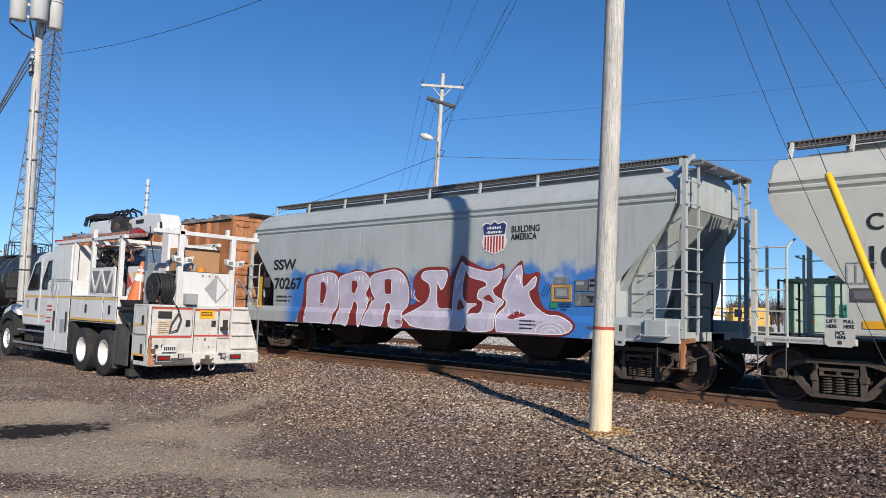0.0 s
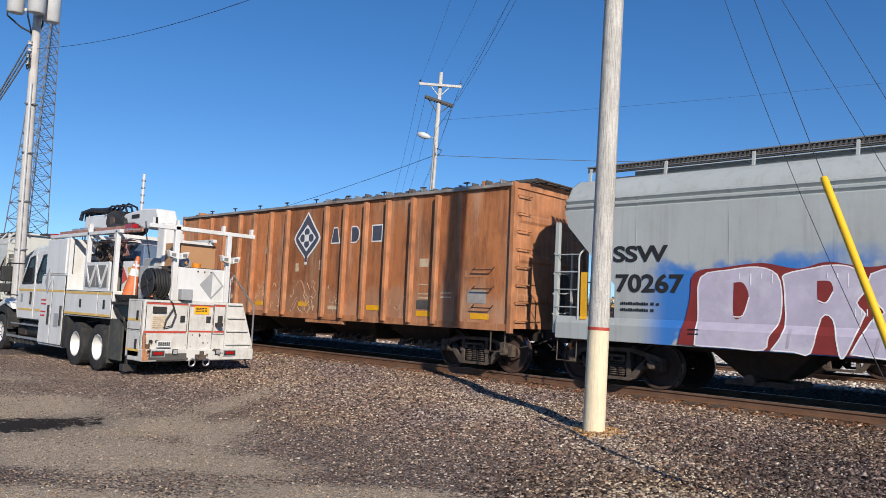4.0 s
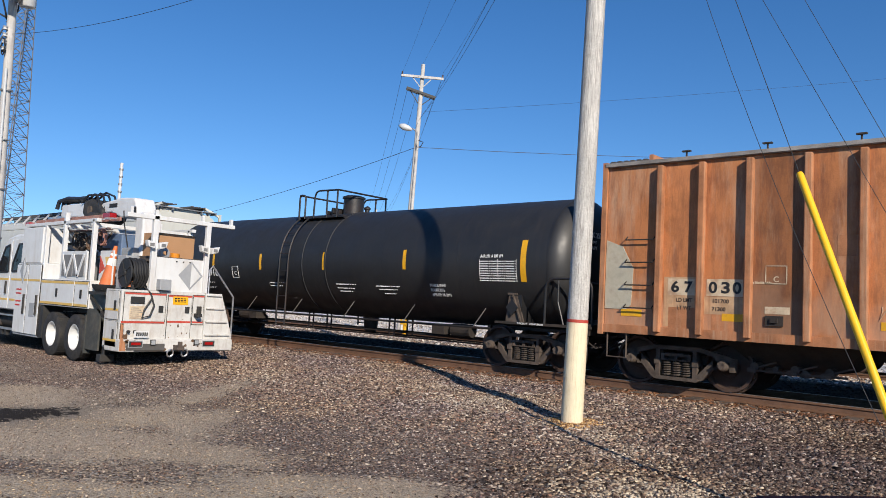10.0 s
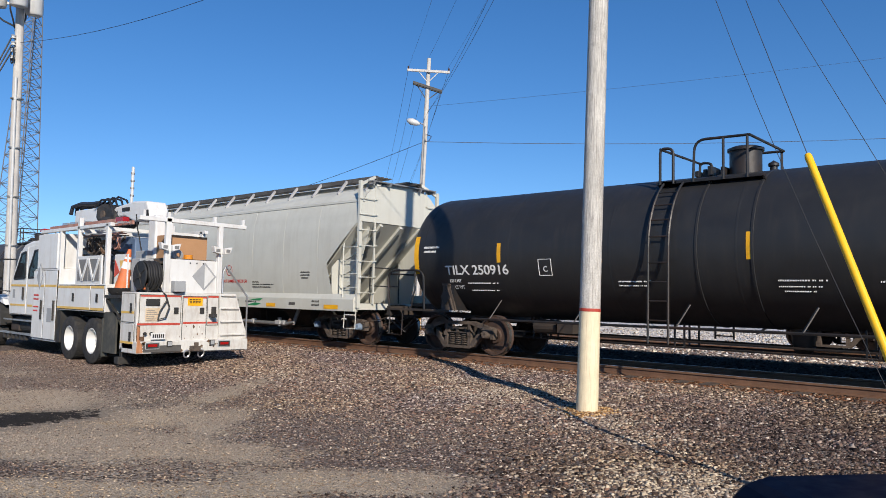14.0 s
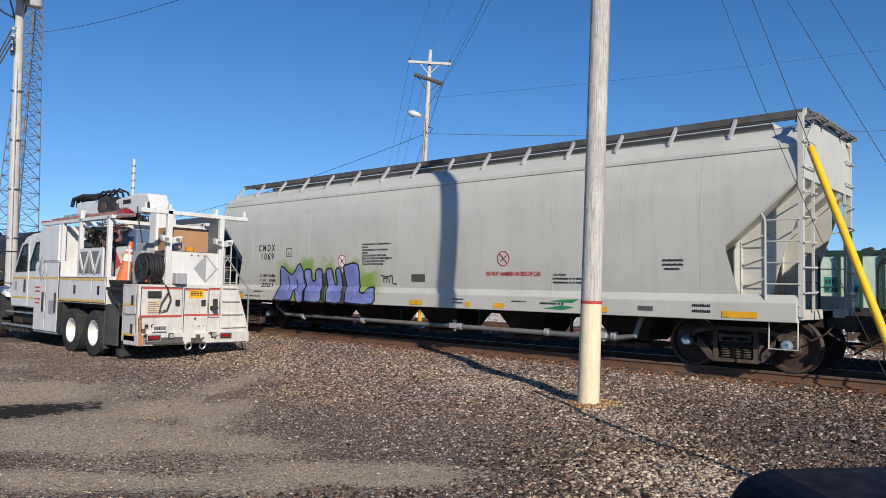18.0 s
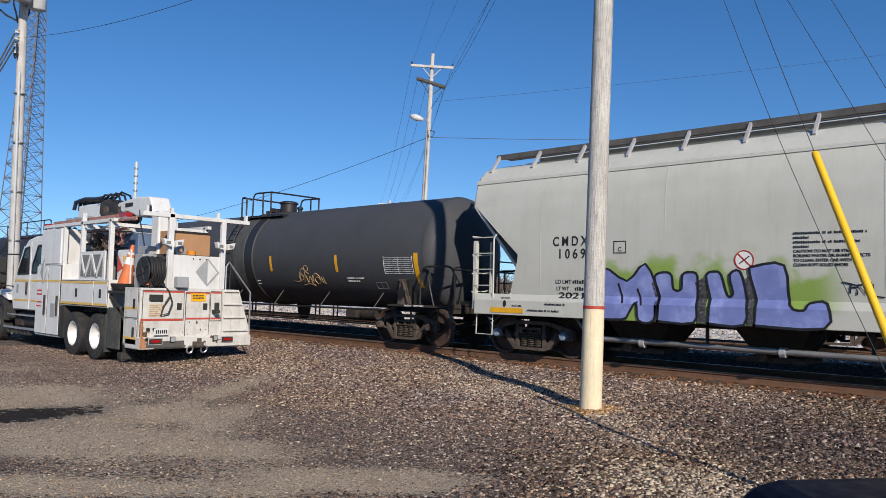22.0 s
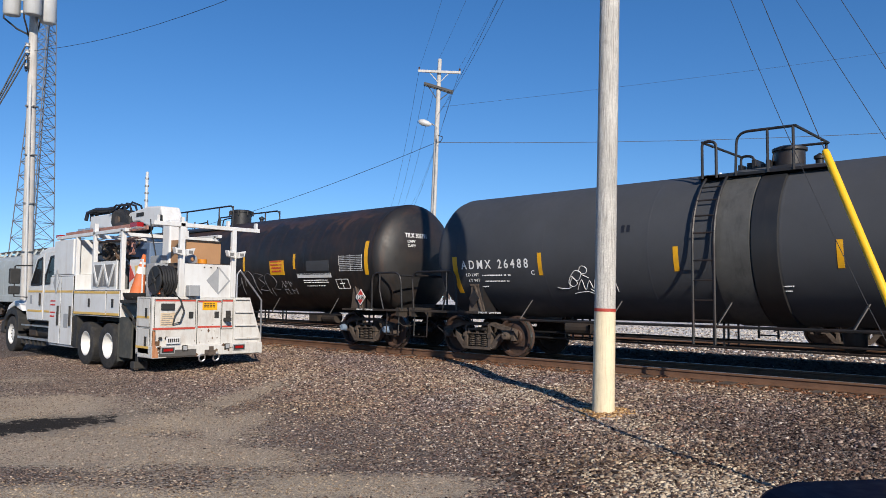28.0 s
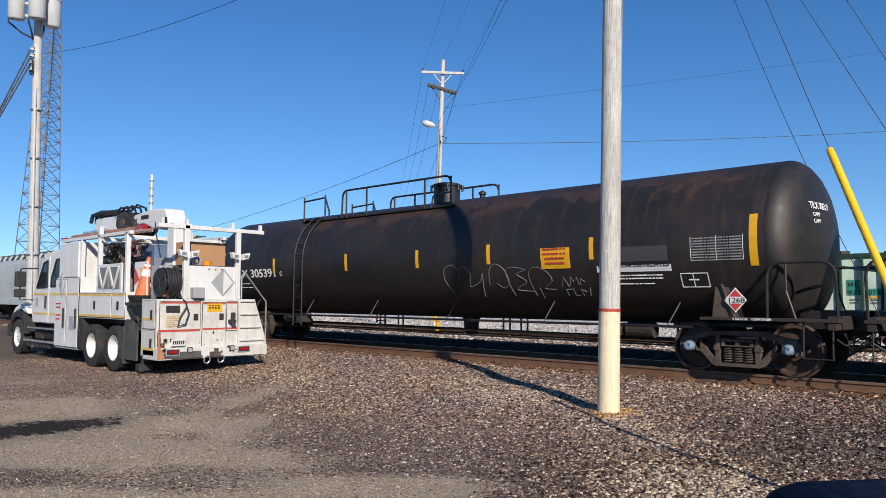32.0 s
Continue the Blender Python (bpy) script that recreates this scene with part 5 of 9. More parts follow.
    for text, x, z, w in (("LD LMT", -5.86, 1.6, .3), ("LT WT", -5.84, 1.46, .26), ("101700", -5.2, 1.6, .28), ("71300", -5.2, 1.46, .24)):
        lettering(text, .1, "rust_ink", car, x, y - .004, z, width=w, label="small dark stencilled marking")
    part("faded_panel", Geo().box(-5.34, -4.64, y - .001, y + .002, 1.4, 1.71), "old_tan", car, "faded tan paint block under the number")
    for x, z, w, h in ((-.6, 2.3, .15, .24), (.5, 2.34, .16, .28), (-3.2, 2.42, .3, .34), (-6.0, 1.1, .5, .4), (-5.2, 1.1, .6, .3), (-4.3, 1.45, .4, .12), (-2.2, 2.85, .25, .22), (1.0, 1.25, .5, .1), (4.5, 2.4, .3, .2)):
        part("worn_patch", Geo().box(x, x + w, y - .002, y + .001, z, z + h), "faded_board" if h < .3 else "rust_post", car)
    for a, b, c, d in ((-4.3, -3.95, 1.95, 1.965), (-4.3, -3.95, 2.25, 2.265), (-4.3, -4.285, 1.95, 2.265), (-3.965, -3.95, 1.95, 2.265)):
        part("plate_frame", Geo().box(a, b, y - .004, y, c, d), "faded_board", car)
    lettering("C", .13, "faded_board", car, -4.17, y - .002, 1.99)
    part("bolt_plate", Geo().box(-4.28, -4.0, y - .03, y, 1.25, 1.42).box(-4.2, -4.08, y - .06, y, 1.3, 1.38), "under", car)
    q = random.Random(77)
    for x0, x1, n in ((-.75, .55, 22), (-1.75, -1.2, 8), (.95, 1.5, 8), (-2.65, -2.1, 5), (3.5, 4.1, 6)):
        for k in range(n):
            xa, za = q.uniform(x0, x1), q.uniform(1.15, 1.95)
            pts = [(xa, za)]
            for _ in range(4):
                pts.append((min(max(pts[-1][0] + q.uniform(-.14, .14), x0), x1), min(max(pts[-1][1] + q.uniform(-.16, .16), 1.12), 2.05)))
            part("scratch_line", Geo().tube([(a, y, b) for a, b in pts], .008, 4), "rust_scrawl", car)
    bars([(4.5, 4.85, 1.72, .05), (4.5, 4.85, 1.62, .05), (4.5, 4.8, 1.95, .04), (5.25, 5.6, 1.75, .05), (5.25, 5.6, 1.65, .05), (6.3, 6.8, 1.08, .04), (-4.5, -4.2, 1.95, .05)], "faded_board", car, y - .001)
    part("stencil_frame", Geo().box(6.1, 6.65, y - .003, y, 1.55, 1.85), material("grey_stencil", (0.3, 0.28, 0.26), .7, vary=.2, grain=.2), car)
    part("stencil_frame", Geo().box(4.45, 4.85, y - .003, y, 1.36, 1.58), "darkgrating", car)
    part("placard_plate", Geo().box(6.0, 6.5, y - .003, y, 2.15, 2.3), "rust_post", car)
    CARS.append((car, xc))
    return car


M["rust_panel"] = rust_variation()
rust_car(-11.4)


# ---- poles ----
M["wood"] = material("weathered_pole_wood", (0.55, 0.53, 0.49), .88, vary=.16, scale=2, grain=.2, grain_scale=45, streak=(0.27, 0.245, 0.225), streak_amount=.9, streak_scale=(42, 42, 1.3), streak2=(0.1, 0.085, 0.075), streak2_amount=.75, bump=.9)
M["cream"] = material("cream_pole_paint", (0.72, 0.62, 0.43), .75, vary=.12, streak=(0.46, 0.33, 0.19), streak_amount=.9, streak_scale=(70, 70, 2.0), stain=(0.2, 0.13, 0.08), stain_amount=.2)
M["guard"] = material("yellow_plastic", (0.85, 0.47, 0.01), .4, vary=.05)
M["wire"] = material("dark_cable", (0.02, 0.02, 0.022), .6)
M["red"] = material("red_band_paint", (0.4, 0.05, 0.03), .6, vary=.15)
near_pole = thing("utility_pole", pose(-5.6, 10.13, .1, 0, 0, 0), "weathered wooden utility pole with cream painted base", "utility pole")
near_pole.matrix_world = pose(-5.635, 10.1, .1, -.55, .98, 0)
part("pole_shaft", Geo().revolve([(z, .152 - .0016 * z) for z in np.linspace(1.42, 12.0, 12)], 24, "z"), "wood", near_pole, smooth=True)
part("painted_base", Geo().revolve([(-.3, .165)] + [(z, .158 - .004 * z) for z in np.linspace(0, 1.43, 5)], 24, "z"), "cream", near_pole, "cream painted lower shaft", smooth=True)
part("red_band", Geo().revolve([(1.425, .149), (1.425, .1555), (1.47, .1555), (1.47, .148)], 24, "z"), "red", near_pole, "narrow red painted band")


# ---- writing and paint on the cars ----
def polyline(car, mat, pts, w, y, name="paint_line", label=""):
    """A flat painted line along points in x and z, as one mitred ribbon."""
    pts = [p for k, p in enumerate(pts) if not k or math.hypot(p[0] - pts[k - 1][0], p[1] - pts[k - 1][1]) > .004]
    ring, f = [], []
    last = len(pts) - 1
    for k, (x, z) in enumerate(pts):
        a, b = pts[max(k - 1, 0)], pts[min(k + 1, last)]
        d = Vector((b[0] - a[0], b[1] - a[1]))
        d = d.normalized() if d.length > 1e-5 else Vector((1, 0))
        n = Vector((-d.y, d.x)) * (w / 2)
        e = d * (w / 2) * (-1 if k == 0 else 1 if k == last else 0)
        ring += [(x + e.x + n.x, y - .003, z + e.y + n.y), (x + e.x - n.x, y - .003, z + e.y - n.y), (x + e.x - n.x, y + .003, z + e.y - n.y), (x + e.x + n.x, y + .003, z + e.y + n.y)]
    for k in range(last):
        for j in range(4):
            f.append((4 * k + j, 4 * k + (j + 1) % 4, 4 * k + 4 + (j + 1) % 4, 4 * k + 4 + j))
    f += [(3, 2, 1, 0), (4 * last, 4 * last + 1, 4 * last + 2, 4 * last + 3)]
    return part(name, Geo().add(ring, f), mat, car, label)


def barrel_line(car, mat, pts, r, zc, w=.03, name="paint_line", label=""):
    g = Geo()
    p = [(x, -math.sqrt((r + .003) ** 2 - (z - zc) ** 2), z) for x, z in pts]
    g.tube(p, w / 2, 4)
    return part(name, g, mat, car, label)


def curve_points(ctrl, n=8):
    """A smooth line through control points."""
    out = []
    c = [ctrl[0]] + list(ctrl) + [ctrl[-1]]
    for i in range(1, len(c) - 2):
        for k in range(n):
            t = k / n
            out.append(tuple(.5 * (2 * c[i][j] + (c[i + 1][j] - c[i - 1][j]) * t + (2 * c[i - 1][j] - 5 * c[i][j] + 4 * c[i + 1][j] - c[i + 2][j]) * t * t + (3 * c[i][j] - c[i - 1][j] - 3 * c[i + 1][j] + c[i + 2][j]) * t ** 3) for j in (0, 1)))
    out.append(tuple(ctrl[-1]))
    return out


def spray_shape(car, mat, ctrl, y, name="sprayed_shape", label="", n=5):
    return part(name, Geo().plate(curve_points(list(ctrl) + [ctrl[0]], n)[:-1], y - .003, y), mat, car, label)


def conform(car, before, surf, cuts, shift=0.0):
    """Lays marks that were drawn flat onto the curved side sheet and the sill below it."""
    for ob in car.children:
        if ob in before:
            continue
        bm = bmesh.new()
        bm.from_mesh(ob.data)
        zv = [v.co.z for v in bm.verts]
        for z in cuts:
            if min(zv) < z < max(zv):
                bmesh.ops.bisect_plane(bm, geom=bm.verts[:] + bm.edges[:] + bm.faces[:], plane_co=(0, 0, z), plane_no=(0, 0, 1))
        for v in bm.verts:
            v.co.x += shift
            if v.co.y < -1.5:
                v.co.y = -(surf(v.co.z) + .002 + max(0.0, -v.co.y - 1.578) * .7)
        bm.to_mesh(ob.data)
        bm.free()


def sill_surface(z):
    if z < 1.22:
        return 1.6
    return 1.6 + (1.515 - 1.6) * (z - 1.22) / .14 if z < 1.36 else shell_y(ROUND, z)


def flat_surface(z):
    if z < 1.22:
        return 1.6
    return 1.6 - .05 * (z - 1.22) / .14 if z < 1.36 else shell_y(FLAT, z)


def tagged_hopper_paint(car):
    before = set(car.children)
    y = -1.588
    lettering("SSW", .42, "black_mark", car, -5.88, y, 2.46, width=1.14, label="black stencilled letters", weight=.03)
    lettering("70267", .46, "black_mark", car, -5.82, y, 1.88, width=1.4, label="black stencilled number", weight=.03)
    bars([(-5.7, -4.9, 1.62, .07), (-5.7, -5.0, 1.5, .07)], "black_mark", car, y)
    part("reflector", Geo().box(-6.6, -6.45, y - .004, y, 1.3, 2.25), "yellow", car, "yellow reflector strip")
    part("data_plate", Geo().box(-6.32, -6.02, y - .004, y, 1.92, 2.22), "darkgrating", car)
    # shield emblem: white edge, navy cap, red stripes
    cx, cz = 2.74, 3.06
    sh = [(-.33, .27), (-.24, .33), (-.1, .29), (0, .36), (.1, .29), (.24, .33), (.33, .27), (.29, .1), (.33, -.12), (.25, -.27), (.0, -.36), (-.25, -.27), (-.33, -.12), (-.29, .1)]
    part("shield_emblem", Geo().plate([(cx + a * 1.1, cz + b * 1.08) for a, b in sh], y - .004, y), "white_mark", car, "striped shield emblem in red, white and navy")
    part("shield_cap", Geo().plate([(cx + a * 1.02, cz + b) for a, b in sh[:7]] + [(cx + .3, cz + .06), (cx - .3, cz + .06)], y - .008, y - .004), "navy_mark", car)
    for k in range(7):
        x = cx - .255 + k * .085
        z1 = cz - .36 + .1 * abs(x - cx) / .28
        part("shield_stripe", Geo().box(x - .022, x + .022, y - .008, y - .004, z1, cz + .03), "red_mark", car)
    bars([(cx - .2, cx + .2, cz + .19, .07), (cx - .22, cx + .22, cz + .09, .07)], "white_mark", car, y - .008)
    lettering("BUILDING", .2, "black_mark", car, 3.22, y, 3.15, width=.76, label="black block lettering")
    lettering("AMERICA", .2, "black_mark", car, 3.22, y, 2.98, width=.7, label="black block lettering")
    # sprayed letters: maroon shadow, lilac faces, maroon counters, white highlights
    y = -1.596
    under = [(-4.5, .93), (-4.3, 1.73), (-4.22, 2.23), (-3.66, 2.33), (-3.02, 2.4), (-2.45, 2.3), (-2.0, 2.41), (-1.42, 2.32), (-.9, 2.4), (-.38, 2.42), (-.02, 2.2), (.12, 1.73), (.1, 1.5), (.32, 1.62), (.2, 2.1), (.55, 2.4), (1.33, 2.4), (1.42, 2.18), (1.61, 2.4), (1.78, 2.68), (2.06, 2.53), (2.62, 2.34), (3.05, 2.46)]
    under += [(3.06, 2.1), (3.52, 2.52), (3.64, 2.22), (4.02, 2.25), (3.99, 1.86), (4.16, 1.49), (4.55, 1.42), (4.95, 1.18), (4.67, .93), (3.64, .92), (1.08, .92), (-1.38, .92), (-3.2, .92)]
    spray_shape(car, "maroon", under, y, label="maroon sprayed letter shadow", n=4)

    def letter(ctrl):
        spray_shape(car, "lilac", ctrl, y - .003, "sprayed_letter", "lilac sprayed letter with white edges", 3)
        polyline(car, "white_spray", curve_points(list(ctrl) + [ctrl[0]], 3), .022, y - .0075, "highlight_line")

    def counter(ctrl):
        spray_shape(car, "maroon", ctrl, y - .008, "sprayed_counter", n=4)
        polyline(car, "white_spray", curve_points(ctrl[len(ctrl) // 2:], 3), .02, y - .0095, "highlight_line")

    letter([(-4.18, .93), (-4.14, 1.5), (-4.1, 2.15), (-3.6, 2.28), (-3.1, 2.33), (-2.78, 2.2), (-2.7, 1.83), (-2.74, 1.42), (-2.9, 1.15), (-2.98, .93), (-3.5, .93)])
    letter([(-2.86, .93), (-2.65, 1.3), (-2.66, 2.0), (-2.66, 2.2), (-2.2, 2.31), (-1.98, 2.35), (-1.69, 2.33), (-1.46, 2.17), (-1.45, 1.97), (-1.58, 1.76), (-1.47, 1.6), (-1.5, 1.5), (-1.72, .95), (-1.82, .93), (-1.92, 1.48), (-2.1, 1.5), (-2.24, .93), (-2.5, .93)])
    letter([(-1.66, .95), (-1.38, 1.48), (-1.2, 1.62), (-1.34, 1.82), (-1.38, 2.21), (-.79, 2.34), (-.4, 2.36), (-.08, 2.16), (.05, 1.82), (.03, 1.49), (-.15, 1.31), (-.12, .95), (-.61, .95), (-.6, 1.48), (-.81, 1.48), (-.89, .95)])
    letter([(-.11, 1.2), (.3, 1.38), (.65, 1.55), (.79, 1.78), (.75, 2.01), (.5, 2.15), (.57, 2.31), (.97, 2.33), (1.32, 2.31), (1.32, 2.08), (1.18, 1.88), (1.1, 1.95), (1.02, 2.05), (1.02, 1.55), (1.14, 1.42), (1.46, 1.42), (1.5, 1.25), (1.34, .94), (.32, .96), (.09, 1.06)])
    letter([(1.38, .94), (1.51, 1.27), (1.56, 1.82), (1.65, 2.21), (1.8, 2.52), (1.91, 2.34), (1.84, 2.02), (1.84, 1.73), (1.99, 1.56), (2.28, 1.55), (2.04, 1.42), (2.0, 1.2), (1.87, .95)])
    letter([(1.92, 2.43), (2.62, 2.28), (2.99, 2.36), (2.96, 2.06), (2.75, 1.9), (2.81, 1.75), (3.06, 1.61), (2.86, 1.42), (2.83, 1.2), (2.76, .97), (2.09, .94), (2.02, 1.2), (2.1, 1.32), (2.36, 1.34), (2.47, 1.59), (2.3, 1.68), (2.35, 1.87), (2.56, 1.96), (2.5, 2.07), (2.06, 2.18)])
    letter([(2.91, .95), (2.88, 1.3), (3.1, 1.5), (3.13, 1.63), (3.02, 1.75), (3.18, 2.12), (3.53, 2.42), (3.58, 1.93), (3.92, 2.17), (3.9, 1.95), (3.74, 1.83), (3.87, 1.57), (4.19, 1.36), (4.55, 1.33), (4.88, 1.16), (4.65, .97), (3.64, .95)])
    counter([(-3.5, 2.06), (-3.33, 2.05), (-3.24, 1.8), (-3.34, 1.5), (-3.5, 1.47)])
    counter([(-2.15, 2.1), (-1.96, 2.09), (-1.92, 1.92), (-2.02, 1.75), (-2.14, 1.78)])
    counter([(-.84, 2.12), (-.65, 2.14), (-.59, 2.05), (-.59, 1.76), (-.8, 1.76)])
    counter([(1.68, 1.52), (1.76, 1.66), (1.9, 1.44), (1.7, 1.38)])
    counter([(3.18, 1.26), (3.41, 1.41), (3.7, 1.31), (3.4, 1.24)])
    counter([(2.46, 1.7), (2.66, 1.76), (2.8, 1.56), (2.6, 1.62)])
    drips = random.Random(8)
    for x0, x1, z in ((-3.4, -2.85, 2.22), (-2.0, -1.55, 2.22), (-.5, -.15, 2.16), (1.6, 1.75, 2.1), (3.4, 3.52, 2.2), (-1.6, -1.35, 1.66), (3.05, 3.5, 1.46)):
        for k in range(4):
            xk = x0 + (x1 - x0) * k / 3
            polyline(car, "white_spray", [(xk, z), (xk, z - drips.uniform(.06, .2))], .016, y - .0092, "paint_drip")
    for k in range(5):
        xk = (-2.6, -1.3, .9, 2.6, 4.1)[k]
        polyline(car, "pale_violet", [(xk, 1.0), (xk + .05, 1.28)], .05, y - .0085, "soft_shade")
    polyline(car, "white_spray", [(.13, 1.87), (.17, 1.68), (.3, 1.63)], .016, y - .006, "highlight_line")
    polyline(car, "white_spray", [(.26, 1.84), (.22, 1.74), (.36, 1.6), (.45, 1.58)], .016, y - .006, "highlight_line")
    lettering("2021", .12, "maroon", car, -.35, y - .01, 1.02, width=.24)
    for k in range(3):
        polyline(car, "white_spray", [(4.35 + .13 * (k + 1) * math.cos(a), .98 + .075 * (k + 1) * math.sin(a)) for a in np.linspace(0, 3.14, 10)], .014, y - .009, "highlight_line")
    # stencil block over old patches
    y = -1.6
    frame_of = lambda x0, x1, z0, z1, w: Geo().box(x0, x1, y - .003, y + .02, z0, z0 + w).box(x0, x1, y - .003, y + .02, z1 - w, z1).box(x0, x0 + w, y - .003, y + .02, z0 + w, z1 - w).box(x1 - w, x1, y - .003, y + .02, z0 + w, z1 - w)
    part("stencil_frame", frame_of(4.33, 4.82, 1.64, 1.99, .055), "worn_orange", car, "worn orange stencil frame")
    part("label_centre", Geo().box(4.41, 4.76, y - .002, y + .02, 1.72, 1.93), "patch_grey", car)
    part("label_centre", Geo().box(4.47, 4.71, y - .006, y - .002, 1.755, 1.885), "soft_grey_mark", car)
    for x0, x1, z0, z1, mat in ((4.4, 4.72, 2.01, 2.15, "patch_grey"), (4.91, 5.21, 1.86, 2.08, "patch_dark"), (5.24, 5.52, 1.86, 2.14, "patch_grey"), (4.9, 5.05, 1.56, 1.83, "patch_grey"), (5.06, 5.61, 1.56, 1.83, "patch_dark")):
        part("faded_label", Geo().box(x0, x1, y - .001, y + .02, z0, z1), mat, car)
    part("stencil_frame", frame_of(5.08, 5.59, 1.58, 1.81, .035), "pale_line", car, "pale stencil frame")
    for x0, x1, z0, z1, mat in ((4.93, 5.12, 1.99, 2.05, "soft_grey_mark"), (4.98, 5.2, 1.92, 1.96, "pale_line"), (5.27, 5.47, 2.05, 2.1, "black_mark"), (5.26, 5.4, 1.95, 2.0, "black_mark"), (5.2, 5.45, 1.72, 1.76, "black_mark"), (5.26, 5.33, 1.63, 1.73, "black_mark"), (5.38, 5.46, 1.62, 1.7, "pale_line"), (4.94, 5.02, 1.66, 1.78, "pale_line"), (5.12, 5.18, 1.63, 1.77, "pale_line")):
        part("label_mark", Geo().box(x0, x1, y - .008, y - .003, z0, z1), mat, car)
    part("reflector", Geo().box(5.61, 5.72, y - .003, y + .02, 1.44, 2.3), "yellow", car)
    part("green_label", Geo().box(4.3, 4.46, y - .003, y + .02, 1.5, 1.62), "green_mark", car)
    bars([(4.5, 4.84, 1.58, .035), (4.5, 4.82, 1.53, .035), (4.56, 4.7, 1.47, .03)], "ink", car, y)
    bars([(3.55, 3.95, 1.2, .04), (3.55, 4.0, 1.12, .04), (3.55, 3.9, 1.04, .04), (-4.3, -4.1, 1.2, .035), (-4.3, -4.1, 1.12, .035)], "black_mark", car, y - .012)
    for k in range(3):
        polyline(car, "ink", [(4.05 + .07 * k, 1.75), (4.18 + .07 * k, 2.0)], .015, -1.572, "ink_stroke")
    conform(car, before, flat_surface, [1.05, 1.22, 1.29, 1.36, 1.5, 1.7, 1.9, 2.1, 2.3])
    # fittings on the end of the sill
    part("sill_slot", Geo().box(5.22, 5.49, -1.606, -1.6, 1.1, 1.15), "darkgrating", car)
    part("sill_slot", Geo().box(5.95, 6.01, -1.606, -1.6, 1.09, 1.21), "under", car)
    lettering("LIFT/JACK", .07, "black_mark", car, 5.57, -1.604, 1.12, width=.25, label="small black stencilled words")
    lettering("HERE", .07, "black_mark", car, 5.63, -1.604, 1.04, width=.13, label="small black stencilled word")
    part("jacking_tab", Geo().plate([(5.86, .94), (5.86, .84), (5.89, .81), (6.05, .81), (6.08, .84), (6.08, .94)], -1.615, -1.6), "grey_tag", car, "tab hanging below the sill")
    part("tab_hole", Geo().box(5.93, 6.01, -1.618, -1.615, .85, .9), "under", car)
    part("wear_patch", Geo().box(6.11, 6.43, -1.605, -1.6, .97, 1.21), "patch_grey", car, "bare patch on the sill", bevel=.002)
    part("ladder_foot", Geo().box(6.5, 6.94, -1.66, -1.6, 1.0, 1.33), "grey_tag", car, "plate at the foot of the side ladder", bevel=.015)
    part("foot_rail", Geo().tube(fillet([(6.42, -1.6, 1.05), (6.42, -1.7, 1.03), (6.98, -1.7, 1.03), (6.98, -1.6, 1.05)], .04), .014, 6), "grey_tag", car)
    part("end_bracket", Geo().plate([(7.1, 1.0), (7.42, 1.02), (7.42, .94), (7.25, .9), (7.22, .45), (7.14, .45), (7.12, .9)], -1.52, -1.44), "rust_post", car, "rusty bracket at the end sill", bevel=.01)


tagged_hopper_paint(tagged_hopper)


def lead_hopper_paint(car):
    before = set(car.children)
    y = -1.59
    lettering("C", .36, "black_mark", car, -5.55, y, 2.85, label="large black stencilled letter")
    lettering("10", .5, "black_mark", car, -5.6, y, 2.24, label="large black stencilled number")
    part("reflector", Geo().box(-5.62, -5.1, y - .004, y, 1.3, 1.42), "yellow", car, "yellow reflector plate")
    part("builder_plate", Geo().box(-5.78, -5.42, y - .012, y, 1.72, 1.93), "darkgrating", car, bevel=.006)
    part("plate_face", Geo().box(-5.73, -5.47, y - .016, y - .012, 1.76, 1.89), "pale_line", car)
    for k in range(4):
        part("frame_line", Geo().box(-5.84 + .13 * k, -5.82 + .13 * k, y - .003, y, 2.02, 2.3), "soft_grey_mark", car)
    bars([(-5.84, -5.4, 2.32, .03), (-5.84, -5.45, 2.0, .03)], "soft_grey_mark", car, y)
    conform(car, before, lambda z: shell_y(FLAT, max(z, 1.22)), [1.36])
    for text, x, z in (("LIFT", -6.13, 1.38), ("HERE", -6.13, 1.3), ("PULL", -5.88, 1.38), ("HERE", -5.88, 1.3), ("JACK", -6.0, 1.2), ("HERE", -6.0, 1.13)):
        lettering(text, .075, "black_mark", car, x, -1.604, z, width=.15, label="small black stencilled word")
    bars([(-7.1, -6.2, 1.06, .04)], "soft_grey_mark", car, -1.584)


lead_hopper_paint(lead_hopper)


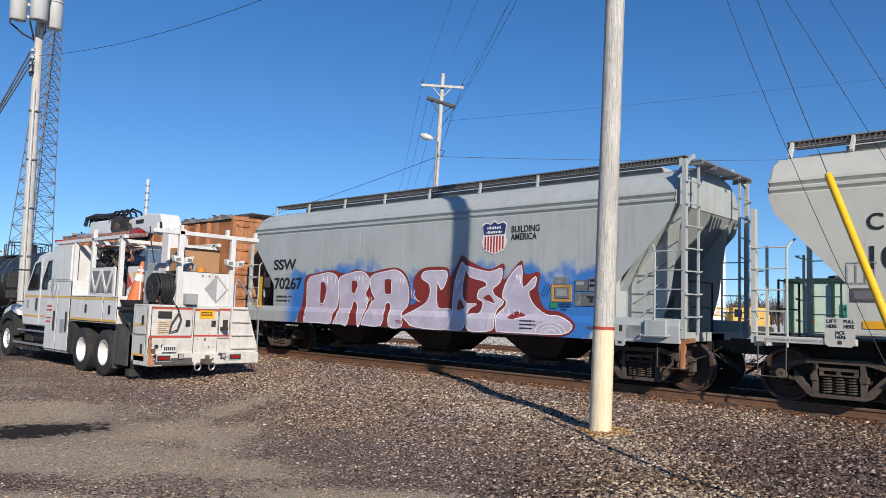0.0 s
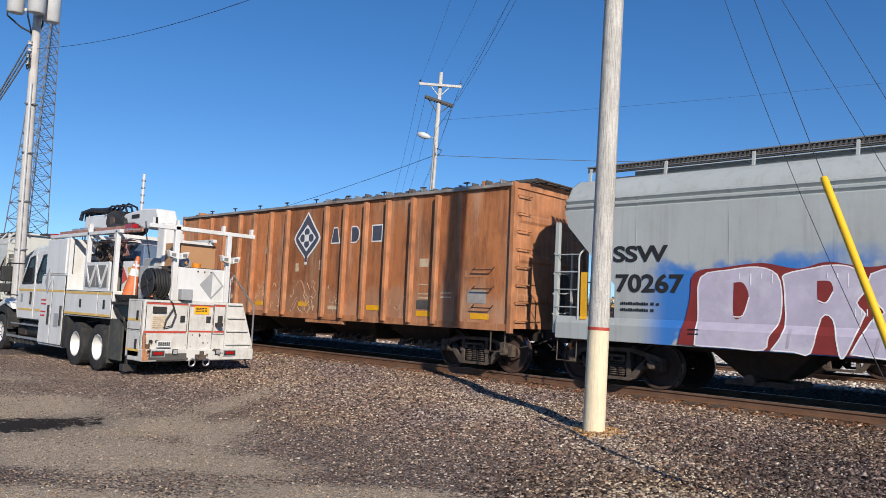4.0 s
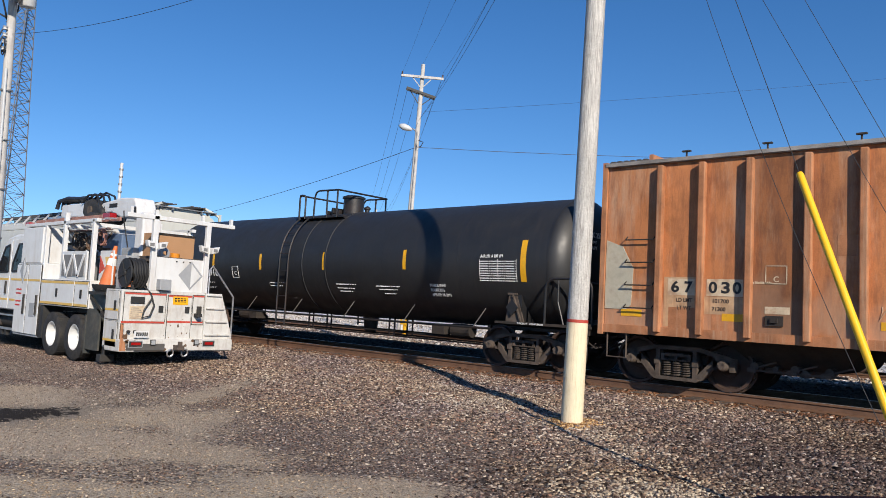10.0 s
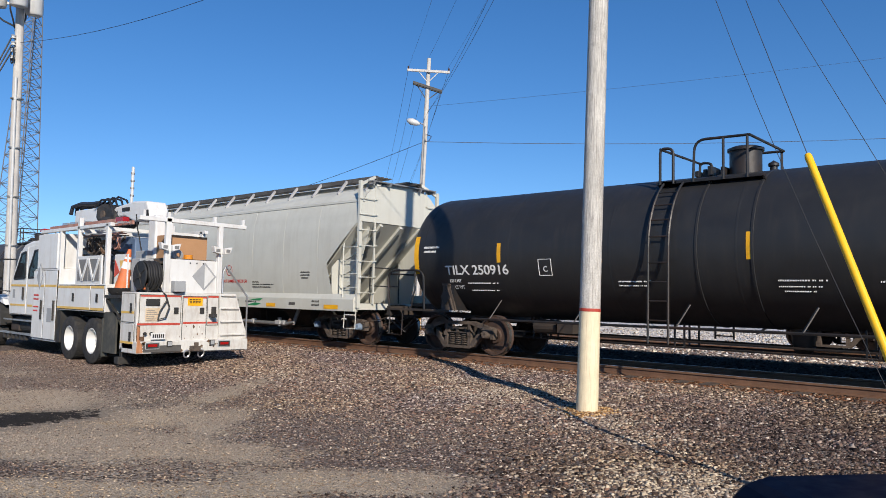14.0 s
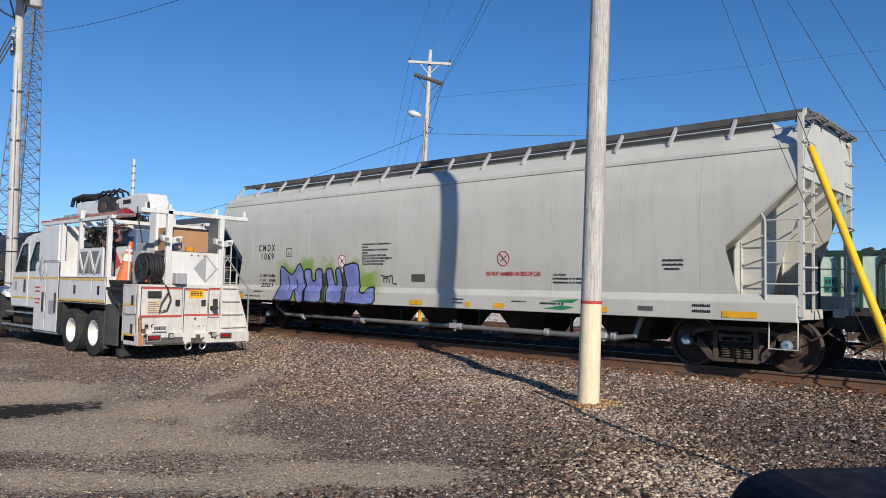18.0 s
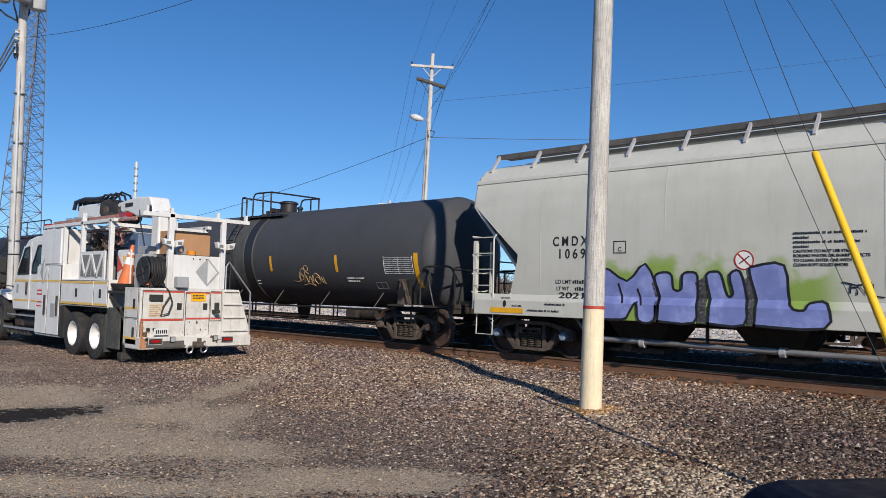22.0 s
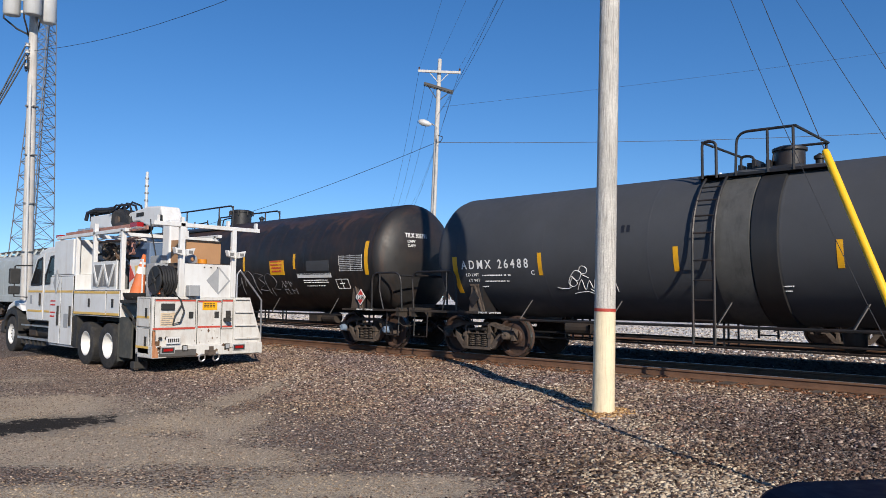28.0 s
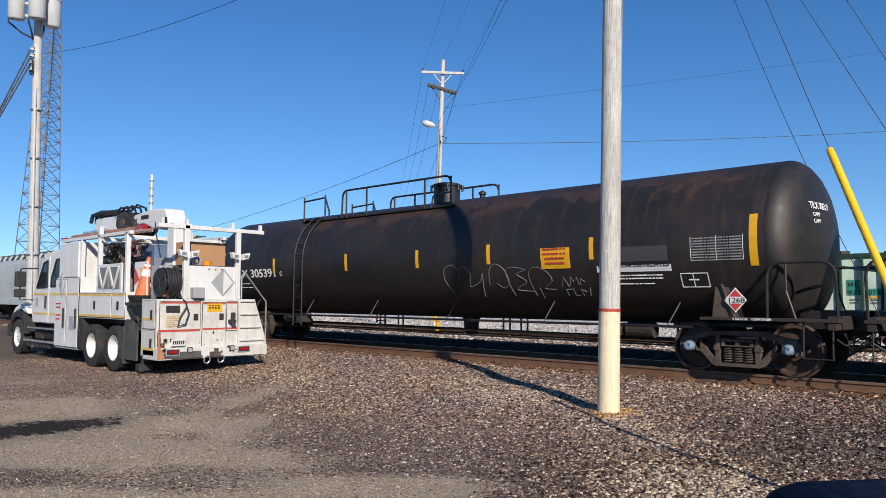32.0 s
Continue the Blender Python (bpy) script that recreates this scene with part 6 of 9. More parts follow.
def long_hopper_paint(car):
    before = set(car.children)
    y = -1.582
    lettering("C M D X", .27, "black_mark", car, -7.08, y, 2.38, width=.84, label="black stencilled letters", weight=.02)
    lettering("1 0 6 9", .27, "black_mark", car, -6.96, y, 2.12, width=.62, label="black stencilled number", weight=.02)
    for a, b, c, d in ((-5.66, -5.39, 2.2, 2.215), (-5.66, -5.39, 2.425, 2.44), (-5.66, -5.645, 2.2, 2.44), (-5.405, -5.39, 2.2, 2.44)):
        part("plate_frame", Geo().box(a, b, y - .004, y, c, d), "black_mark", car)
    lettering("C", .11, "black_mark", car, -5.57, y, 2.24)
    bars([(-2.34, -1.25, 2.45, .05), (-2.34, -2.1, 2.375, .05), (-2.34, -1.35, 2.3, .05), (-2.34, -2.1, 2.225, .05)], "black_mark", car, y)
    for k, (line, wide) in enumerate((("CAUTION: DO NOT USE STEAM,", .93), ("BOILING WATER OR SHARP OBJECTS", 1.13), ("TO CLEAN. ENTER CAR WITH", .87), ("CLEAN SOFT SOLED SHOES", .82))):
        lettering(line, .068, "black_mark", car, -2.34, y, 2.15 - .075 * k, width=wide, weight=.03)
    part("warning_disc", Geo().plate([(-3.14 + .15 * math.cos(a), 2.04 + .15 * math.sin(a)) for a in np.linspace(0, 6.283, 25)[:-1]], y + .001, y + .003), "white_mark", car, "white disc of the warning ring")
    for cx in (-3.14, 2.34):
        part("warning_ring", Geo().tube([(cx + .16 * math.cos(a), y, 2.04 + .16 * math.sin(a)) for a in np.linspace(0, 6.283, 25)[:-1]], .012, 4, True), "red_mark", car, "red warning ring")
        polyline(car, "red_mark", [(cx - .1, 2.14), (cx + .1, 1.94)], .025, y, "ring_bar")
        polyline(car, "black_mark", [(cx - .08, 1.98), (cx + .08, 2.1)], .02, y, "hammer_mark")
    lettering("DO NOT HAMMER ON SIDE OF CAR", .13, "red_mark", car, 1.84, y, 1.66, width=1.49, label="red stencilled warning", weight=.03)
    lettering("CAUTION:", .07, "black_mark", car, 3.63, y, 1.66)
    bars([(3.63, 4.75, 1.59, .045), (3.63, 4.6, 1.51, .045), (6.06, 6.5, 1.94, .05), (6.06, 6.5, 1.86, .05), (6.1, 6.4, 1.78, .05), (-6.6, -6.2, 1.6, .09), (-6.55, -6.2, 1.46, .09), (-7.25, -6.75, 1.14, .05), (-7.7, -6.9, 1.0, .05)], "black_mark", car, y)
    lettering("LD LMT", .11, "black_mark", car, -7.02, y, 1.6, width=.38)
    lettering("LT WT", .11, "black_mark", car, -7.0, y, 1.46, width=.3)
    lettering("LIFT HERE", .05, "black_mark", car, -8.42, y, 1.25, width=.24)
    lettering("JACK HERE", .05, "black_mark", car, -8.1, y, 1.09, width=.26)
    part("lift_hole", Geo().plate([(-8.3 + .045 * math.cos(a), 1.15 + .075 * math.sin(a)) for a in np.linspace(0, 6.283, 13)[:-1]], y - .004, y), "black_mark", car, "black oval lifting hole")
    part("data_plate", Geo().box(-.51, -.05, y - .004, y, 1.51, 1.69), "darkgrating", car, "grey data plate")
    ys = -1.584
    for x, w in ((-8.69, .89), (-.5, .42), (2.13, .28), (4.48, .46), (7.2, .6), (1.3, .15)):
        part("reflector", Geo().box(x, x + w, ys - .004, ys, .95, 1.06), "yellow", car, "yellow reflector plate")
    part("arrow_mark", Geo().plate([(3.45, .98), (3.95, .97), (4.2, 1.03), (3.9, 1.06)], ys - .004, ys), "green_mark", car, "green arrow emblem")
    part("arrow_mark", Geo().plate([(3.6, 1.14), (4.0, 1.18), (4.3, 1.19), (4.15, 1.12), (3.9, 1.12)], ys - .004, ys), "green_mark", car, "green arrow emblem")
    bars([(3.35, 3.95, 1.07, .05), (.9, 1.25, 1.1, .04), (.9, 1.2, 1.02, .04), (6.66, 7.0, 1.12, .06), (6.66, 7.0, 1.02, .06), (2.6, 3.0, 1.1, .03)], "black_mark", car, ys)
    part("data_plate", Geo().box(5.6, 5.9, ys - .004, ys, 1.02, 1.1), "darkgrating", car)
    # sprayed letters: black outline under violet faces
    y = -1.594
    faces = [
        [(-6.2, .92), (-5.95, 1.28), (-5.88, 1.92), (-5.37, 1.66), (-4.98, 1.99), (-4.72, 1.37), (-4.8, .92), (-5.1, .92), (-5.15, 1.27), (-5.3, 1.05), (-5.45, .92)],
        [(-4.72, .92), (-4.7, 1.37), (-4.8, 1.74), (-4.6, 1.83), (-4.46, 1.77), (-4.43, 1.52), (-4.28, 1.52), (-4.25, 1.78), (-4.1, 1.83), (-3.97, 1.76), (-3.98, 1.33), (-4.02, .92)],
        [(-3.76, .92), (-3.74, 1.33), (-3.81, 1.76), (-3.66, 1.84), (-3.54, 1.78), (-3.44, 1.42), (-3.34, 1.46), (-3.39, 1.78), (-3.21, 1.84), (-3.11, 1.41), (-3.13, .92)],
        [(-2.96, .92), (-2.94, 1.35), (-3.05, 1.83), (-2.96, 1.93), (-2.48, 1.94), (-2.4, 1.29), (-2.17, 1.2), (-2.09, 1.32), (-1.83, 1.32), (-1.86, .92)]]
    for f in faces:
        spray_shape(car, "violet", f, y - .003, "sprayed_letter", "violet-blue sprayed letter", 3)
        polyline(car, "ink", curve_points(f + [f[0]], 3), .045, y - .007, "letter_outline", "black sprayed outline")
    for x0, x1, z1 in ((-4.84, -4.72, 1.72), (-4.0, -3.8, 1.74), (-3.12, -2.98, 1.8)):
        part("ink_shade", Geo().plate([(x0 + .05, .92), (x1, .92), (x1, 1.33), (x1 - .04, z1), (x0 - .02, z1 - .1), (x0 + .05, 1.33)], y - .006, y - .002), "ink_grain", car)
    for z0, z1, x in ((1.25, 1.6, -5.45), (1.22, 1.5, -5.05)):
        polyline(car, "ink", [(x, z0), (x - .1, z1)], .04, y - .007, "ink_stroke")
    for pts in ([(-1.6, 1.67), (-1.4, 1.62), (-1.2, 1.66)], [(-1.48, 1.64), (-1.5, 1.5)], [(-1.5, 1.58), (-1.4, 1.59)], [(-1.4, 1.48), (-1.38, 1.64), (-1.28, 1.48), (-1.26, 1.65)], [(-1.18, 1.63), (-1.17, 1.46), (-1.03, 1.44)]):
        polyline(car, "ink", pts, .02, y, "ink_stroke")
    lettering("2021", .17, "ink", car, -6.95, -1.585, 1.3, width=.6)
    conform(car, before, sill_surface, [1.05, 1.22, 1.29, 1.36] + [1.45 + .12 * k for k in range(10)], .37)
    part("discharge_pipe", Geo().tube([(-6.6, -.9, 1.0), (-6.2, -1.15, .7), (-5.7, -1.2, .5), (5.3, -1.2, .44), (5.7, -1.2, .5), (5.8, -1.1, .9)], .058, 10), "grating", car, "long grey discharge pipe under the sill", smooth=True)
    for x in (-3.6, -.9, 1.7, 2.75, 4.2):
        part("pipe_post", Geo().box(x - .028, x + .028, -1.14, -1.1, .4, 1.0), "under", car)
    for x in (-4.9, -2.3, 1.15, 3.6, 5.2):
        part("pipe_flange", Geo().cyl((x, -1.2, .47), (x + .05, -1.2, .47), .088, n=12).cyl((x + .06, -1.2, .47), (x + .1, -1.2, .47), .088, n=12), "bracket_steel", car, "bolted pipe flange")
    for x in (1.02, 5.0):
        part("pipe_valve", Geo().cyl((x, -1.2, .36), (x, -1.2, .62), .05, n=10).cyl((x - .06, -1.26, .6), (x + .06, -1.26, .6), .015, n=6).box(x - .12, x + .1, -1.3, -1.1, .42, .54), "bracket_steel", car, "pale valve on the discharge pipe", bevel=.01)


long_hopper_paint(long_hopper)


def tank_marks(car, r, zc, strips, ends, texts, table, white=True):
    for x, z0, z1 in strips:
        on_barrel(None, car, "yellow", r, zc, math.asin((z0 - zc) / r), math.asin((z1 - zc) / r), x - .05, x + .05, label="yellow reflector strip")
    for x, z0, z1 in ends:
        on_barrel(None, car, "yellow", r, zc, math.asin((z0 - zc) / r), math.asin((z1 - zc) / r), x - .07, x + .07, label="long yellow reflector strip")
    for text, x, z, size, w in texts:
        lettering(text, size, "white_mark", car, x, 0, z, width=w, barrel=(r, zc), label="white stencilled marking")
    if table:
        x0, x1, z0, z1 = table
        rows = [(x0, x1, z0 + (z1 - z0) * k / 9, .028) for k in range(9)]
        bars(rows, "white_mark" if white else "soft_grey_mark", car, 0, "stencil_table", "white stencilled table", (r, zc))
        for xx in (x0 - .02, (x0 + x1) / 2, x1 + .02):
            barrel_line(car, "white_mark", [(xx, z0 + (z1 - z0) * k / 6) for k in range(7)], r, zc, .01, "table_line")


tank_marks(tank_black, 1.49, 2.36, [(-5.2, 2.13, 2.56), (-2.65, 2.09, 2.56), (.28, 2.1, 2.58), (3.35, 2.14, 2.62)], [(-7.75, 1.89, 2.8), (6.9, 1.9, 2.8)],
           [("TILX 250916", -6.82, 1.87, .3, 1.86), ("LD LMT", -6.75, 1.69, .11, .36), ("LT WT", -6.65, 1.54, .11, .3), ("C", -4.03, 1.92, .16, 0)], (5.73, 6.7, 1.9, 2.38))
bars([(-6.2, -5.3, 1.66, .08), (-6.15, -5.35, 1.5, .08), (-2.3, -1.6, 1.7, .06), (-2.3, -1.7, 1.62, .05), (.72, 1.5, 1.72, .06), (.72, 1.4, 1.62, .05), (.8, 1.3, 1.54, .05), (2.25, 3.1, 1.7, .06), (2.35, 3.0, 1.62, .06), (2.5, 2.9, 1.52, .06), (-7.5, -7.0, 2.5, .06), (-7.5, -7.1, 2.4, .06)], "white_mark", tank_black, 0, barrel=(1.49, 2.36))
for k, line in enumerate(("INTERIOR LINING", "PLASITE 9573", "APPLIED 04-2019")):
    lettering(line, .095, "white_mark", tank_black, 4.14, 0, 1.74 - .11 * k, width=(.5, .42, .6)[k], barrel=(1.49, 2.36), label="small white stencilled note")
lettering("AAR 211 A 100 W1", .1, "white_mark", tank_black, 5.73, 0, 2.42, width=.62, barrel=(1.49, 2.36))
for car, tc in ((tank_black, 6.72), (tank_slate, 6.73), (tank_worn, 8.35)):
    for s_ in (-1, 1):
        lettering("2 INCH HF", .055, "white_mark", car, s_ * tc + .1, -1.504, .992, width=.26)
        lettering("COMP SHOES", .055, "white_mark", car, s_ * tc + .42, -1.504, .992, width=.34)
        if car != tank_worn:
            part("placard_holder", Geo().plate([(s_ * tc - .16, 1.16), (s_ * tc, 1.34), (s_ * tc - .16, 1.52), (s_ * tc - .32, 1.34)], -1.36, -1.345), "blackrail", car, "black diamond placard holder")
for a in (-4.14, -3.82):
    barrel_line(tank_black, "white_mark", [(a, 1.84 + .34 * k / 3) for k in range(4)], 1.49, 2.36, .016, "plate_frame")
for z in (1.84, 2.18):
    barrel_line(tank_black, "white_mark", [(-4.14, z), (-3.82, z)], 1.49, 2.36, .016, "plate_frame")
tank_marks(tank_slate, 1.48, 2.37, [(-4.94, 1.85, 2.33), (-1.83, 1.88, 2.34), (.97, 1.88, 2.34), (4.06, 1.86, 2.32)], [(-7.4, 1.47, 2.31), (7.15, 1.47, 2.32)],
           [("A D M X   2 6 4 8 8", -7.2, 2.02, .28, 1.95), ("LD LMT", -7.1, 1.85, .1, .4), ("LT WT", -7.05, 1.72, .1, .35), ("C", -5.2, 1.86, .14, 0)], (6.0, 7.0, 1.8, 2.25), white=False)
bars([(-6.6, -5.75, 1.85, .07), (-6.55, -5.85, 1.72, .07), (-7.0, -6.5, 1.6, .06), (-.22, .2, 1.58, .05), (-.22, .15, 1.5, .05)], "white_mark", tank_slate, 0, barrel=(1.48, 2.37))
tank_marks(tank_worn, 1.54, 2.40, [(-5.78, 2.1, 2.55), (-2.27, 2.09, 2.56), (.54, 2.1, 2.55), (2.87, 2.13, 2.58), (5.6, 2.15, 2.6)], [(8.85, 1.94, 2.84), (-8.8, 1.94, 2.84)],
           [("TILX 305391", -8.3, 1.99, .36, 2.55), ("C", -5.5, 2.02, .18, 0)], (7.73, 8.65, 2.05, 2.5), white=False)
on_barrel(None, tank_worn, "yellow", 1.54, 2.40, -.27, .015, 4.34, 5.07, "notice_board", "yellow notice board with dark print", .012)
bars([(4.4, 5.0, 2.38, .05), (4.4, 5.0, 2.28, .05), (4.45, 4.95, 2.18, .06), (4.45, 4.95, 2.08, .06)], "red_mark", tank_worn, 0, barrel=(1.556, 2.40))
on_barrel(None, tank_worn, "white_mark", 1.54, 2.40, -.34, -.255, 5.7, 7.3, "sign_strip", "white strip sign with black letters", .01)
lettering("PETROLEUM DISTILLATES", .125, "black_mark", tank_worn, 5.74, 0, 1.975, width=1.52, barrel=(1.551, 2.40), label="black sign lettering")
on_barrel(None, tank_worn, "slate", 1.54, 2.40, -.21, -.02, 6.2, 7.25, "painted_patch", "grey painted-over patch", .008)
bars([(5.95, 7.1, 1.8, .04), (5.95, 7.1, 1.74, .04), (6.05, 6.9, 1.64, .05), (-8.2, -7.3, 1.78, .06), (-8.2, -7.2, 1.66, .06), (7.6, 7.8, 1.7, .04)], "white_mark", tank_worn, 0, barrel=(1.54, 2.40))
for a, b in (((7.46, 1.58), (7.98, 1.58)), ((7.46, 1.83), (7.98, 1.83)), ((7.46, 1.58), (7.46, 1.83)), ((7.98, 1.58), (7.98, 1.83)), ((7.7, 1.58), (7.7, 1.83))):
    barrel_line(tank_worn, "white_mark", [a, b], 1.54, 2.40, .02, "plate_frame")
M["hazard"] = material("red_placard", (0.5, 0.05, 0.04), .5)
for xq in (8.45, -8.3):
    part("placard", Geo().plate([(xq, 1.12), (xq + .2, 1.34), (xq, 1.56), (xq - .2, 1.34)], -1.36, -1.345), "white_mark", tank_worn, "red and white diamond placard")
    part("placard_field", Geo().plate([(xq, 1.15), (xq + .17, 1.34), (xq, 1.53), (xq - .17, 1.34)], -1.365, -1.36), "hazard", tank_worn)
    part("placard_strip", Geo().box(xq - .16, xq + .16, -1.37, -1.365, 1.28, 1.40), "white_mark", tank_worn)
lettering("1268", .13, "black_mark", tank_worn, 8.31, -1.372, 1.295, width=.28, label="black placard number")


TAG = [[(.0, .0), (.12, .2), (.22, .1), (.1, .02), (.02, .12), (.2, .34), (.36, .3), (.24, .14), (.12, .24)], [(.18, -.04), (.34, .16), (.38, -.04), (.52, .14), (.58, -.02), (.66, .16)], [(.3, .32), (.38, .44), (.5, .4), (.48, .3), (.36, .28), (.52, .2)],
       [(.62, -.02), (.76, .2), (.92, .18), (.96, .0), (.8, -.08), (.72, .04), (.86, .12), (.94, .04)], [(.08, -.12), (.4, -.08), (.62, -.13), (.5, -.02)], [(1.04, .12), (1.05, -.06)], [(1.12, .1), (1.13, -.08)], [(-.3, .0), (-.05, -.02), (.06, .02)]]
for x_tag, z_tag, mat_tag in ((-4.3, 1.58, "white_mark"), (2.25, 1.6, "tan_spray")):
    for pts in TAG:
        barrel_line(tank_slate, mat_tag, curve_points([(x_tag + a, z_tag + b) for a, b in pts], 5), 1.48, 2.37, .018, "sprayed_scrawl")
for a, b in (((5.5, 1.42), (5.9, 1.42)), ((5.5, 1.58), (5.9, 1.58)), ((5.5, 1.42), (5.5, 1.58)), ((5.9, 1.42), (5.9, 1.58)), ((5.7, 1.42), (5.7, 1.58))):
    barrel_line(tank_slate, "pale_line", [a, b], 1.48, 2.37, .014, "plate_frame")
bars([(4.4, 5.1, 1.68, .04), (4.4, 4.9, 1.6, .04)], "white_mark", tank_slate, 0, barrel=(1.48, 2.37))
for pts in ([(1.57, 1.49), (1.42, 1.75), (1.45, 2.04), (1.67, 2.14), (1.87, 2.03), (1.92, 1.81)], [(1.87, 2.03), (2.11, 2.09), (2.26, 1.88), (2.17, 1.63), (2.5, 1.73), (2.64, 1.91), (2.5, 1.39)],
            [(2.78, 1.66), (2.87, 2.01), (3.05, 2.13), (3.28, 2.0), (3.37, 1.72), (3.19, 1.59), (3.01, 1.69)], [(3.41, 1.42), (3.35, 2.0), (3.88, 1.98), (3.63, 1.89), (3.86, 1.72), (3.54, 1.56), (3.97, 1.51)]):
    barrel_line(tank_worn, "faint_chalk", curve_points(pts, 6), 1.54, 2.40, .024, "sprayed_scrawl")
for pts in ([(4.01, 1.42), (3.95, 1.88), (4.13, 2.03), (4.42, 1.94), (4.54, 1.74), (4.3, 1.58), (4.58, 1.55)], [(4.17, 1.36), (4.16, 1.59)], [(4.75, 1.61), (4.85, 1.8), (4.93, 1.61)], [(4.97, 1.64), (5.01, 1.8), (5.08, 1.71), (5.16, 1.8), (5.2, 1.64)],
            [(5.23, 1.64), (5.25, 1.77), (5.35, 1.7)], [(4.85, 1.42), (4.83, 1.55), (4.97, 1.55)], [(5.01, 1.57), (5.02, 1.42), (5.12, 1.42)], [(5.22, 1.42), (5.2, 1.55), (5.31, 1.5), (5.42, 1.58), (5.38, 1.42)]):
    barrel_line(tank_worn, "faint_chalk", curve_points(pts, 3) if len(pts) > 6 else pts, 1.54, 2.40, .02, "sprayed_scrawl")
for xq in (-2.98, -2.86):
    on_barrel(None, tank_slate, "ink", 1.48, 2.37, .2, .3, xq, xq + .07, "dark_smudge", "", .004)
for car, r, zc, half, text in ((tank_black, 1.49, 2.36, 7.5, "TILX 250916"), (tank_worn, 1.54, 2.40, 9.05, "TILX 305391")):
    lines = [lettering(text, .17, "white_mark", car, 0, -.75, zc + .56, face="+x", width=.72, label="white stencilled number on the tank end")]
    lines.append(lettering("CAPY", .1, "white_mark", car, 0, -.7, zc + .42, face="+x", width=.26))
    lines.append(lettering("CAPY", .1, "white_mark", car, 0, -.7, zc + .3, face="+x", width=.26))
    for ob in lines:
        for v in ob.data.vertices:
            k = 1 - (v.co.y ** 2 + (v.co.z - zc) ** 2) / r ** 2
            v.co.x += half + .62 * math.sqrt(max(0, k)) + .004


# ---- service truck ----
M["white"] = material("white_truck_paint", (0.62, 0.625, 0.62), .42, vary=.05, scale=1.5, grain=.02, streak=(0.42, 0.36, 0.29), streak_amount=.4, streak_scale=(5, 5, .8), stain=(0.35, 0.3, 0.24), stain_amount=.18, stain_scale=2.5)
M["dirty_white"] = material("scuffed_white_steel", (0.56, 0.55, 0.52), .55, vary=.12, scale=3, grain=.06, streak=(0.26, 0.18, 0.12), streak_amount=.5, streak_scale=(9, 9, 1.5), stain=(0.18, 0.12, 0.08), stain_amount=.28, stain_scale=6)
M["tyre"] = material("tyre_rubber", (0.02, 0.02, 0.021), .85, vary=.2, stain=(0.1, 0.085, 0.065), stain_amount=.4, stain_scale=5, bump=.3)
M["flap"] = material("dusty_grey_rubber", (0.05, 0.052, 0.047), .85, vary=.25, stain=(0.12, 0.1, 0.075), stain_amount=.5, stain_scale=3)
M["grime"] = material("rust_and_road_grime", (0.1, 0.055, 0.03), .9, vary=.35, scale=6, grain=.2, stain=(0.35, 0.3, 0.25), stain_amount=.6, stain_scale=9)
M["boom_black"] = material("blue_black_hose_cover", (0.02, 0.023, 0.032), .55, vary=.2)
M["rim"] = material("white_wheel_rim", (0.66, 0.66, 0.64), .45, vary=.08, stain=(0.2, 0.15, 0.1), stain_amount=.3, stain_scale=6)
M["chassis"] = material("black_chassis", (0.02, 0.02, 0.02), .7, vary=.25, stain=(0.09, 0.07, 0.05), stain_amount=.4)
M["rubber"] = material("black_rubber_hose", (0.016, 0.016, 0.017), .6, vary=.1)
M["window"] = material("tinted_glass", (0.01, 0.012, 0.016), .1, vary=.02, grain=0, bump=0, spec=.12)
M["gold"] = material("gold_stripe", (0.62, 0.4, 0.1), .45)
M["red_tape"] = material("red_stripe", (0.45, 0.06, 0.04), .5, vary=.1)
M["orange"] = material("orange_plastic", (0.62, 0.15, 0.04), .6, vary=.2, stain=(0.3, 0.2, 0.15), stain_amount=.5, stain_scale=7)
M["faded_ladder"] = material("faded_red_fibreglass", (0.34, 0.16, 0.12), .7, vary=.25, stain=(0.4, 0.32, 0.27), stain_amount=.6, stain_scale=5)
M["cardboard"] = material("brown_cardboard", (0.36, 0.2, 0.1), .8, vary=.06)
M["greybox"] = material("grey_steel_box", (0.3, 0.31, 0.32), .5, vary=.1)
M["mesh_grey"] = material("grey_mesh_panel", (0.16, 0.16, 0.16), .7, vary=.2)
M["alu"] = material("bare_aluminium", (0.55, 0.55, 0.56), .35, .8, vary=.1)
M["lens_red"] = material("red_lamp_lens", (0.3, 0.01, 0.01), .2)
M["lens_amber"] = material("amber_lamp_lens", (0.6, 0.22, 0.02), .2)
M["blue_tarp"] = material("blue_tool_case", (0.1, 0.15, 0.24), .5, vary=.1)

truck = thing("service_truck", pose(-15.2, 7.9, 0), "dirty white crew-cab rail service truck with crane", "truck")


def tp(name, geo, mat, label="", bevel=0.0, smooth=False, parent=None):
    return part(name, geo, mat, parent or truck, label, smooth, bevel)


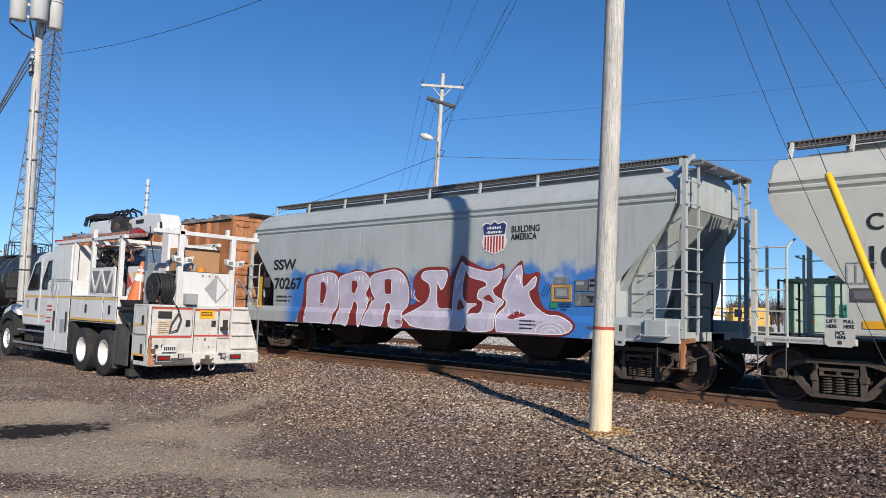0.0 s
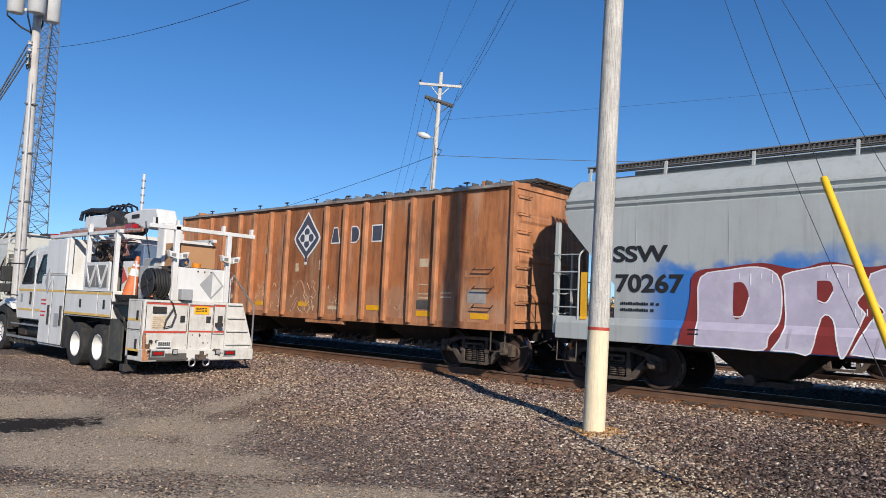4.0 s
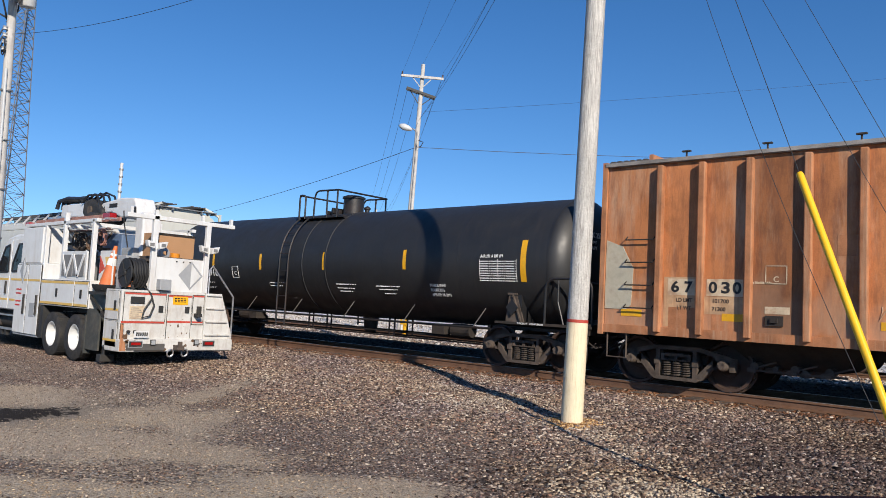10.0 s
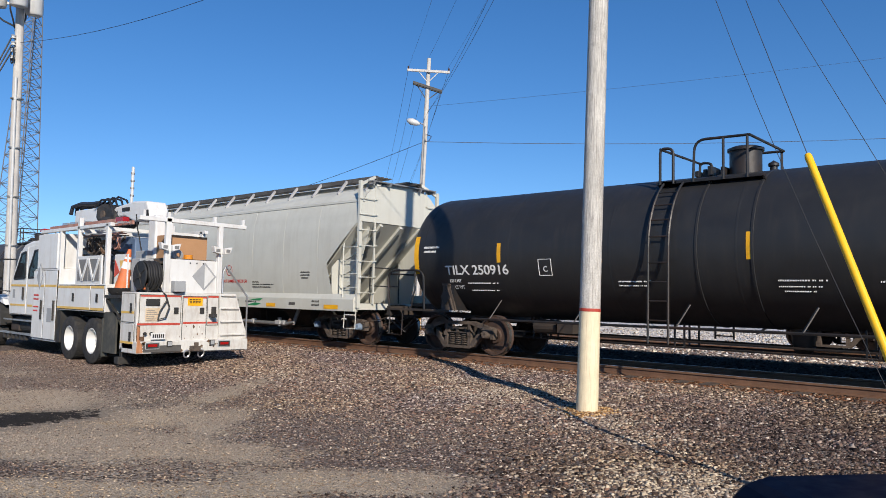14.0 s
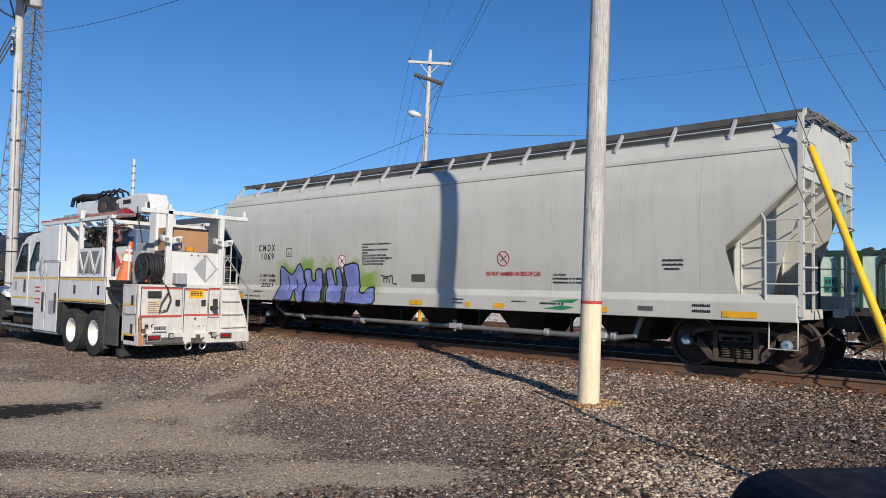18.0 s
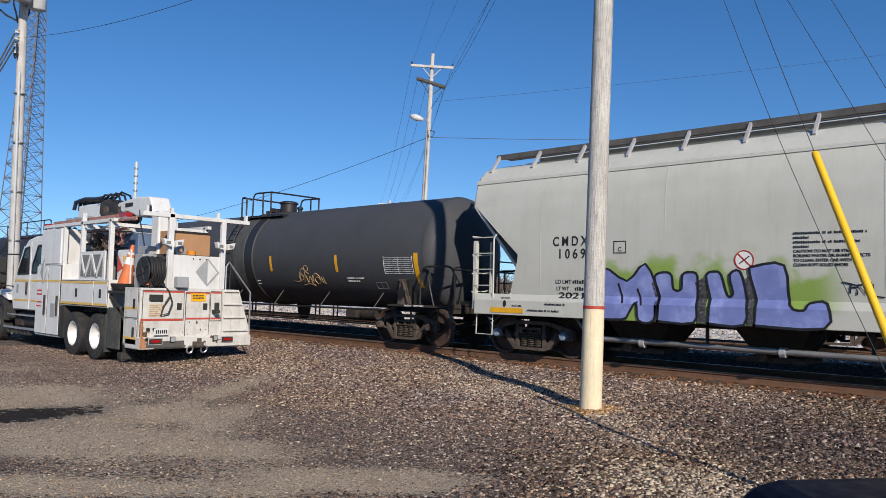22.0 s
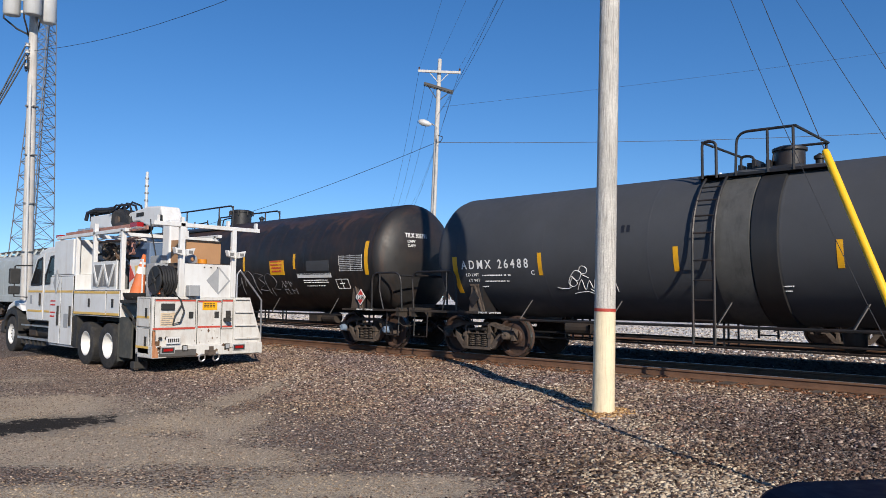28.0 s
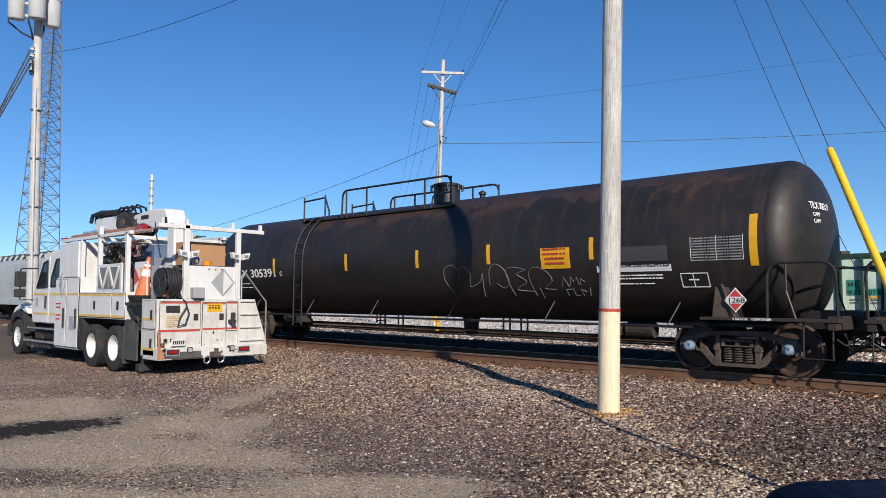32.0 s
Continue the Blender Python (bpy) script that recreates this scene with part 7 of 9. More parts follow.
def truck_wheel(x, y, side, label, rear):
    w = part("wheel", Geo().revolve([(-.14, .30), (-.14, .49), (-.12, .515), (.12, .515), (.14, .49), (.14, .30)], 40, "y"), "tyre", truck, label, True)
    w.location = (x, y, .515)
    d = .10 if rear else -.10
    part("rim", Geo().revolve([(-.13, .30), (-.135, .28), (-.10, .265), (d * .6, .22), (d * .6, .12), (-.09 if not rear else .0, .10), (-.10 if not rear else -.03, .001)], 32, "y"), "rim", w, smooth=True)
    for k in range(10):
        a = k * .6283
        part("wheel_nut", Geo().cyl((.165 * math.cos(a), d * .6, .165 * math.sin(a)), (.165 * math.cos(a), d * .6 - .03, .165 * math.sin(a)), .016, n=6), "chassis", w)
    treads = Geo()
    for k in range(48):
        a = k * math.pi / 24
        c, s = math.cos(a), math.sin(a)
        treads.bar((.512 * c, -.12, .512 * s), (.512 * c, -.02, .512 * s), .03, .016, (c, 0, s))
        treads.bar((.512 * c, .02, .512 * s), (.512 * c, .12, .512 * s), .03, .016, (c, 0, s))
    tagged(part("tread", treads, "tyre", w), kind="stuff")
    if side > 0:
        w.rotation_euler = (0, 0, math.pi)
    return w


for xw in (-3.48, -2.2):
    for yw, sd in ((.16, -1), (.48, -1), (2.34, 1), (2.02, 1)):
        truck_wheel(xw, yw, sd, "black tyre on white steel rim", True)
for yw, sd in ((.2, -1), (2.3, 1)):
    truck_wheel(-9.1, yw, sd, "front wheel with dusty rim", False)
tp("chassis_rail", Geo().box(-10.0, -.1, .75, .87, .6, .85), "chassis")
tp("chassis_rail", Geo().box(-10.0, -.1, 1.63, 1.75, .6, .85), "chassis")
for xw in (-9.1, -3.48, -2.2):
    tp("axle", Geo().cyl((xw, .3, .515), (xw, 2.2, .515), .09, n=12).cyl((xw - .1, 1.25, .515), (xw + .1, 1.25, .515), .22, n=14), "chassis")
# cab
cab = [(-5.7, .95), (-8.05, .95), (-8.2, 1.35), (-8.12, 1.62), (-7.98, 1.85), (-7.42, 2.68), (-7.1, 2.9), (-6.6, 2.98), (-5.7, 3.0)]
tp("cab", Geo().plate(cab, .12, 2.38), "white", "white crew cab", .06)
tp("hood", Geo().add([(-8.05, .35, 1.75), (-8.05, 2.15, 1.75), (-9.75, .55, 1.45), (-9.75, 1.95, 1.45), (-8.1, .2, .95), (-8.1, 2.3, .95), (-9.85, .4, .75), (-9.85, 2.1, .75)], [(0, 2, 3, 1), (0, 4, 6, 2), (1, 3, 7, 5), (2, 6, 7, 3), (4, 5, 7, 6), (0, 1, 5, 4)]), "white", "sloping white bonnet", .08)
for y0, y1 in ((.02, .5), (2.0, 2.48)):
    tp("front_fender", Geo().plate([(-8.42, .62), (-8.42, 1.0), (-8.6, 1.22), (-9.0, 1.3), (-9.4, 1.22), (-9.68, .95), (-9.75, .72), (-9.62, .72), (-9.52, .9), (-9.3, 1.06), (-9.0, 1.11), (-8.7, 1.05), (-8.54, .85), (-8.5, .62)], y0, y1), "chassis", "black fender flare", .02)
    tp("fender_top", Geo().plate([(-8.3, 1.2), (-8.5, 1.4), (-9.0, 1.5), (-9.5, 1.36), (-9.8, 1.05), (-9.72, .95), (-9.4, 1.25), (-9.0, 1.34), (-8.6, 1.25)], y0 + .06, y1 - .02), "white", "", .03)
tp("front_bumper", Geo().box(-10.2, -9.85, .1, 2.4, .5, .88), "chassis", "", .05)
tp("grille", Geo().box(-9.9, -9.84, .75, 1.75, .8, 1.38), "alu", "", .02)
tp("windshield", Geo().add([(-8.03, .3, 1.92), (-8.03, 2.2, 1.92), (-7.52, .38, 2.64), (-7.52, 2.12, 2.64), (-8.01, .3, 1.9), (-8.01, 2.2, 1.9), (-7.5, .38, 2.62), (-7.5, 2.12, 2.62)], [(0, 1, 3, 2), (4, 6, 7, 5), (0, 2, 6, 4), (1, 5, 7, 3), (0, 4, 5, 1), (2, 3, 7, 6)]), "window")
for s, y in ((-1, .115), (1, 2.385)):
    for nm, poly, gl in (("front_door", [(-6.72, .98), (-7.9, .98), (-7.98, 1.5), (-7.9, 1.85), (-7.3, 2.72), (-6.72, 2.82)], [(-6.82, 1.97), (-7.66, 1.95), (-7.6, 2.05), (-7.16, 2.64), (-6.84, 2.69)]), ("rear_door", [(-5.74, .98), (-6.66, .98), (-6.66, 2.83), (-5.74, 2.86)], [(-5.76, 2.0), (-6.56, 1.98), (-6.54, 2.2), (-6.2, 2.7), (-5.76, 2.72)])):
        d = tp(nm, Geo().plate(poly, min(y, y + s * .02), max(y, y + s * .02)), "white", "white cab door with gold stripes", .012)
        part("door_window", Geo().plate(gl, min(y + s * .02, y + s * .026), max(y + s * .02, y + s * .026)), "window", d, "dark side window")
        rim = gl + [gl[0]]
        wf = Geo()
        for (a, b), (c, e) in zip(rim, rim[1:]):
            wf.bar((a, y + s * .024, b), (c, y + s * .024, e), .05, .03, (0, 1, 0))
        part("window_seal", wf, "rubber", d)
        x0, x1 = min(p[0] for p in poly) + .08, max(p[0] for p in poly) - .04
        for z in (1.74, 1.2):
            part("gold_stripe", Geo().box(x0, x1, min(y + s * .02, y + s * .025), max(y + s * .02, y + s * .025), z, z + .055), "gold", d)
        part("door_handle", Geo().box(x1 - .16, x1 - .1, min(y + s * .02, y + s * .06), max(y + s * .02, y + s * .06), 1.38, 1.72), "chassis", d)
    part("door_badge", Geo().box(-7.72, -7.55, min(y, y + s * .024), max(y, y + s * .024), 1.42, 1.66), "greybox", truck, "small dark door badge")
    yy = y + s * .3
    tp("mirror_arm", Geo().tube([(-7.7, y, 2.5), (-8.1, yy, 2.5), (-8.2, yy, 2.48), (-8.2, yy, 1.62), (-7.95, y, 1.6)], .02, 6), "chassis")
    tp("mirror_head", Geo().box(-8.28, -8.14, yy - .14, yy + .14, 1.98, 2.42).box(-8.28, -8.14, yy - .14, yy + .14, 1.68, 1.92), "chassis", "black door mirror", .03)
    tp("cab_step", Geo().box(-8.3, -6.2, min(y, y - s * .3), max(y, y - s * .3), .42, .47).box(-8.2, -6.3, min(y, y - s * .25), max(y, y - s * .25), .78, .82), "chassis")
    tp("fuel_tank", Geo().cyl((-7.9, y - s * .32, .68), (-6.35, y - s * .32, .68), .26, n=18), "chassis", "", 0, True)
# tall locker behind the cab
tp("tall_locker", Geo().box(-5.72, -4.42, .0, 2.5, 2.2, 3.1).box(-5.92, -4.26, .02, 2.48, .36, 2.2), "white", "tall white locker behind cab", .02)
for x0, x1 in ((-5.88, -5.12), (-5.08, -4.3)):
    d = tp("locker_door", Geo().box(x0, x1, -.015, .02, .42, 2.15), "white", "", .01)
    part("gold_stripe", Geo().box(x0, x1, -.019, -.015, 1.74, 1.795), "gold", d)
    part("door_latch", Geo().box(x1 - .14, x1 - .08, -.05, -.015, .9, 1.4), "chassis", d)
tp("warning_diamond", Geo().plate([(-5.66, 2.0), (-5.43, 2.36), (-5.2, 2.0), (-5.43, 1.66)], -.02, -.012), "greybox", "grey warning diamond")
tp("diamond_field", Geo().plate([(-5.43, 2.28), (-5.26, 2.0), (-5.43, 1.74)], -.024, -.02), "white")
bars([(-5.8, -5.45, 1.5, .05), (-5.8, -5.45, 1.4, .05), (-5.8, -5.45, 1.2, .05), (-5.8, -5.5, 1.1, .05)], "red_mark", truck, -.018)
tp("info_sticker", Geo().box(-4.85, -4.55, -.02, -.015, .85, 1.2), "greybox")
# side bins over the rear axle
for y0, y1, yo in ((0.0, .55, 0.0), (1.95, 2.5, 2.5)):
    tp("side_bin", Geo().box(-4.26, -1.52, y0, y1, 1.18, 1.82), "white", "white tool bin over rear wheels", .015)
for x0, x1 in ((-4.2, -2.3), (-2.26, -1.56)):
    d = tp("bin_door", Geo().box(x0, x1, -.018, .0, 1.22, 1.78), "white", "", .008)
    part("gold_stripe", Geo().box(x0, x1, -.023, -.018, 1.72, 1.775), "gold", d)
    part("gold_stripe", Geo().box(x0, x1, -.023, -.018, 1.22, 1.275), "gold", d)
    part("door_latch", Geo().box((x0 + x1) / 2 - .05, (x0 + x1) / 2 + .05, -.03, -.018, 1.4, 1.6), "chassis", d)
tp("wheel_skirt", Geo().box(-4.3, -4.05, .02, .5, .38, 1.16), "chassis")
tp("bumper_recess", Geo().box(.1, .108, .15, 1.0, .39, .53), "darkgrating", "scuffed dark step in the bumper", .003)
tp("rust_edge", Geo().plate_x([(.0, .38), (.14, .38), (.11, .55), (.05, .66), (.06, .9), (.0, .95)], .101, .106), "rust_post", "rusted corner of the tail")
tp("outrigger_foot", Geo().box(-.98, -.78, .02, .34, .08, .24), "chassis", "steel outrigger foot", .02)
tp("outrigger_leg", Geo().box(-.9, -.8, .1, .24, .22, 1.1), "chassis", "dark outrigger leg", .01)
tp("mud_flap", Geo().box(-1.62, -1.58, .0, .62, .2, 1.05).box(-1.6, -.95, .02, .06, .3, 1.2), "flap", "black mud flap")
tp("bed_floor", Geo().box(-4.45, -.05, .5, 2.0, 1.05, 1.2), "chassis")
tp("headboard_panel", Geo().box(-4.42, -4.38, .5, 2.0, 1.2, 2.6), "mesh_grey")
tp("side_panel", Geo().box(-3.2, -1.85, .02, .06, 1.82, 2.48), "white", "", .008)
for x0, x1 in ((-3.12, -2.55), (-2.5, -1.93)):
    tp("panel_mesh", Geo().box(x0, x1, .0, .018, 1.9, 2.4), "mesh_grey")
    tp("panel_brace", Geo().bar((x0, -.008, 2.4), ((x0 + x1) / 2, -.008, 1.9), .07, .02, (0, 1, 0)), "white")
    tp("panel_brace", Geo().bar((x1, -.008, 2.4), ((x0 + x1) / 2, -.008, 1.9), .07, .02, (0, 1, 0)), "white")
# chevron board
tp("chevron_board", Geo().box(-1.62, -.98, .22, .25, 1.72, 2.5), "white", "white board with red and yellow chevron")
tp("chevron_red", Geo().plate([(-1.6, 1.98), (-1.34, 2.1), (-1.6, 2.38)], .212, .22), "red_tape")
tp("chevron_yellow", Geo().plate([(-1.6, 1.76), (-1.24, 1.76), (-1.38, 2.0)], .212, .22), "gold")
tp("chevron_yellow", Geo().plate([(-1.36, 2.36), (-1.28, 2.16), (-1.02, 2.06), (-1.02, 2.36)], .212, .22), "gold")
# ladder rack
for x, zt in ((-4.35, 3.15), (-3.25, 3.42), (-1.68, 3.2)):
    for y in (.08, 2.42):
        tp("rack_post", Geo().box(x - .05, x + .05, y - .05, y + .05, 1.82, zt), "white", "", .008)
tp("rack_rail", Geo().box(-5.7, -1.5, .03, .13, 3.14, 3.22), "white", "", .008)
tp("rack_rail", Geo().box(-5.7, -1.5, 2.37, 2.47, 3.14, 3.22), "white", "", .008)
for x in (-5.5, -3.1, -1.82):
    tp("rack_crossbar", Geo().box(x - .04, x + .04, .05, 2.45, 3.06, 3.14), "white")
lad = tp("ladder", Geo().box(-5.6, -1.7, .22, .27, 3.24, 3.33).box(-5.6, -1.7, .62, .67, 3.24, 3.33), "faded_ladder", "faded red fibreglass ladder on the rack")
for k in range(13):
    part("rung", Geo().cyl((-5.45 + .3 * k, .25, 3.285), (-5.45 + .3 * k, .65, 3.285), .016, n=6), "alu", lad)
tp("red_flag_block", Geo().box(-5.95, -5.68, .1, .24, 3.2, 3.28), "lens_red", "red marker block")
for k in range(5):
    q = random.Random(40 + k)
    pts = [(-4.2 + .5 * k + q.uniform(-.2, .2), .6 + q.uniform(-.2, .4), 2.9 - .12 * j + q.uniform(-.1, .1)) for j in range(6)]
    tp("looped_hose", Geo().tube(pts, .03, 6), "rubber" if k % 2 else "bogie")
tp("coiled_cable", Geo().tube([(-3.6 + .22 * math.cos(a), .45 + .01 * a, 2.78 + .2 * math.sin(a)) for a in np.linspace(0, 25, 60)], .025, 6), "bogie", "rust-brown coiled cable")
for k in range(7):
    q = random.Random(70 + k)
    tp("stowed_rod", Geo().tube([(-4.3 + q.uniform(-.2, .2), .35 + .07 * k, 3.0 + q.uniform(-.05, .12)), (-2.0 + q.uniform(-.3, .3), .35 + .07 * k, 3.02 + q.uniform(-.08, .12))], .016, 5), ("bogie", "alu", "faded_ladder")[k % 3], "rods stowed under the rack")
for k in range(3):
    tp("rope_coil", Geo().tube([(-2.75 + .3 * k + (.16 + .012 * math.sin(3 * a)) * math.cos(a), .42 + .006 * a, 2.72 + .05 * k + .17 * math.sin(a)) for a in np.linspace(0, 18, 50)], .016, 5), ("grime", "rubber", "faded_ladder")[k], "coiled rope hanging from the rack")
tp("tool_crate", Geo().box(-3.9, -3.2, .7, 1.4, 1.2, 2.5), "mesh_grey", "", .02)
tp("compressor", Geo().box(-3.0, -2.1, .8, 1.7, 1.2, 2.35), "white", "", .05)
tp("tool_case", Geo().box(-2.0, -1.2, .75, 1.3, 2.1, 2.62), "greybox", "", .02)
tp("blue_case", Geo().plate([(-2.9, 2.35), (-1.72, 2.35), (-1.72, 2.92), (-2.3, 2.98), (-2.9, 2.9)], .72, 1.3), "blue_tarp", "blue-grey tool chest with sloping lid", .02)
# folded crane
tp("crane_mast", Geo().box(-1.48, -1.12, .9, 1.36, 1.2, 3.45), "white", "white crane column", .04)


def boom_part(name, geo, mat, label="", bevel=0.0, smooth=False):
    """A piece of the folded boom, which sits .42 m forward of the column."""
    o = tp(name, geo, mat, label, bevel, smooth)
    o.location.x = -.42
    return o


boom_part("crane_boom", Geo().plate([(-3.45, 3.5), (-2.9, 3.78), (-1.95, 3.86), (-1.25, 3.82), (-1.1, 3.56), (-1.05, 3.36), (-1.85, 3.36), (-2.4, 3.52)], .92, 1.42), "white", "white folded crane boom", .04)
boom_part("boom_end_cap", Geo().plate([(-1.42, 3.44), (-1.38, 3.62), (-1.13, 3.6), (-1.09, 3.42)], .905, .92), "chassis", "black vent on the boom end")
boom_part("outer_boom", Geo().plate([(-5.5, 3.5), (-5.45, 3.85), (-3.6, 3.84), (-3.3, 3.6), (-3.4, 3.4)], .95, 1.3), "white", "white outer boom section", .03)
boom_part("crane_knuckle", Geo().plate([(-3.85, 3.55), (-3.8, 3.84), (-3.45, 3.9), (-3.1, 3.78), (-2.72, 3.6), (-2.75, 3.36), (-3.1, 3.24), (-3.6, 3.36)], .82, 1.5), "chassis", "black crane knuckle", .06)
boom_part("knuckle_pin", Geo().cyl((-3.35, .78, 3.6), (-3.35, 1.54, 3.6), .11, n=16), "bogie", "", 0, True)
boom_part("winch_motor", Geo().cyl((-3.0, .7, 3.4), (-2.6, .7, 3.36), .12, n=14).box(-2.75, -2.4, .72, .95, 3.28, 3.44), "chassis", "black winch motor", .0, False)
boom_part("crane_plate", Geo().box(-2.5, -2.1, .905, .92, 3.64, 3.73), "chassis", "dark maker plate")
boom_part("crane_ram", Geo().cyl((-5.2, 1.12, 3.42), (-3.4, 1.12, 3.38), .08, n=12).cyl((-3.4, 1.12, 3.38), (-2.4, 1.12, 3.36), .045, n=10), "alu", "", 0, True)
for k in range(3):
    boom_part("boom_hose", Geo().tube([(-5.9 + .08 * k, 1.0 + .12 * k, 3.78 - .03 * k), (-5.8, 1.0 + .12 * k, 3.98), (-5.2, 1.0 + .12 * k, 4.03 - .03 * k), (-4.5, 1.0 + .12 * k, 3.98), (-4.05, 1.0 + .12 * k, 3.98), (-3.8, 1.0 + .12 * k, 3.86)], .055, 8), "boom_black", "thick black hoses along the boom", 0, True)
for k in range(4):
    boom_part("crane_hose", Geo().tube([(-4.1, .9 + .1 * k, 3.84), (-3.7 + .1 * k, .9 + .1 * k, 4.02 + .03 * k), (-3.2 + .1 * k, .9 + .1 * k, 3.98), (-2.9 + .1 * k, .85 + .1 * k, 3.7), (-2.75, .85, 3.4)], .028, 6), "rubber", "", 0, True)
tp("crane_hose", Geo().tube([(-1.9, .8, 3.5), (-1.75, .76, 3.2), (-1.6, .76, 2.9), (-1.5, .8, 2.5), (-1.1, .8, 2.3)], .014, 6), "rubber", "", 0, True)
for k in range(3):
    tp("rack_bracket", Geo().box(-5.0 + .5 * k, -4.7 + .5 * k, .3, .8, 3.34, 3.4), "alu")
tp("red_marker", Geo().box(-1.3, -.95, .05, .2, 3.22, 3.32), "lens_red", "red marker block")
# tail: lower boxes, panel, posts, cross bar, reel, cone, steps
tp("tail_box", Geo().box(-.74, 0, .02, 1.95, .42, 1.66), "dirty_white", "scuffed white tail compartment", .012)
for z0, z1 in ((.45, .98), (1.02, 1.62)):
    d = tp("tail_side_door", Geo().box(-.68, -.08, .0, .02, z0, z1), "dirty_white", "", .008)
    part("door_latch", Geo().box(-.26, -.18, -.015, .0, (z0 + z1) / 2 - .1, (z0 + z1) / 2 + .1), "chassis", d)
    part("gold_stripe", Geo().box(-.68, -.08, -.004, .0, z1 - .42, z1 - .37), "gold", d)
for y0, y1, z0, z1 in ((.08, 1.0, 1.0, 1.6), (1.06, 1.62, .55, 1.58), (1.66, 1.92, .95, 1.6)):
    d = tp("tail_door", Geo().box(0, .018, y0, y1, z0, z1), "dirty_white", "grimy white tail door with red tape", .008)
    part("red_tape", Geo().box(.018, .022, y0, y1, z1 - .035, z1), "red_tape", d)
    if z0 < .98:
        part("red_tape", Geo().box(.018, .022, y0, y1, .98, 1.02), "red_tape", d)
    part("door_latch", Geo().box(.018, .04, y1 - .16, y1 - .06, 1.2, 1.34), "chassis", d)
tp("red_tape", Geo().box(.004, .012, .04, 1.0, .96, 1.0), "red_tape")
tp("orange_sign", Geo().box(.019, .025, 1.16, 1.52, 1.38, 1.56), "yellow", "small orange-yellow warning sign")
g = Geo()
for k in range(3):
    for j in range(4):
        g.box(.025, .028, 1.2 + j * .07, 1.255 + j * .07, 1.435 + k * .035, 1.455 + k * .035)
tagged(tp("sign_print", g, "black_mark"), kind="stuff")
tp("notice_plate", Geo().box(.019, .0215, .2, .52, 1.04, 1.32), "faded_board", "faded notice plate on the tail door")
g = Geo()
for k in range(6):
    g.box(.0215, .023, .22, .5 - .05 * (k % 3), 1.06 + k * .042, 1.075 + k * .042)
tagged(tp("stencil", g, "mesh_grey"), kind="stuff")
tp("black_latch_box", Geo().box(.018, .06, .2, .5, 1.38, 1.52), "chassis", "", .01)
tp("vise", Geo().box(.02, .22, 1.68, 1.78, 1.12, 1.2).box(.02, .08, 1.74, 1.84, 1.2, 1.36), "chassis", "black bench vise", .01)
tp("bumper", Geo().box(-.6, .1, .0, 2.68, .36, .62), "dirty_white", "rust-scuffed rear bumper", .02)
tp("licence_plate", Geo().box(.1, .106, .3, .62, .66, .8), "white", "pale licence plate with plain bars")
g = Geo()
for k in range(6):
    g.box(.106, .109, .34 + k * .045, .37 + k * .045, .69, .77)
tagged(tp("plate_print", g, "black_mark"), kind="stuff")
for y in (.34, 2.05):
    o = tp("tail_lamp", Geo().box(.1, .12, y - .16, y + .16, .45, .6), "greybox", "", .01)
    part("lamp_recess", Geo().box(.12, .123, y - .14, y + .14, .47, .58), "chassis", o)
    part("lamp_lens", Geo().box(.123, .135, y - .1, y + .1, .505, .56), "lens_red", o, "red tail lamp lens")
for y in (.72, 1.74):
    o = tp("work_lamp", Geo().box(.1, .14, y - .06, y + .06, .5, .62), "chassis", "", .01)
    part("lamp_lens", Geo().box(.14, .145, y - .045, y + .045, .515, .605), "greybox", o)
for y in (1.12, 1.46):
    tp("tow_ring", Geo().tube([(.14 + .02 * math.cos(a), y + .07 * math.sin(a), .33 + .08 * math.cos(a)) for a in np.linspace(0, 6.283, 17)[:-1]], .018, 6, True), "alu", "steel tow ring")
tp("tow_hitch", Geo().box(.08, .3, 1.2, 1.36, .4, .5).cyl((.25, 1.28, .46), (.25, 1.28, .58), .05, n=10), "bogie")
tp("rust_plate", Geo().plate_x([(.16, .4), (1.0, .4), (1.0, .44), (.8, .455), (.62, .44), (.45, .47), (.3, .45), (.16, .5)], .1, .106), "grime", "rusty scuffed bumper edge")
tp("rust_edge", Geo().box(.0, .016, .03, .1, .44, .95).box(.0, .014, .1, .2, .62, .72), "grime", "rust-eaten corner edge")
tp("bumper_slot", Geo().box(.1, .108, .32, .98, .37, .395).box(.1, .108, 1.2, 2.6, .37, .38), "chassis", "dark bumper slot")
for y0, y1, z0, z1 in ((.07, 1.01, .99, 1.61), (1.05, 1.63, .54, 1.59), (1.65, 1.93, .94, 1.61)):
    tp("door_seal", Geo().box(.0, .006, y0 - .004, y1 + .004, z0 - .004, z1 + .004), "flap")
for z0, z1 in ((.44, .99), (1.01, 1.63)):
    tp("door_seal", Geo().box(-.685, -.075, .008, .02, z0 + .003, z1 - .003), "flap")
for x0, x1 in ((-5.89, -5.11), (-5.09, -4.29)):
    tp("door_seal", Geo().box(x0 - .006, x1 + .006, -.006, .02, .41, 2.16), "chassis")
for x0, x1 in ((-4.2, -2.3), (-2.26, -1.56)):
    tp("door_seal", Geo().box(x0 - .012, x1 + .012, -.008, .0, 1.205, 1.795), "chassis")
blot = random.Random(63)
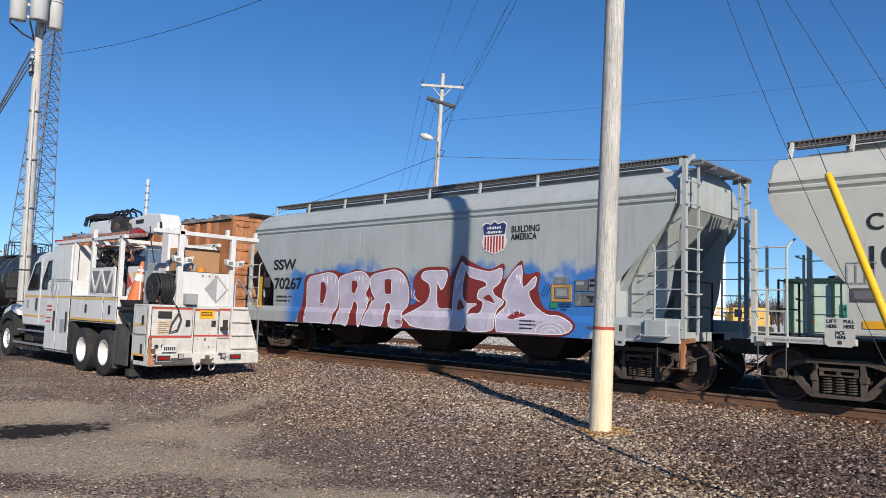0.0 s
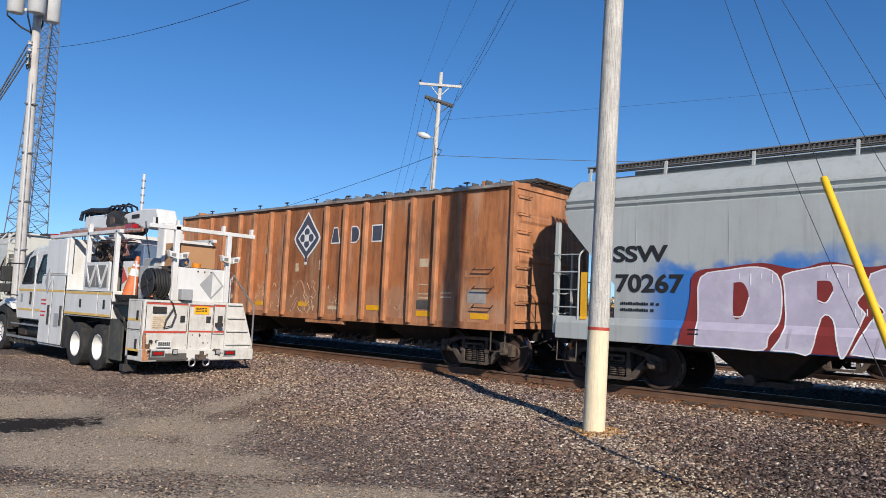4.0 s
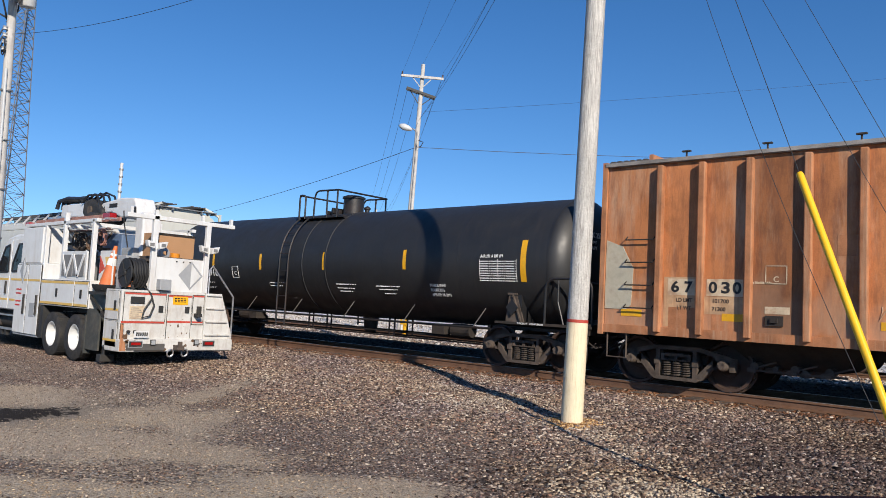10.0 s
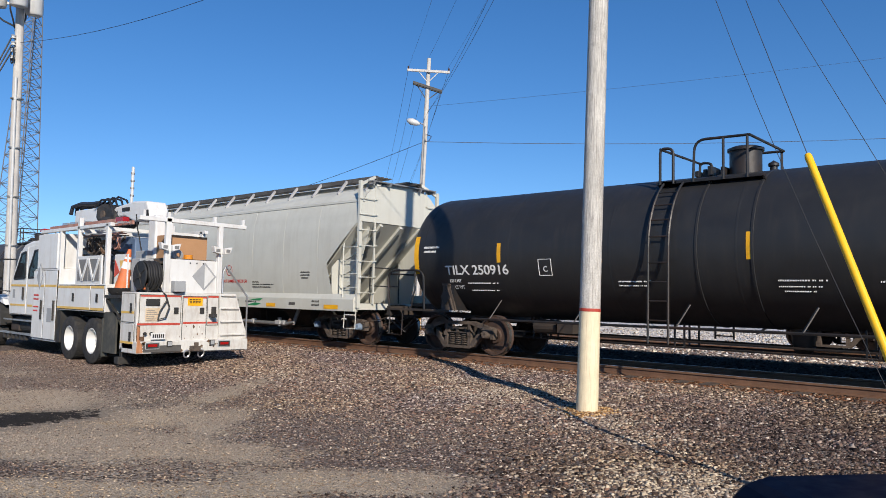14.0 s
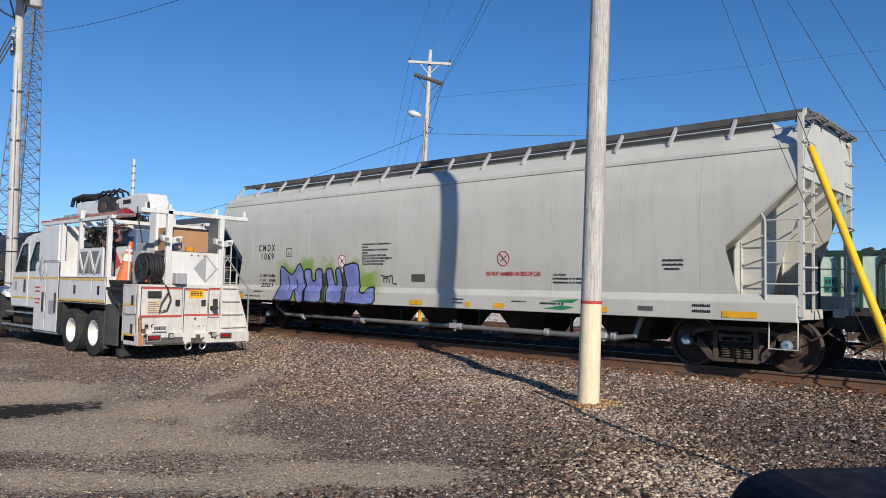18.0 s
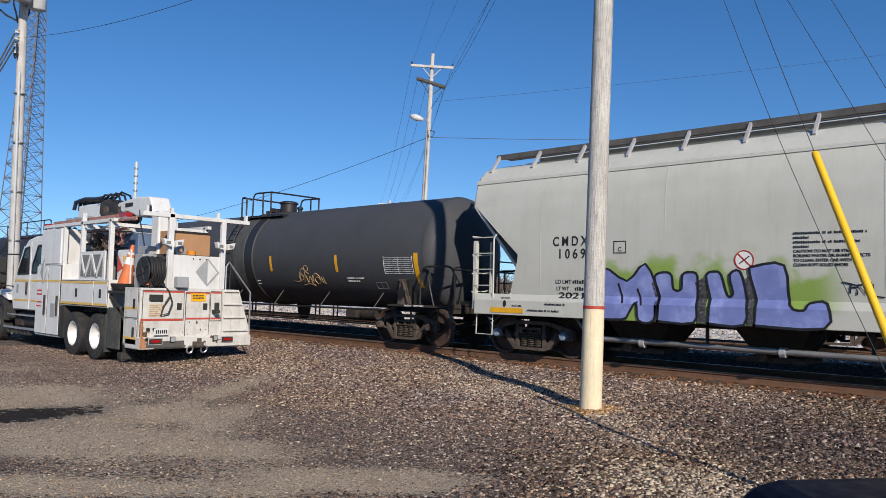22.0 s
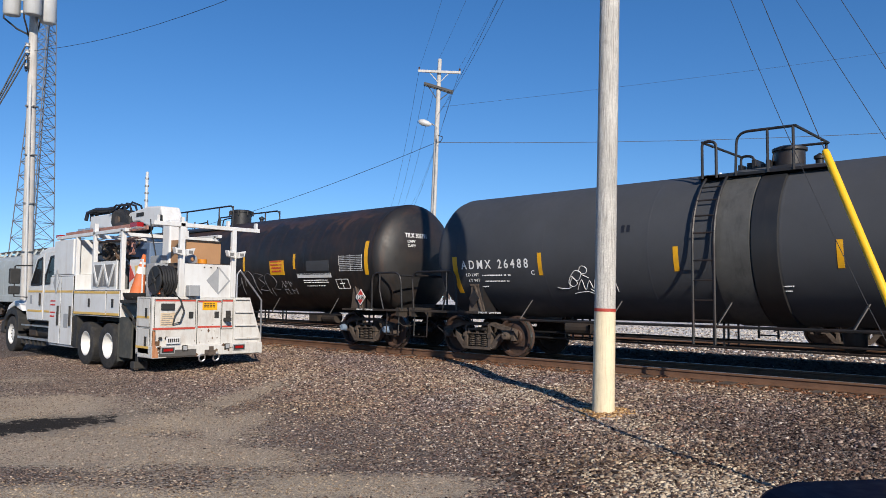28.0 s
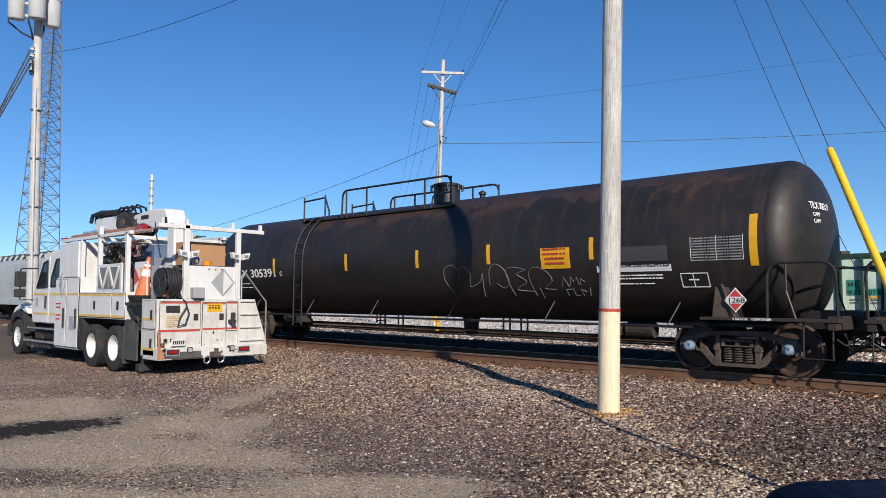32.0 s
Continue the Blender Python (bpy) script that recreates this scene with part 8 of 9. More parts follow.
for k in range(26):
    yb, zb_, rb = blot.choice((blot.uniform(.05, 2.5), blot.uniform(.05, .5))), blot.uniform(.38, .6), blot.uniform(.015, .05)
    ring = [(yb + rb * blot.uniform(.5, 1.3) * math.cos(a_), zb_ + .8 * rb * blot.uniform(.4, 1.2) * math.sin(a_)) for a_ in np.linspace(0, 6.283, 10)[:-1]]
    tp("grime_blot", Geo().plate_x(ring, .1, .103), "grime")
for k in range(16):
    yb, zb_, rb = blot.uniform(.08, 1.85), blot.choice((blot.uniform(.65, .78), blot.uniform(.65, 1.1))), blot.uniform(.01, .035)
    ring = [(yb + rb * blot.uniform(.4, 1.0) * math.cos(a_), zb_ + 1.4 * rb * blot.uniform(.5, 1.3) * math.sin(a_)) for a_ in np.linspace(0, 6.283, 10)[:-1]]
    tp("grime_blot", Geo().plate_x(ring, .018, .0205) if .55 < zb_ and 1.06 < yb < 1.62 else Geo().plate_x(ring, .0, .0035), "grime")
for y in (.2, .34):
    tp("grab_latch", Geo().cyl((.02, y, .78), (.06, y, .78), .035, n=10), "chassis")
for k in range(3):
    tp("rivet", Geo().cyl((-.06, 1.22 + .16 * k, 2.33), (-.048, 1.22 + .16 * k, 2.33), .018, n=8), "chassis")
for k in range(6):
    tp("chassis_bracket", Geo().box(-8.1 + .32 * k, -7.98 + .32 * k, .02, .12, .3, .42), "chassis")
tp("step_edge", Geo().box(-8.3, -5.95, -.01, .01, .44, .5).box(-8.2, -6.0, .04, .06, .8, .84), "alu", "worn step edge")
tp("air_tank", Geo().cyl((-7.2, .35, 1.0), (-6.0, .35, 1.0), .14, n=14), "under", "dusty air tank", 0, True)
tp("exhaust_box", Geo().box(-7.9, -7.3, .15, .5, .5, .78), "under", "", .04)
tp("rear_panel", Geo().box(-.12, -.06, .7, 1.98, 1.66, 2.4), "white", "white upper rear panel", .01)
tp("warning_diamond", Geo().plate_x([(1.28, 2.04), (1.58, 2.36), (1.88, 2.04), (1.58, 1.72)], -.06, -.05), "greybox", "grey and white warning diamond")
tp("diamond_field", Geo().plate_x([(1.58, 2.3), (1.82, 2.04), (1.58, 1.78)], -.05, -.042), "white")
tp("junction_box", Geo().box(-.06, .12, .78, 1.04, 1.68, 1.92), "greybox", "", .015)
tp("rear_post", Geo().box(-.1, 0, .6, .72, 1.66, 3.3), "white", "", .01)
tp("rear_post", Geo().box(-.1, 0, 1.88, 1.99, 1.66, 3.22), "white", "", .01)
tp("rear_crossbar", Geo().box(-.12, 0, .0, 2.6, 3.2, 3.29), "white", "white ladder rack crossbar", .01)
for y in (.1, .66, 1.78, 2.52):
    tp("crossbar_peg", Geo().box(-.1, -.02, y - .03, y + .03, 3.29, 3.42), "white")
for y in (.66, 1.93):
    for d in (-1, 1):
        wing = [(y + d * .05, 2.56), (y + d * .2, 2.6), (y + d * .24, 2.74), (y + d * .05, 2.7)]
        o = tp("flood_lamp", Geo().plate_x(wing if d > 0 else wing[::-1], -.02, .12), "white", "angled white flood lamp", .012)
        part("lamp_lens", Geo().box(.12, .124, min(y + d * .08, y + d * .18), max(y + d * .08, y + d * .18), 2.61, 2.68), "mesh_grey", o)
tp("cardboard_box", Geo().box(-1.15, -.5, .95, 1.87, 2.42, 2.97), "cardboard", "brown cardboard box on the deck", .005)
tp("box_platform", Geo().box(-1.3, -.15, .7, 1.95, 2.3, 2.42), "bogie")
tp("beacon", Geo().cyl((-.3, 1.3, 2.4), (-.3, 1.3, 2.52), .1, n=14), "lens_amber", "amber beacon", 0, True)
tp("grinder", Geo().revolve([(-.08, .12), (.08, .12), (.1, .05)], 16, "x", (-.25, .98, 2.5)), "greybox", "", 0, True)
reel = tp("hose_reel", Geo().revolve([(.0, .04), (.0, .3), (.02, .32), (.04, .3), (.04, .16), (.36, .16), (.36, .3), (.38, .32), (.4, .3), (.4, .05)], 28, "y", (-.35, .2, 2.02)), "rubber", "black hose reel", 0, True)
for k in range(5):
    part("hose_turn", Geo().tube([(-.35 + (.305 - .012 * (k % 2)) * math.cos(a), .285 + .058 * k + .005 * a, 2.02 + (.305 - .012 * (k % 2)) * math.sin(a)) for a in np.linspace(0, 6.283, 25)[:-1]], .03, 6, True), "rubber", reel, smooth=True)
part("reel_hub", Geo().revolve([(-.03, .02), (-.03, .07), (.0, .08)], 16, "y", (-.35, .2, 2.02)), "chassis", reel, smooth=True)
for k in range(4):
    a_ = .5 + k * 1.571
    part("reel_spoke", Geo().bar((-.35, .195, 2.02), (-.35 + .28 * math.cos(a_), .195, 2.02 + .28 * math.sin(a_)), .03, .02, (0, 1, 0)), "chassis", reel)
tp("reel_stand", Geo().bar((-.6, .3, 1.66), (-.35, .3, 2.0), .05, .05).bar((-.1, .3, 1.66), (-.35, .3, 2.0), .05, .05), "chassis")
tp("grey_locker", Geo().box(-.95, -.55, .3, .62, 1.66, 2.4), "greybox", "grey upright locker with seams", .02)
tp("hanging_hose", Geo().tube([(-.2, .55, 1.78), (.06, .62, 1.6), (.08, .7, 1.35), (.08, .62, 1.12), (.08, .45, 1.08), (.06, .5, 1.25), (.05, .66, 1.5)], .018, 6), "rubber")
tp("red_valve", Geo().cyl((-.25, .3, 1.72), (-.25, .3, 1.84), .06, n=10), "orange", "", 0, True)
shelf = tp("side_shelf", Geo().box(-1.85, -.74, .0, .55, 1.52, 1.58).bar((-1.6, .05, 1.5), (-.8, .05, 1.05), .06, .06), "chassis", "black side shelf")
tp("cone_tray", Geo().revolve([(1.58, .001), (1.58, .2), (1.66, .27), (1.74, .29), (1.74, .27), (1.62, .22), (1.615, .001)], 24, "z", (-1.18, .2, 0)), "rubber", "black rubber tray under the cone", 0, True)
tp("step_box", Geo().plate_x([(1.95, .62), (2.68, .62), (2.68, .72), (2.36, 1.66), (1.95, 1.66)], -.55, -.48), "dirty_white", "white step side plate")
tp("step_box", Geo().plate_x([(1.95, .62), (2.68, .62), (2.68, .72), (2.36, 1.66), (1.95, 1.66)], -.02, .03), "dirty_white", "white step side plate")
for k in range(4):
    tp("step_tread", Geo().box(-.5, .08, 1.97, 2.34 + .09 * k, 1.6 - .3 * k, 1.64 - .3 * k), "dirty_white", "", .01)
tp("handrail", Geo().tube([(-.05, 2.05, 1.66), (-.05, 2.05, 2.2), (-.05, 2.12, 2.3), (-.05, 2.72, 1.6), (-.05, 2.72, .42)], .022, 8), "alu", "bent steel handrail", 0, True)
tp("rear_step_plate", Geo().box(-1.9, -1.5, .1, .4, .2, .26), "chassis")

cone = thing("traffic_cone", pose(-16.38, 8.1, 1.62, -5, 8, 0), "faded orange traffic cone with white collar", "traffic cone")
part("cone_base", Geo().box(-.19, .19, -.19, .19, 0, .045), "rubber", cone, bevel=.02)
part("cone_body", Geo().revolve([(.045, .168), (.56, .105)], 24, "z"), "orange", cone, smooth=True)
part("cone_collar", Geo().revolve([(.56, .107), (.72, .084)], 24, "z"), "white_mark", cone, "white reflective collar", smooth=True)
part("cone_ring", Geo().revolve([(.72, .082), (.78, .073)], 24, "z"), "orange", cone, smooth=True)
part("cone_collar", Geo().revolve([(.78, .075), (.83, .067)], 24, "z"), "white_mark", cone, "white reflective collar", smooth=True)
part("cone_tip", Geo().revolve([(.83, .065), (1.0, .036), (1.0, .001)], 24, "z"), "orange", cone, smooth=True)


# ---- poles, tower and wires ----
def wire(name, pts, r, label="", group="overhead wires", sag=0.0, mat="wire", n=16):
    """A hanging wire through end points, with sag at mid span."""
    a, b = Vector(pts[0]), Vector(pts[-1])
    p = [a.lerp(b, k / n) - Vector((0, 0, sag * 4 * (k / n) * (1 - k / n))) for k in range(n + 1)] if len(pts) == 2 else pts
    ob = part(name, Geo().tube(p, r, 5), mat)
    return tagged(ob, label or "thin dark overhead wire between poles", "wire", group)


POLE_TOP = Vector((-5.45, 10.24, 11.6))
ANCHOR = Vector((-.74, 6.75, .1))
guy_dir = (POLE_TOP - ANCHOR).normalized()
wire("guy_wire", [ANCHOR, POLE_TOP], .0038, "taut steel guy wire of the near pole", "guy wires")
guard = thing("guy_guard", pose(0, 0, 0), "bright yellow plastic guy wire guard", "guy guard")
part("guard_tube", Geo().tube([ANCHOR + guy_dir * .05, ANCHOR + guy_dir * 1.7, ANCHOR + guy_dir * 3.24], .033, 14), "guard", guard, smooth=True)
part("guard_cap", Geo().cyl(ANCHOR + guy_dir * 3.24, ANCHOR + guy_dir * 3.27, .034, .026, 14), "guard", guard, smooth=True)
part("guard_clip", Geo().cyl(ANCHOR + guy_dir * .9, ANCHOR + guy_dir * .96, .038, n=14), "chassis", guard)
wire("slack_guy_wire", [(-.6, 6.4, .05), (-5.45, 10.22, 11.6)], .0032, "slack old guy wire of the near pole", "guy wires", .9)
wire("guy_wire", [(.1, 7.0, .03), (-5.45, 10.22, 10.5)], .003, "taut steel guy wire of the near pole", "guy wires")
wire("guy_wire", [(.3, 7.3, .03), (-5.45, 10.22, 11.6)], .003, "taut steel guy wire of the near pole", "guy wires")

M["grey_wood"] = material("pale_weathered_wood", (0.5, 0.48, 0.45), .85, vary=.15, streak=(0.25, 0.22, 0.2), streak_amount=.6, streak_scale=(30, 30, 1), bump=.4)
M["arm_dark"] = material("tarred_grey_timber", (0.07, 0.068, 0.066), .85, vary=.2)
M["insulator"] = material("brown_insulator", (0.08, 0.045, 0.035), .25)
M["can"] = material("grey_transformer_paint", (0.5, 0.51, 0.51), .45, vary=.06, streak=(0.3, 0.25, 0.2), streak_amount=.3)

far_pole = thing("utility_pole", pose(-25.3, 26.62, .1, 0, 2.55, 0), "pale wooden utility pole with two crossarms and lamp", "utility pole")
part("pole_shaft", Geo().revolve([(z, .175 - .006 * z) for z in np.linspace(0, 13.4, 8)], 16, "z"), "grey_wood", far_pole, smooth=True)
d_arm = Vector((1.53, 1.44, 0)).normalized()
s_arm = Vector((1.0, .97, -.36)).normalized()


def crossarm(pole, z, d, half, name="crossarm"):
    c = Vector((0, 0, z)) - Vector((d.y, -d.x, 0)) * .0 + Vector((.12, -.12, 0))
    o = part(name, Geo().bar(c - d * half, c + d * half, .09, .12), "grey_wood", pole, bevel=.01)
    for s in (-1, 1):
        part("arm_brace", Geo().bar(c + d * (half * .5 * s), Vector((0.05, -.05, z - .55)), .02, .04), "grey_wood", pole)
    for k in (-.95, .95):
        q = c + d * (half * k)
        part("insulator", Geo().revolve([(.05, .02), (.08, .05), (.12, .03), (.15, .055), (.19, .03), (.22, .001)], 10, "z", q), "insulator", o, smooth=True)
    return o


crossarm(far_pole, 12.72, d_arm, 1.05)
for k in (-.09, .09):
    part("crossarm", Geo().bar(Vector((k, -k, 11.95)) - s_arm * .75, Vector((k, -k, 11.95)) + s_arm * .75, .09, .12), "arm_dark", far_pole, "dark tilted lower crossarm", bevel=.01)
part("arm_brace", Geo().bar(Vector((0, 0, 11.3)), Vector((0, 0, 11.95)) - s_arm * .6, .03, .04), "arm_dark", far_pole)
part("arm_brace", Geo().bar(Vector((0, 0, 11.3)), Vector((0, 0, 11.95)) + s_arm * .6, .03, .04), "arm_dark", far_pole)
part("lamp_arm", Geo().tube([(0, 0, 10.0), (-.15, -.2, 10.15), (-.3, -.32, 10.2)], .03, 6), "alu", far_pole)
part("lamp_head", Geo().revolve([(-.36, .001), (-.3, .1), (-.1, .17), (.15, .14), (.32, .06), (.34, .001)], 16, "x", (0, 0, 0)), "can", far_pole, "grey street lamp head", smooth=True)
lh = bpy.data.objects["lamp_head"]
lh.location, lh.rotation_euler = (-.42, -.42, 10.18), (0, .25, radians(43))
part("riser_pipe", Geo().tube([(.16, -.16, 0), (.13, -.13, 9.0), (.1, -.12, 10.0)], .025, 6), "grating", far_pole)
part("cable_loop", Geo().tube([(.1, -.1, 9.4), (.25, -.2, 9.2), (.4, -.1, 9.25), (.35, .1, 9.5), (.1, .0, 9.6)], .02, 6), "wire", far_pole)

base = Vector((-25.3, 26.62, .1))
up = (far_pole.matrix_world.to_3x3() @ Vector((0, 0, 1)))
arm_c = base + up * 12.85
near_top = POLE_TOP + Vector((0, 0, .2))
for k in (-1.0, 0.0, 1.0):
    wire("power_line", [arm_c + d_arm * k * .98 + Vector((0, 0, .6 if k == 0 else .12)), near_top + Vector((.7 * k, .7 * k, .35))], .0045, sag=.35)
wire("power_line", [base + up * 10.6, near_top - Vector((0, 0, 1.4))], .0065, sag=.5)
wire("power_line", [base + up * 10.6, near_top - Vector((0, 0, 2.0))], .006, sag=.45)
distant = thing("utility_pole", pose(-58.0, 55.4, 0), "distant wooden utility pole with crossarm", "utility pole")
part("pole_shaft", Geo().cyl((0, 0, 0), (0, 0, 11.6), .17, .12, 10), "grey_wood", distant, smooth=True)
part("crossarm", Geo().bar((-.9, -.85, 11.2), (.9, .85, 11.2), .1, .13), "grey_wood", distant)
for k in (-1.0, 1.0):
    wire("power_line", [arm_c + d_arm * k, Vector((-58.0, 55.4, 11.3)) + d_arm * k], .008, sag=.9)
for k in (-.7, -.2, .7):
    wire("power_line", [base + up * 11.95 + s_arm * k, Vector((-58.0, 55.4, 10.2)) + d_arm * k], .008, sag=1.0)
wire("cable", [base + up * 9.25, (-60.0, 27.0, 6.0)], .013, "slack dark cable from the far pole", sag=.6)
wire("cable", [base + up * 9.25, (20.0, 75.0, 16.0)], .013, "long dark cable from the far pole", sag=1.4)
wire("power_line", [base + up * 11.0, (12.0, 62.0, 19.2)], .006, sag=.5)

trafo_pole = thing("utility_pole", pose(-27.07, 9.22, 0, 2.55, 4.8, 0), "leaning weathered utility pole with three transformers", "utility pole")
part("pole_shaft", Geo().revolve([(z, .19 - .006 * z) for z in np.linspace(0, 13, 8)], 16, "z"), "grey_wood", trafo_pole, smooth=True)
part("conduit", Geo().cyl((.2, -.1, 0), (.17, -.1, 8.6), .045, n=8), "can", trafo_pole, "pale conduit pipe")
for k in range(5):
    part("pole_band", Geo().cyl((0.02, 0, 1.5 + 1.6 * k), (0.02, 0, 1.54 + 1.6 * k), .2, n=14), "grating", trafo_pole)
for x, y, z in ((-.29, -.57, 11.18), (.59, -.23, 11.13), (.30, .33, 11.03)):
    c = part("transformer", Geo().revolve([(-.36, .001), (-.36, .23), (-.32, .26), (.5, .26), (.5, .285), (.55, .285), (.6, .17), (.63, .001)], 24, "z", (x, y, z)), "can", trafo_pole, "grey pole transformer can", smooth=True)
    part("bushing", Geo().revolve([(.58, .03), (.66, .07), (.72, .04), (.78, .065), (.86, .02)], 10, "z", (x + .08, y, z)), "insulator", c)
    part("bushing", Geo().revolve([(.58, .03), (.66, .07), (.72, .04), (.78, .065), (.86, .02)], 10, "z", (x - .08, y + .05, z)), "insulator", c)
    part("transformer_bracket", Geo().bar((x, y, z + .2), (0, 0, z + .2), .05, .08).bar((x, y, z - .2), (0, 0, z - .2), .05, .08), "can", c)
    part("drop_lead", Geo().tube([(x - .3, y, z + .5), (x - .46, y - .12, z + .1), (x - .4, y - .12, z - .4), (x * .5 - .2, y * .5 - .1, z - .75), (-.15, -.1, z - .9)], .03, 6), "wire", trafo_pole)
for k in range(4):
    part("insulator_spool", Geo().revolve([(-.06, .04), (-.05, .08), (0, .05), (.05, .08), (.06, .04)], 10, "z", (.05, -.18, 9.9 - .22 * k)), "can", trafo_pole)
for k in range(2):
    part("cable_coil", Geo().tube([(.05 + .14 * math.cos(a), -.2, 9.35 + .22 * math.sin(a) - .1 * k) for a in np.linspace(0, 6.283, 17)[:-1]], .02, 5, True), "wire", trafo_pole)
tb = Vector((-27.07, 9.22, 0))
tu = trafo_pole.matrix_world.to_3x3() @ Vector((0, 0, 1))
for k in range(3):
    wire("service_cable", [tb + tu * (10.0 - .25 * k) + Vector((-.1, -.15, 0)), (-28.4 - .1 * k, 4.9 - .15 * k, .05)], .025, "bundled dark service cable", sag=.3)
wire("span_wire", [tb + tu * 9.75, (-5.5, 10.2, 9.1)], .007, sag=.75)

M["tower"] = material("galvanised_tower_steel", (0.16, 0.17, 0.19), .6, .4, vary=.1)
tower = thing("radio_tower", pose(-65.57, 21.35, 0, -.8, 1.5, 0), "tall galvanised lattice radio tower", "radio tower")


def tower_half(z):
    return max(.3, 1.97 - .0537 * z)


legs = [Vector((math.cos(a), math.sin(a), 0)) for a in (-.32, -.32 + 2.094, -.32 + 4.189)]
for d in legs:
    part("tower_leg", Geo().tube([d * tower_half(z) * 1.1 + Vector((0, 0, z)) for z in np.linspace(0, 38, 12)], .045, 6), "tower", tower)
zs_t, z_t = [], 0.0
while z_t < 37:
    zs_t.append(z_t)
    z_t += max(.85, tower_half(z_t) * .84)
for i in range(3):
    a, b = legs[i], legs[(i + 1) % 3]
    for z0, z1 in zip(zs_t, zs_t[1:]):
        p0, p1 = a * tower_half(z0) * 1.1 + Vector((0, 0, z0)), b * tower_half(z1) * 1.1 + Vector((0, 0, z1))
        q0, q1 = b * tower_half(z0) * 1.1 + Vector((0, 0, z0)), a * tower_half(z1) * 1.1 + Vector((0, 0, z1))
        part("tower_brace", Geo().tube([p0, p1], .022, 4), "tower", tower)
        part("tower_brace", Geo().tube([q0, q1], .03, 4), "tower", tower)
        part("tower_strut", Geo().tube([p0, q0], .025, 4), "tower", tower)
part("tower_cable", Geo().tube([(.1, .1, 0), (.1, .1, 37)], .06, 6), "tower", tower)
part("antenna", Geo().cyl((1.5, -.8, 10.2), (1.5, -.8, 13.5), .05, n=6).bar((1.2, -.6, 11), (1.5, -.8, 11), .04, .04), "can", tower)
whip = thing("antenna_mast", pose(-43.8, 20.85, 0), "thin pale antenna mast in the distance", "antenna mast")
part("mast", Geo().cyl((0, 0, 0), (0, 0, 9.2), .11, .09, 8), "can", whip, smooth=True)
for k in range(4):
    part("mast_collar", Geo().cyl((0, 0, 7.4 + .45 * k), (0, 0, 7.5 + .45 * k), .13, n=8), "grating", whip)

# ---- beyond the track ----
M["mint"] = material("faded_green_gondola_paint", (0.56, 0.72, 0.6), .6, vary=.1, streak=(0.3, 0.25, 0.18), streak_amount=.3, stain=DIRT, stain_amount=.25)
M["dark_green"] = material("dark_green_post_paint", (0.015, 0.05, 0.03), .6, vary=.2)
M["teal_panel"] = material("teal_number_panel", (0.03, 0.27, 0.2), .6)
M["scrap"] = material("dark_scrap", (0.04, 0.036, 0.034), .8, vary=.4, grain=.3, stain=RUST, stain_amount=.5)
gond = thing("gondola_car", pose(.62, SIDING_Y, SIDING_Z), "faded green gondola car standing on the siding", "gondola car")
GL = 8.0
for s in (-1, 1):
    part("side_wall", Geo().box(-GL, GL, s * 1.38 - .02, s * 1.38 + .02, 1.06, 2.52), "mint", gond)
    part("top_chord", Geo().box(-GL, GL, s * 1.38 - .07, s * 1.38 + .07, 2.49, 2.6), "dark_green", gond)
    part("bottom_chord", Geo().box(-GL, GL, s * 1.38 - .05, s * 1.38 + .05, .8, 1.06), "under", gond)
    for k in range(30):
        x = -GL + .23 + .535 * k
        part("side_stake", Geo().box(x - .035, x + .035, s * 1.4 - (.1 if s < 0 else .02), s * 1.4 + (.02 if s < 0 else .1), 1.0, 2.5), "dark_green", gond)
    part("end_wall", Geo().box(s * GL - .04, s * GL + .04, -1.38, 1.38, 1.0, 2.5), "mint", gond)
    coupler(gond, s * (GL + .15), s)
part("floor", Geo().box(-GL, GL, -1.38, 1.38, .95, 1.06), "under", gond)
heap = Geo()
q = random.Random(9)
for k in range(60):
    x, y = q.uniform(-GL + .3, GL - .3), q.uniform(-1.1, 1.1)
    heap.bar((x, y, 1.3), (x + q.uniform(-.5, .5), y + q.uniform(-.3, .3), 2.5 + q.uniform(.02, .22)), .3, .25)
tagged(part("scrap_load", heap, "scrap", gond, "dark scrap showing over the side"), kind="stuff")
part("number_panel", Geo().box(-6.56, -6.22, -1.41, -1.4, 1.46, 1.88), "teal_panel", gond, "teal number panel")
lettering("971", .16, "black_mark", gond, -6.55, -1.412, 1.48, width=.32)
bars([(-6.52, -6.32, 1.7, .14)], "black_mark", gond, -1.41)
part("number_panel", Geo().box(-6.06, -5.72, -1.41, -1.4, 1.46, 1.64), "teal_panel", gond, "teal number panel")
lettering("074", .16, "black_mark", gond, -6.04, -1.412, 1.48, width=.3)
bars([(-6.5, -6.28, 1.32, .04), (-6.5, -6.3, 1.24, .04), (-6.0, -5.78, 1.32, .04), (-6.0, -5.8, 1.24, .04)], "black_mark", gond, -1.404)
part("reflector", Geo().box(-7.4, -7.18, -1.41, -1.4, 1.36, 1.46), "yellow", gond)
part("reflector", Geo().box(-6.04, -5.75, -1.41, -1.4, 1.38, 1.43), "yellow", gond)
for xb in (-6.4, 6.4):
    bo = part("bogie", BOLSTER, "under", gond)
    bo.location = (xb, 0, 0)
    for s in (-1, 1):
        o = part("side_frame", SIDE_FRAME, "bogie", bo)
        o.location = (0, s * 1.0, 0)
    for dx in (-.889, .889):
        o = part("wheelset", WHEEL_MESH, "wheel", bo)
        o.location = (dx, 0, WHEEL_R)

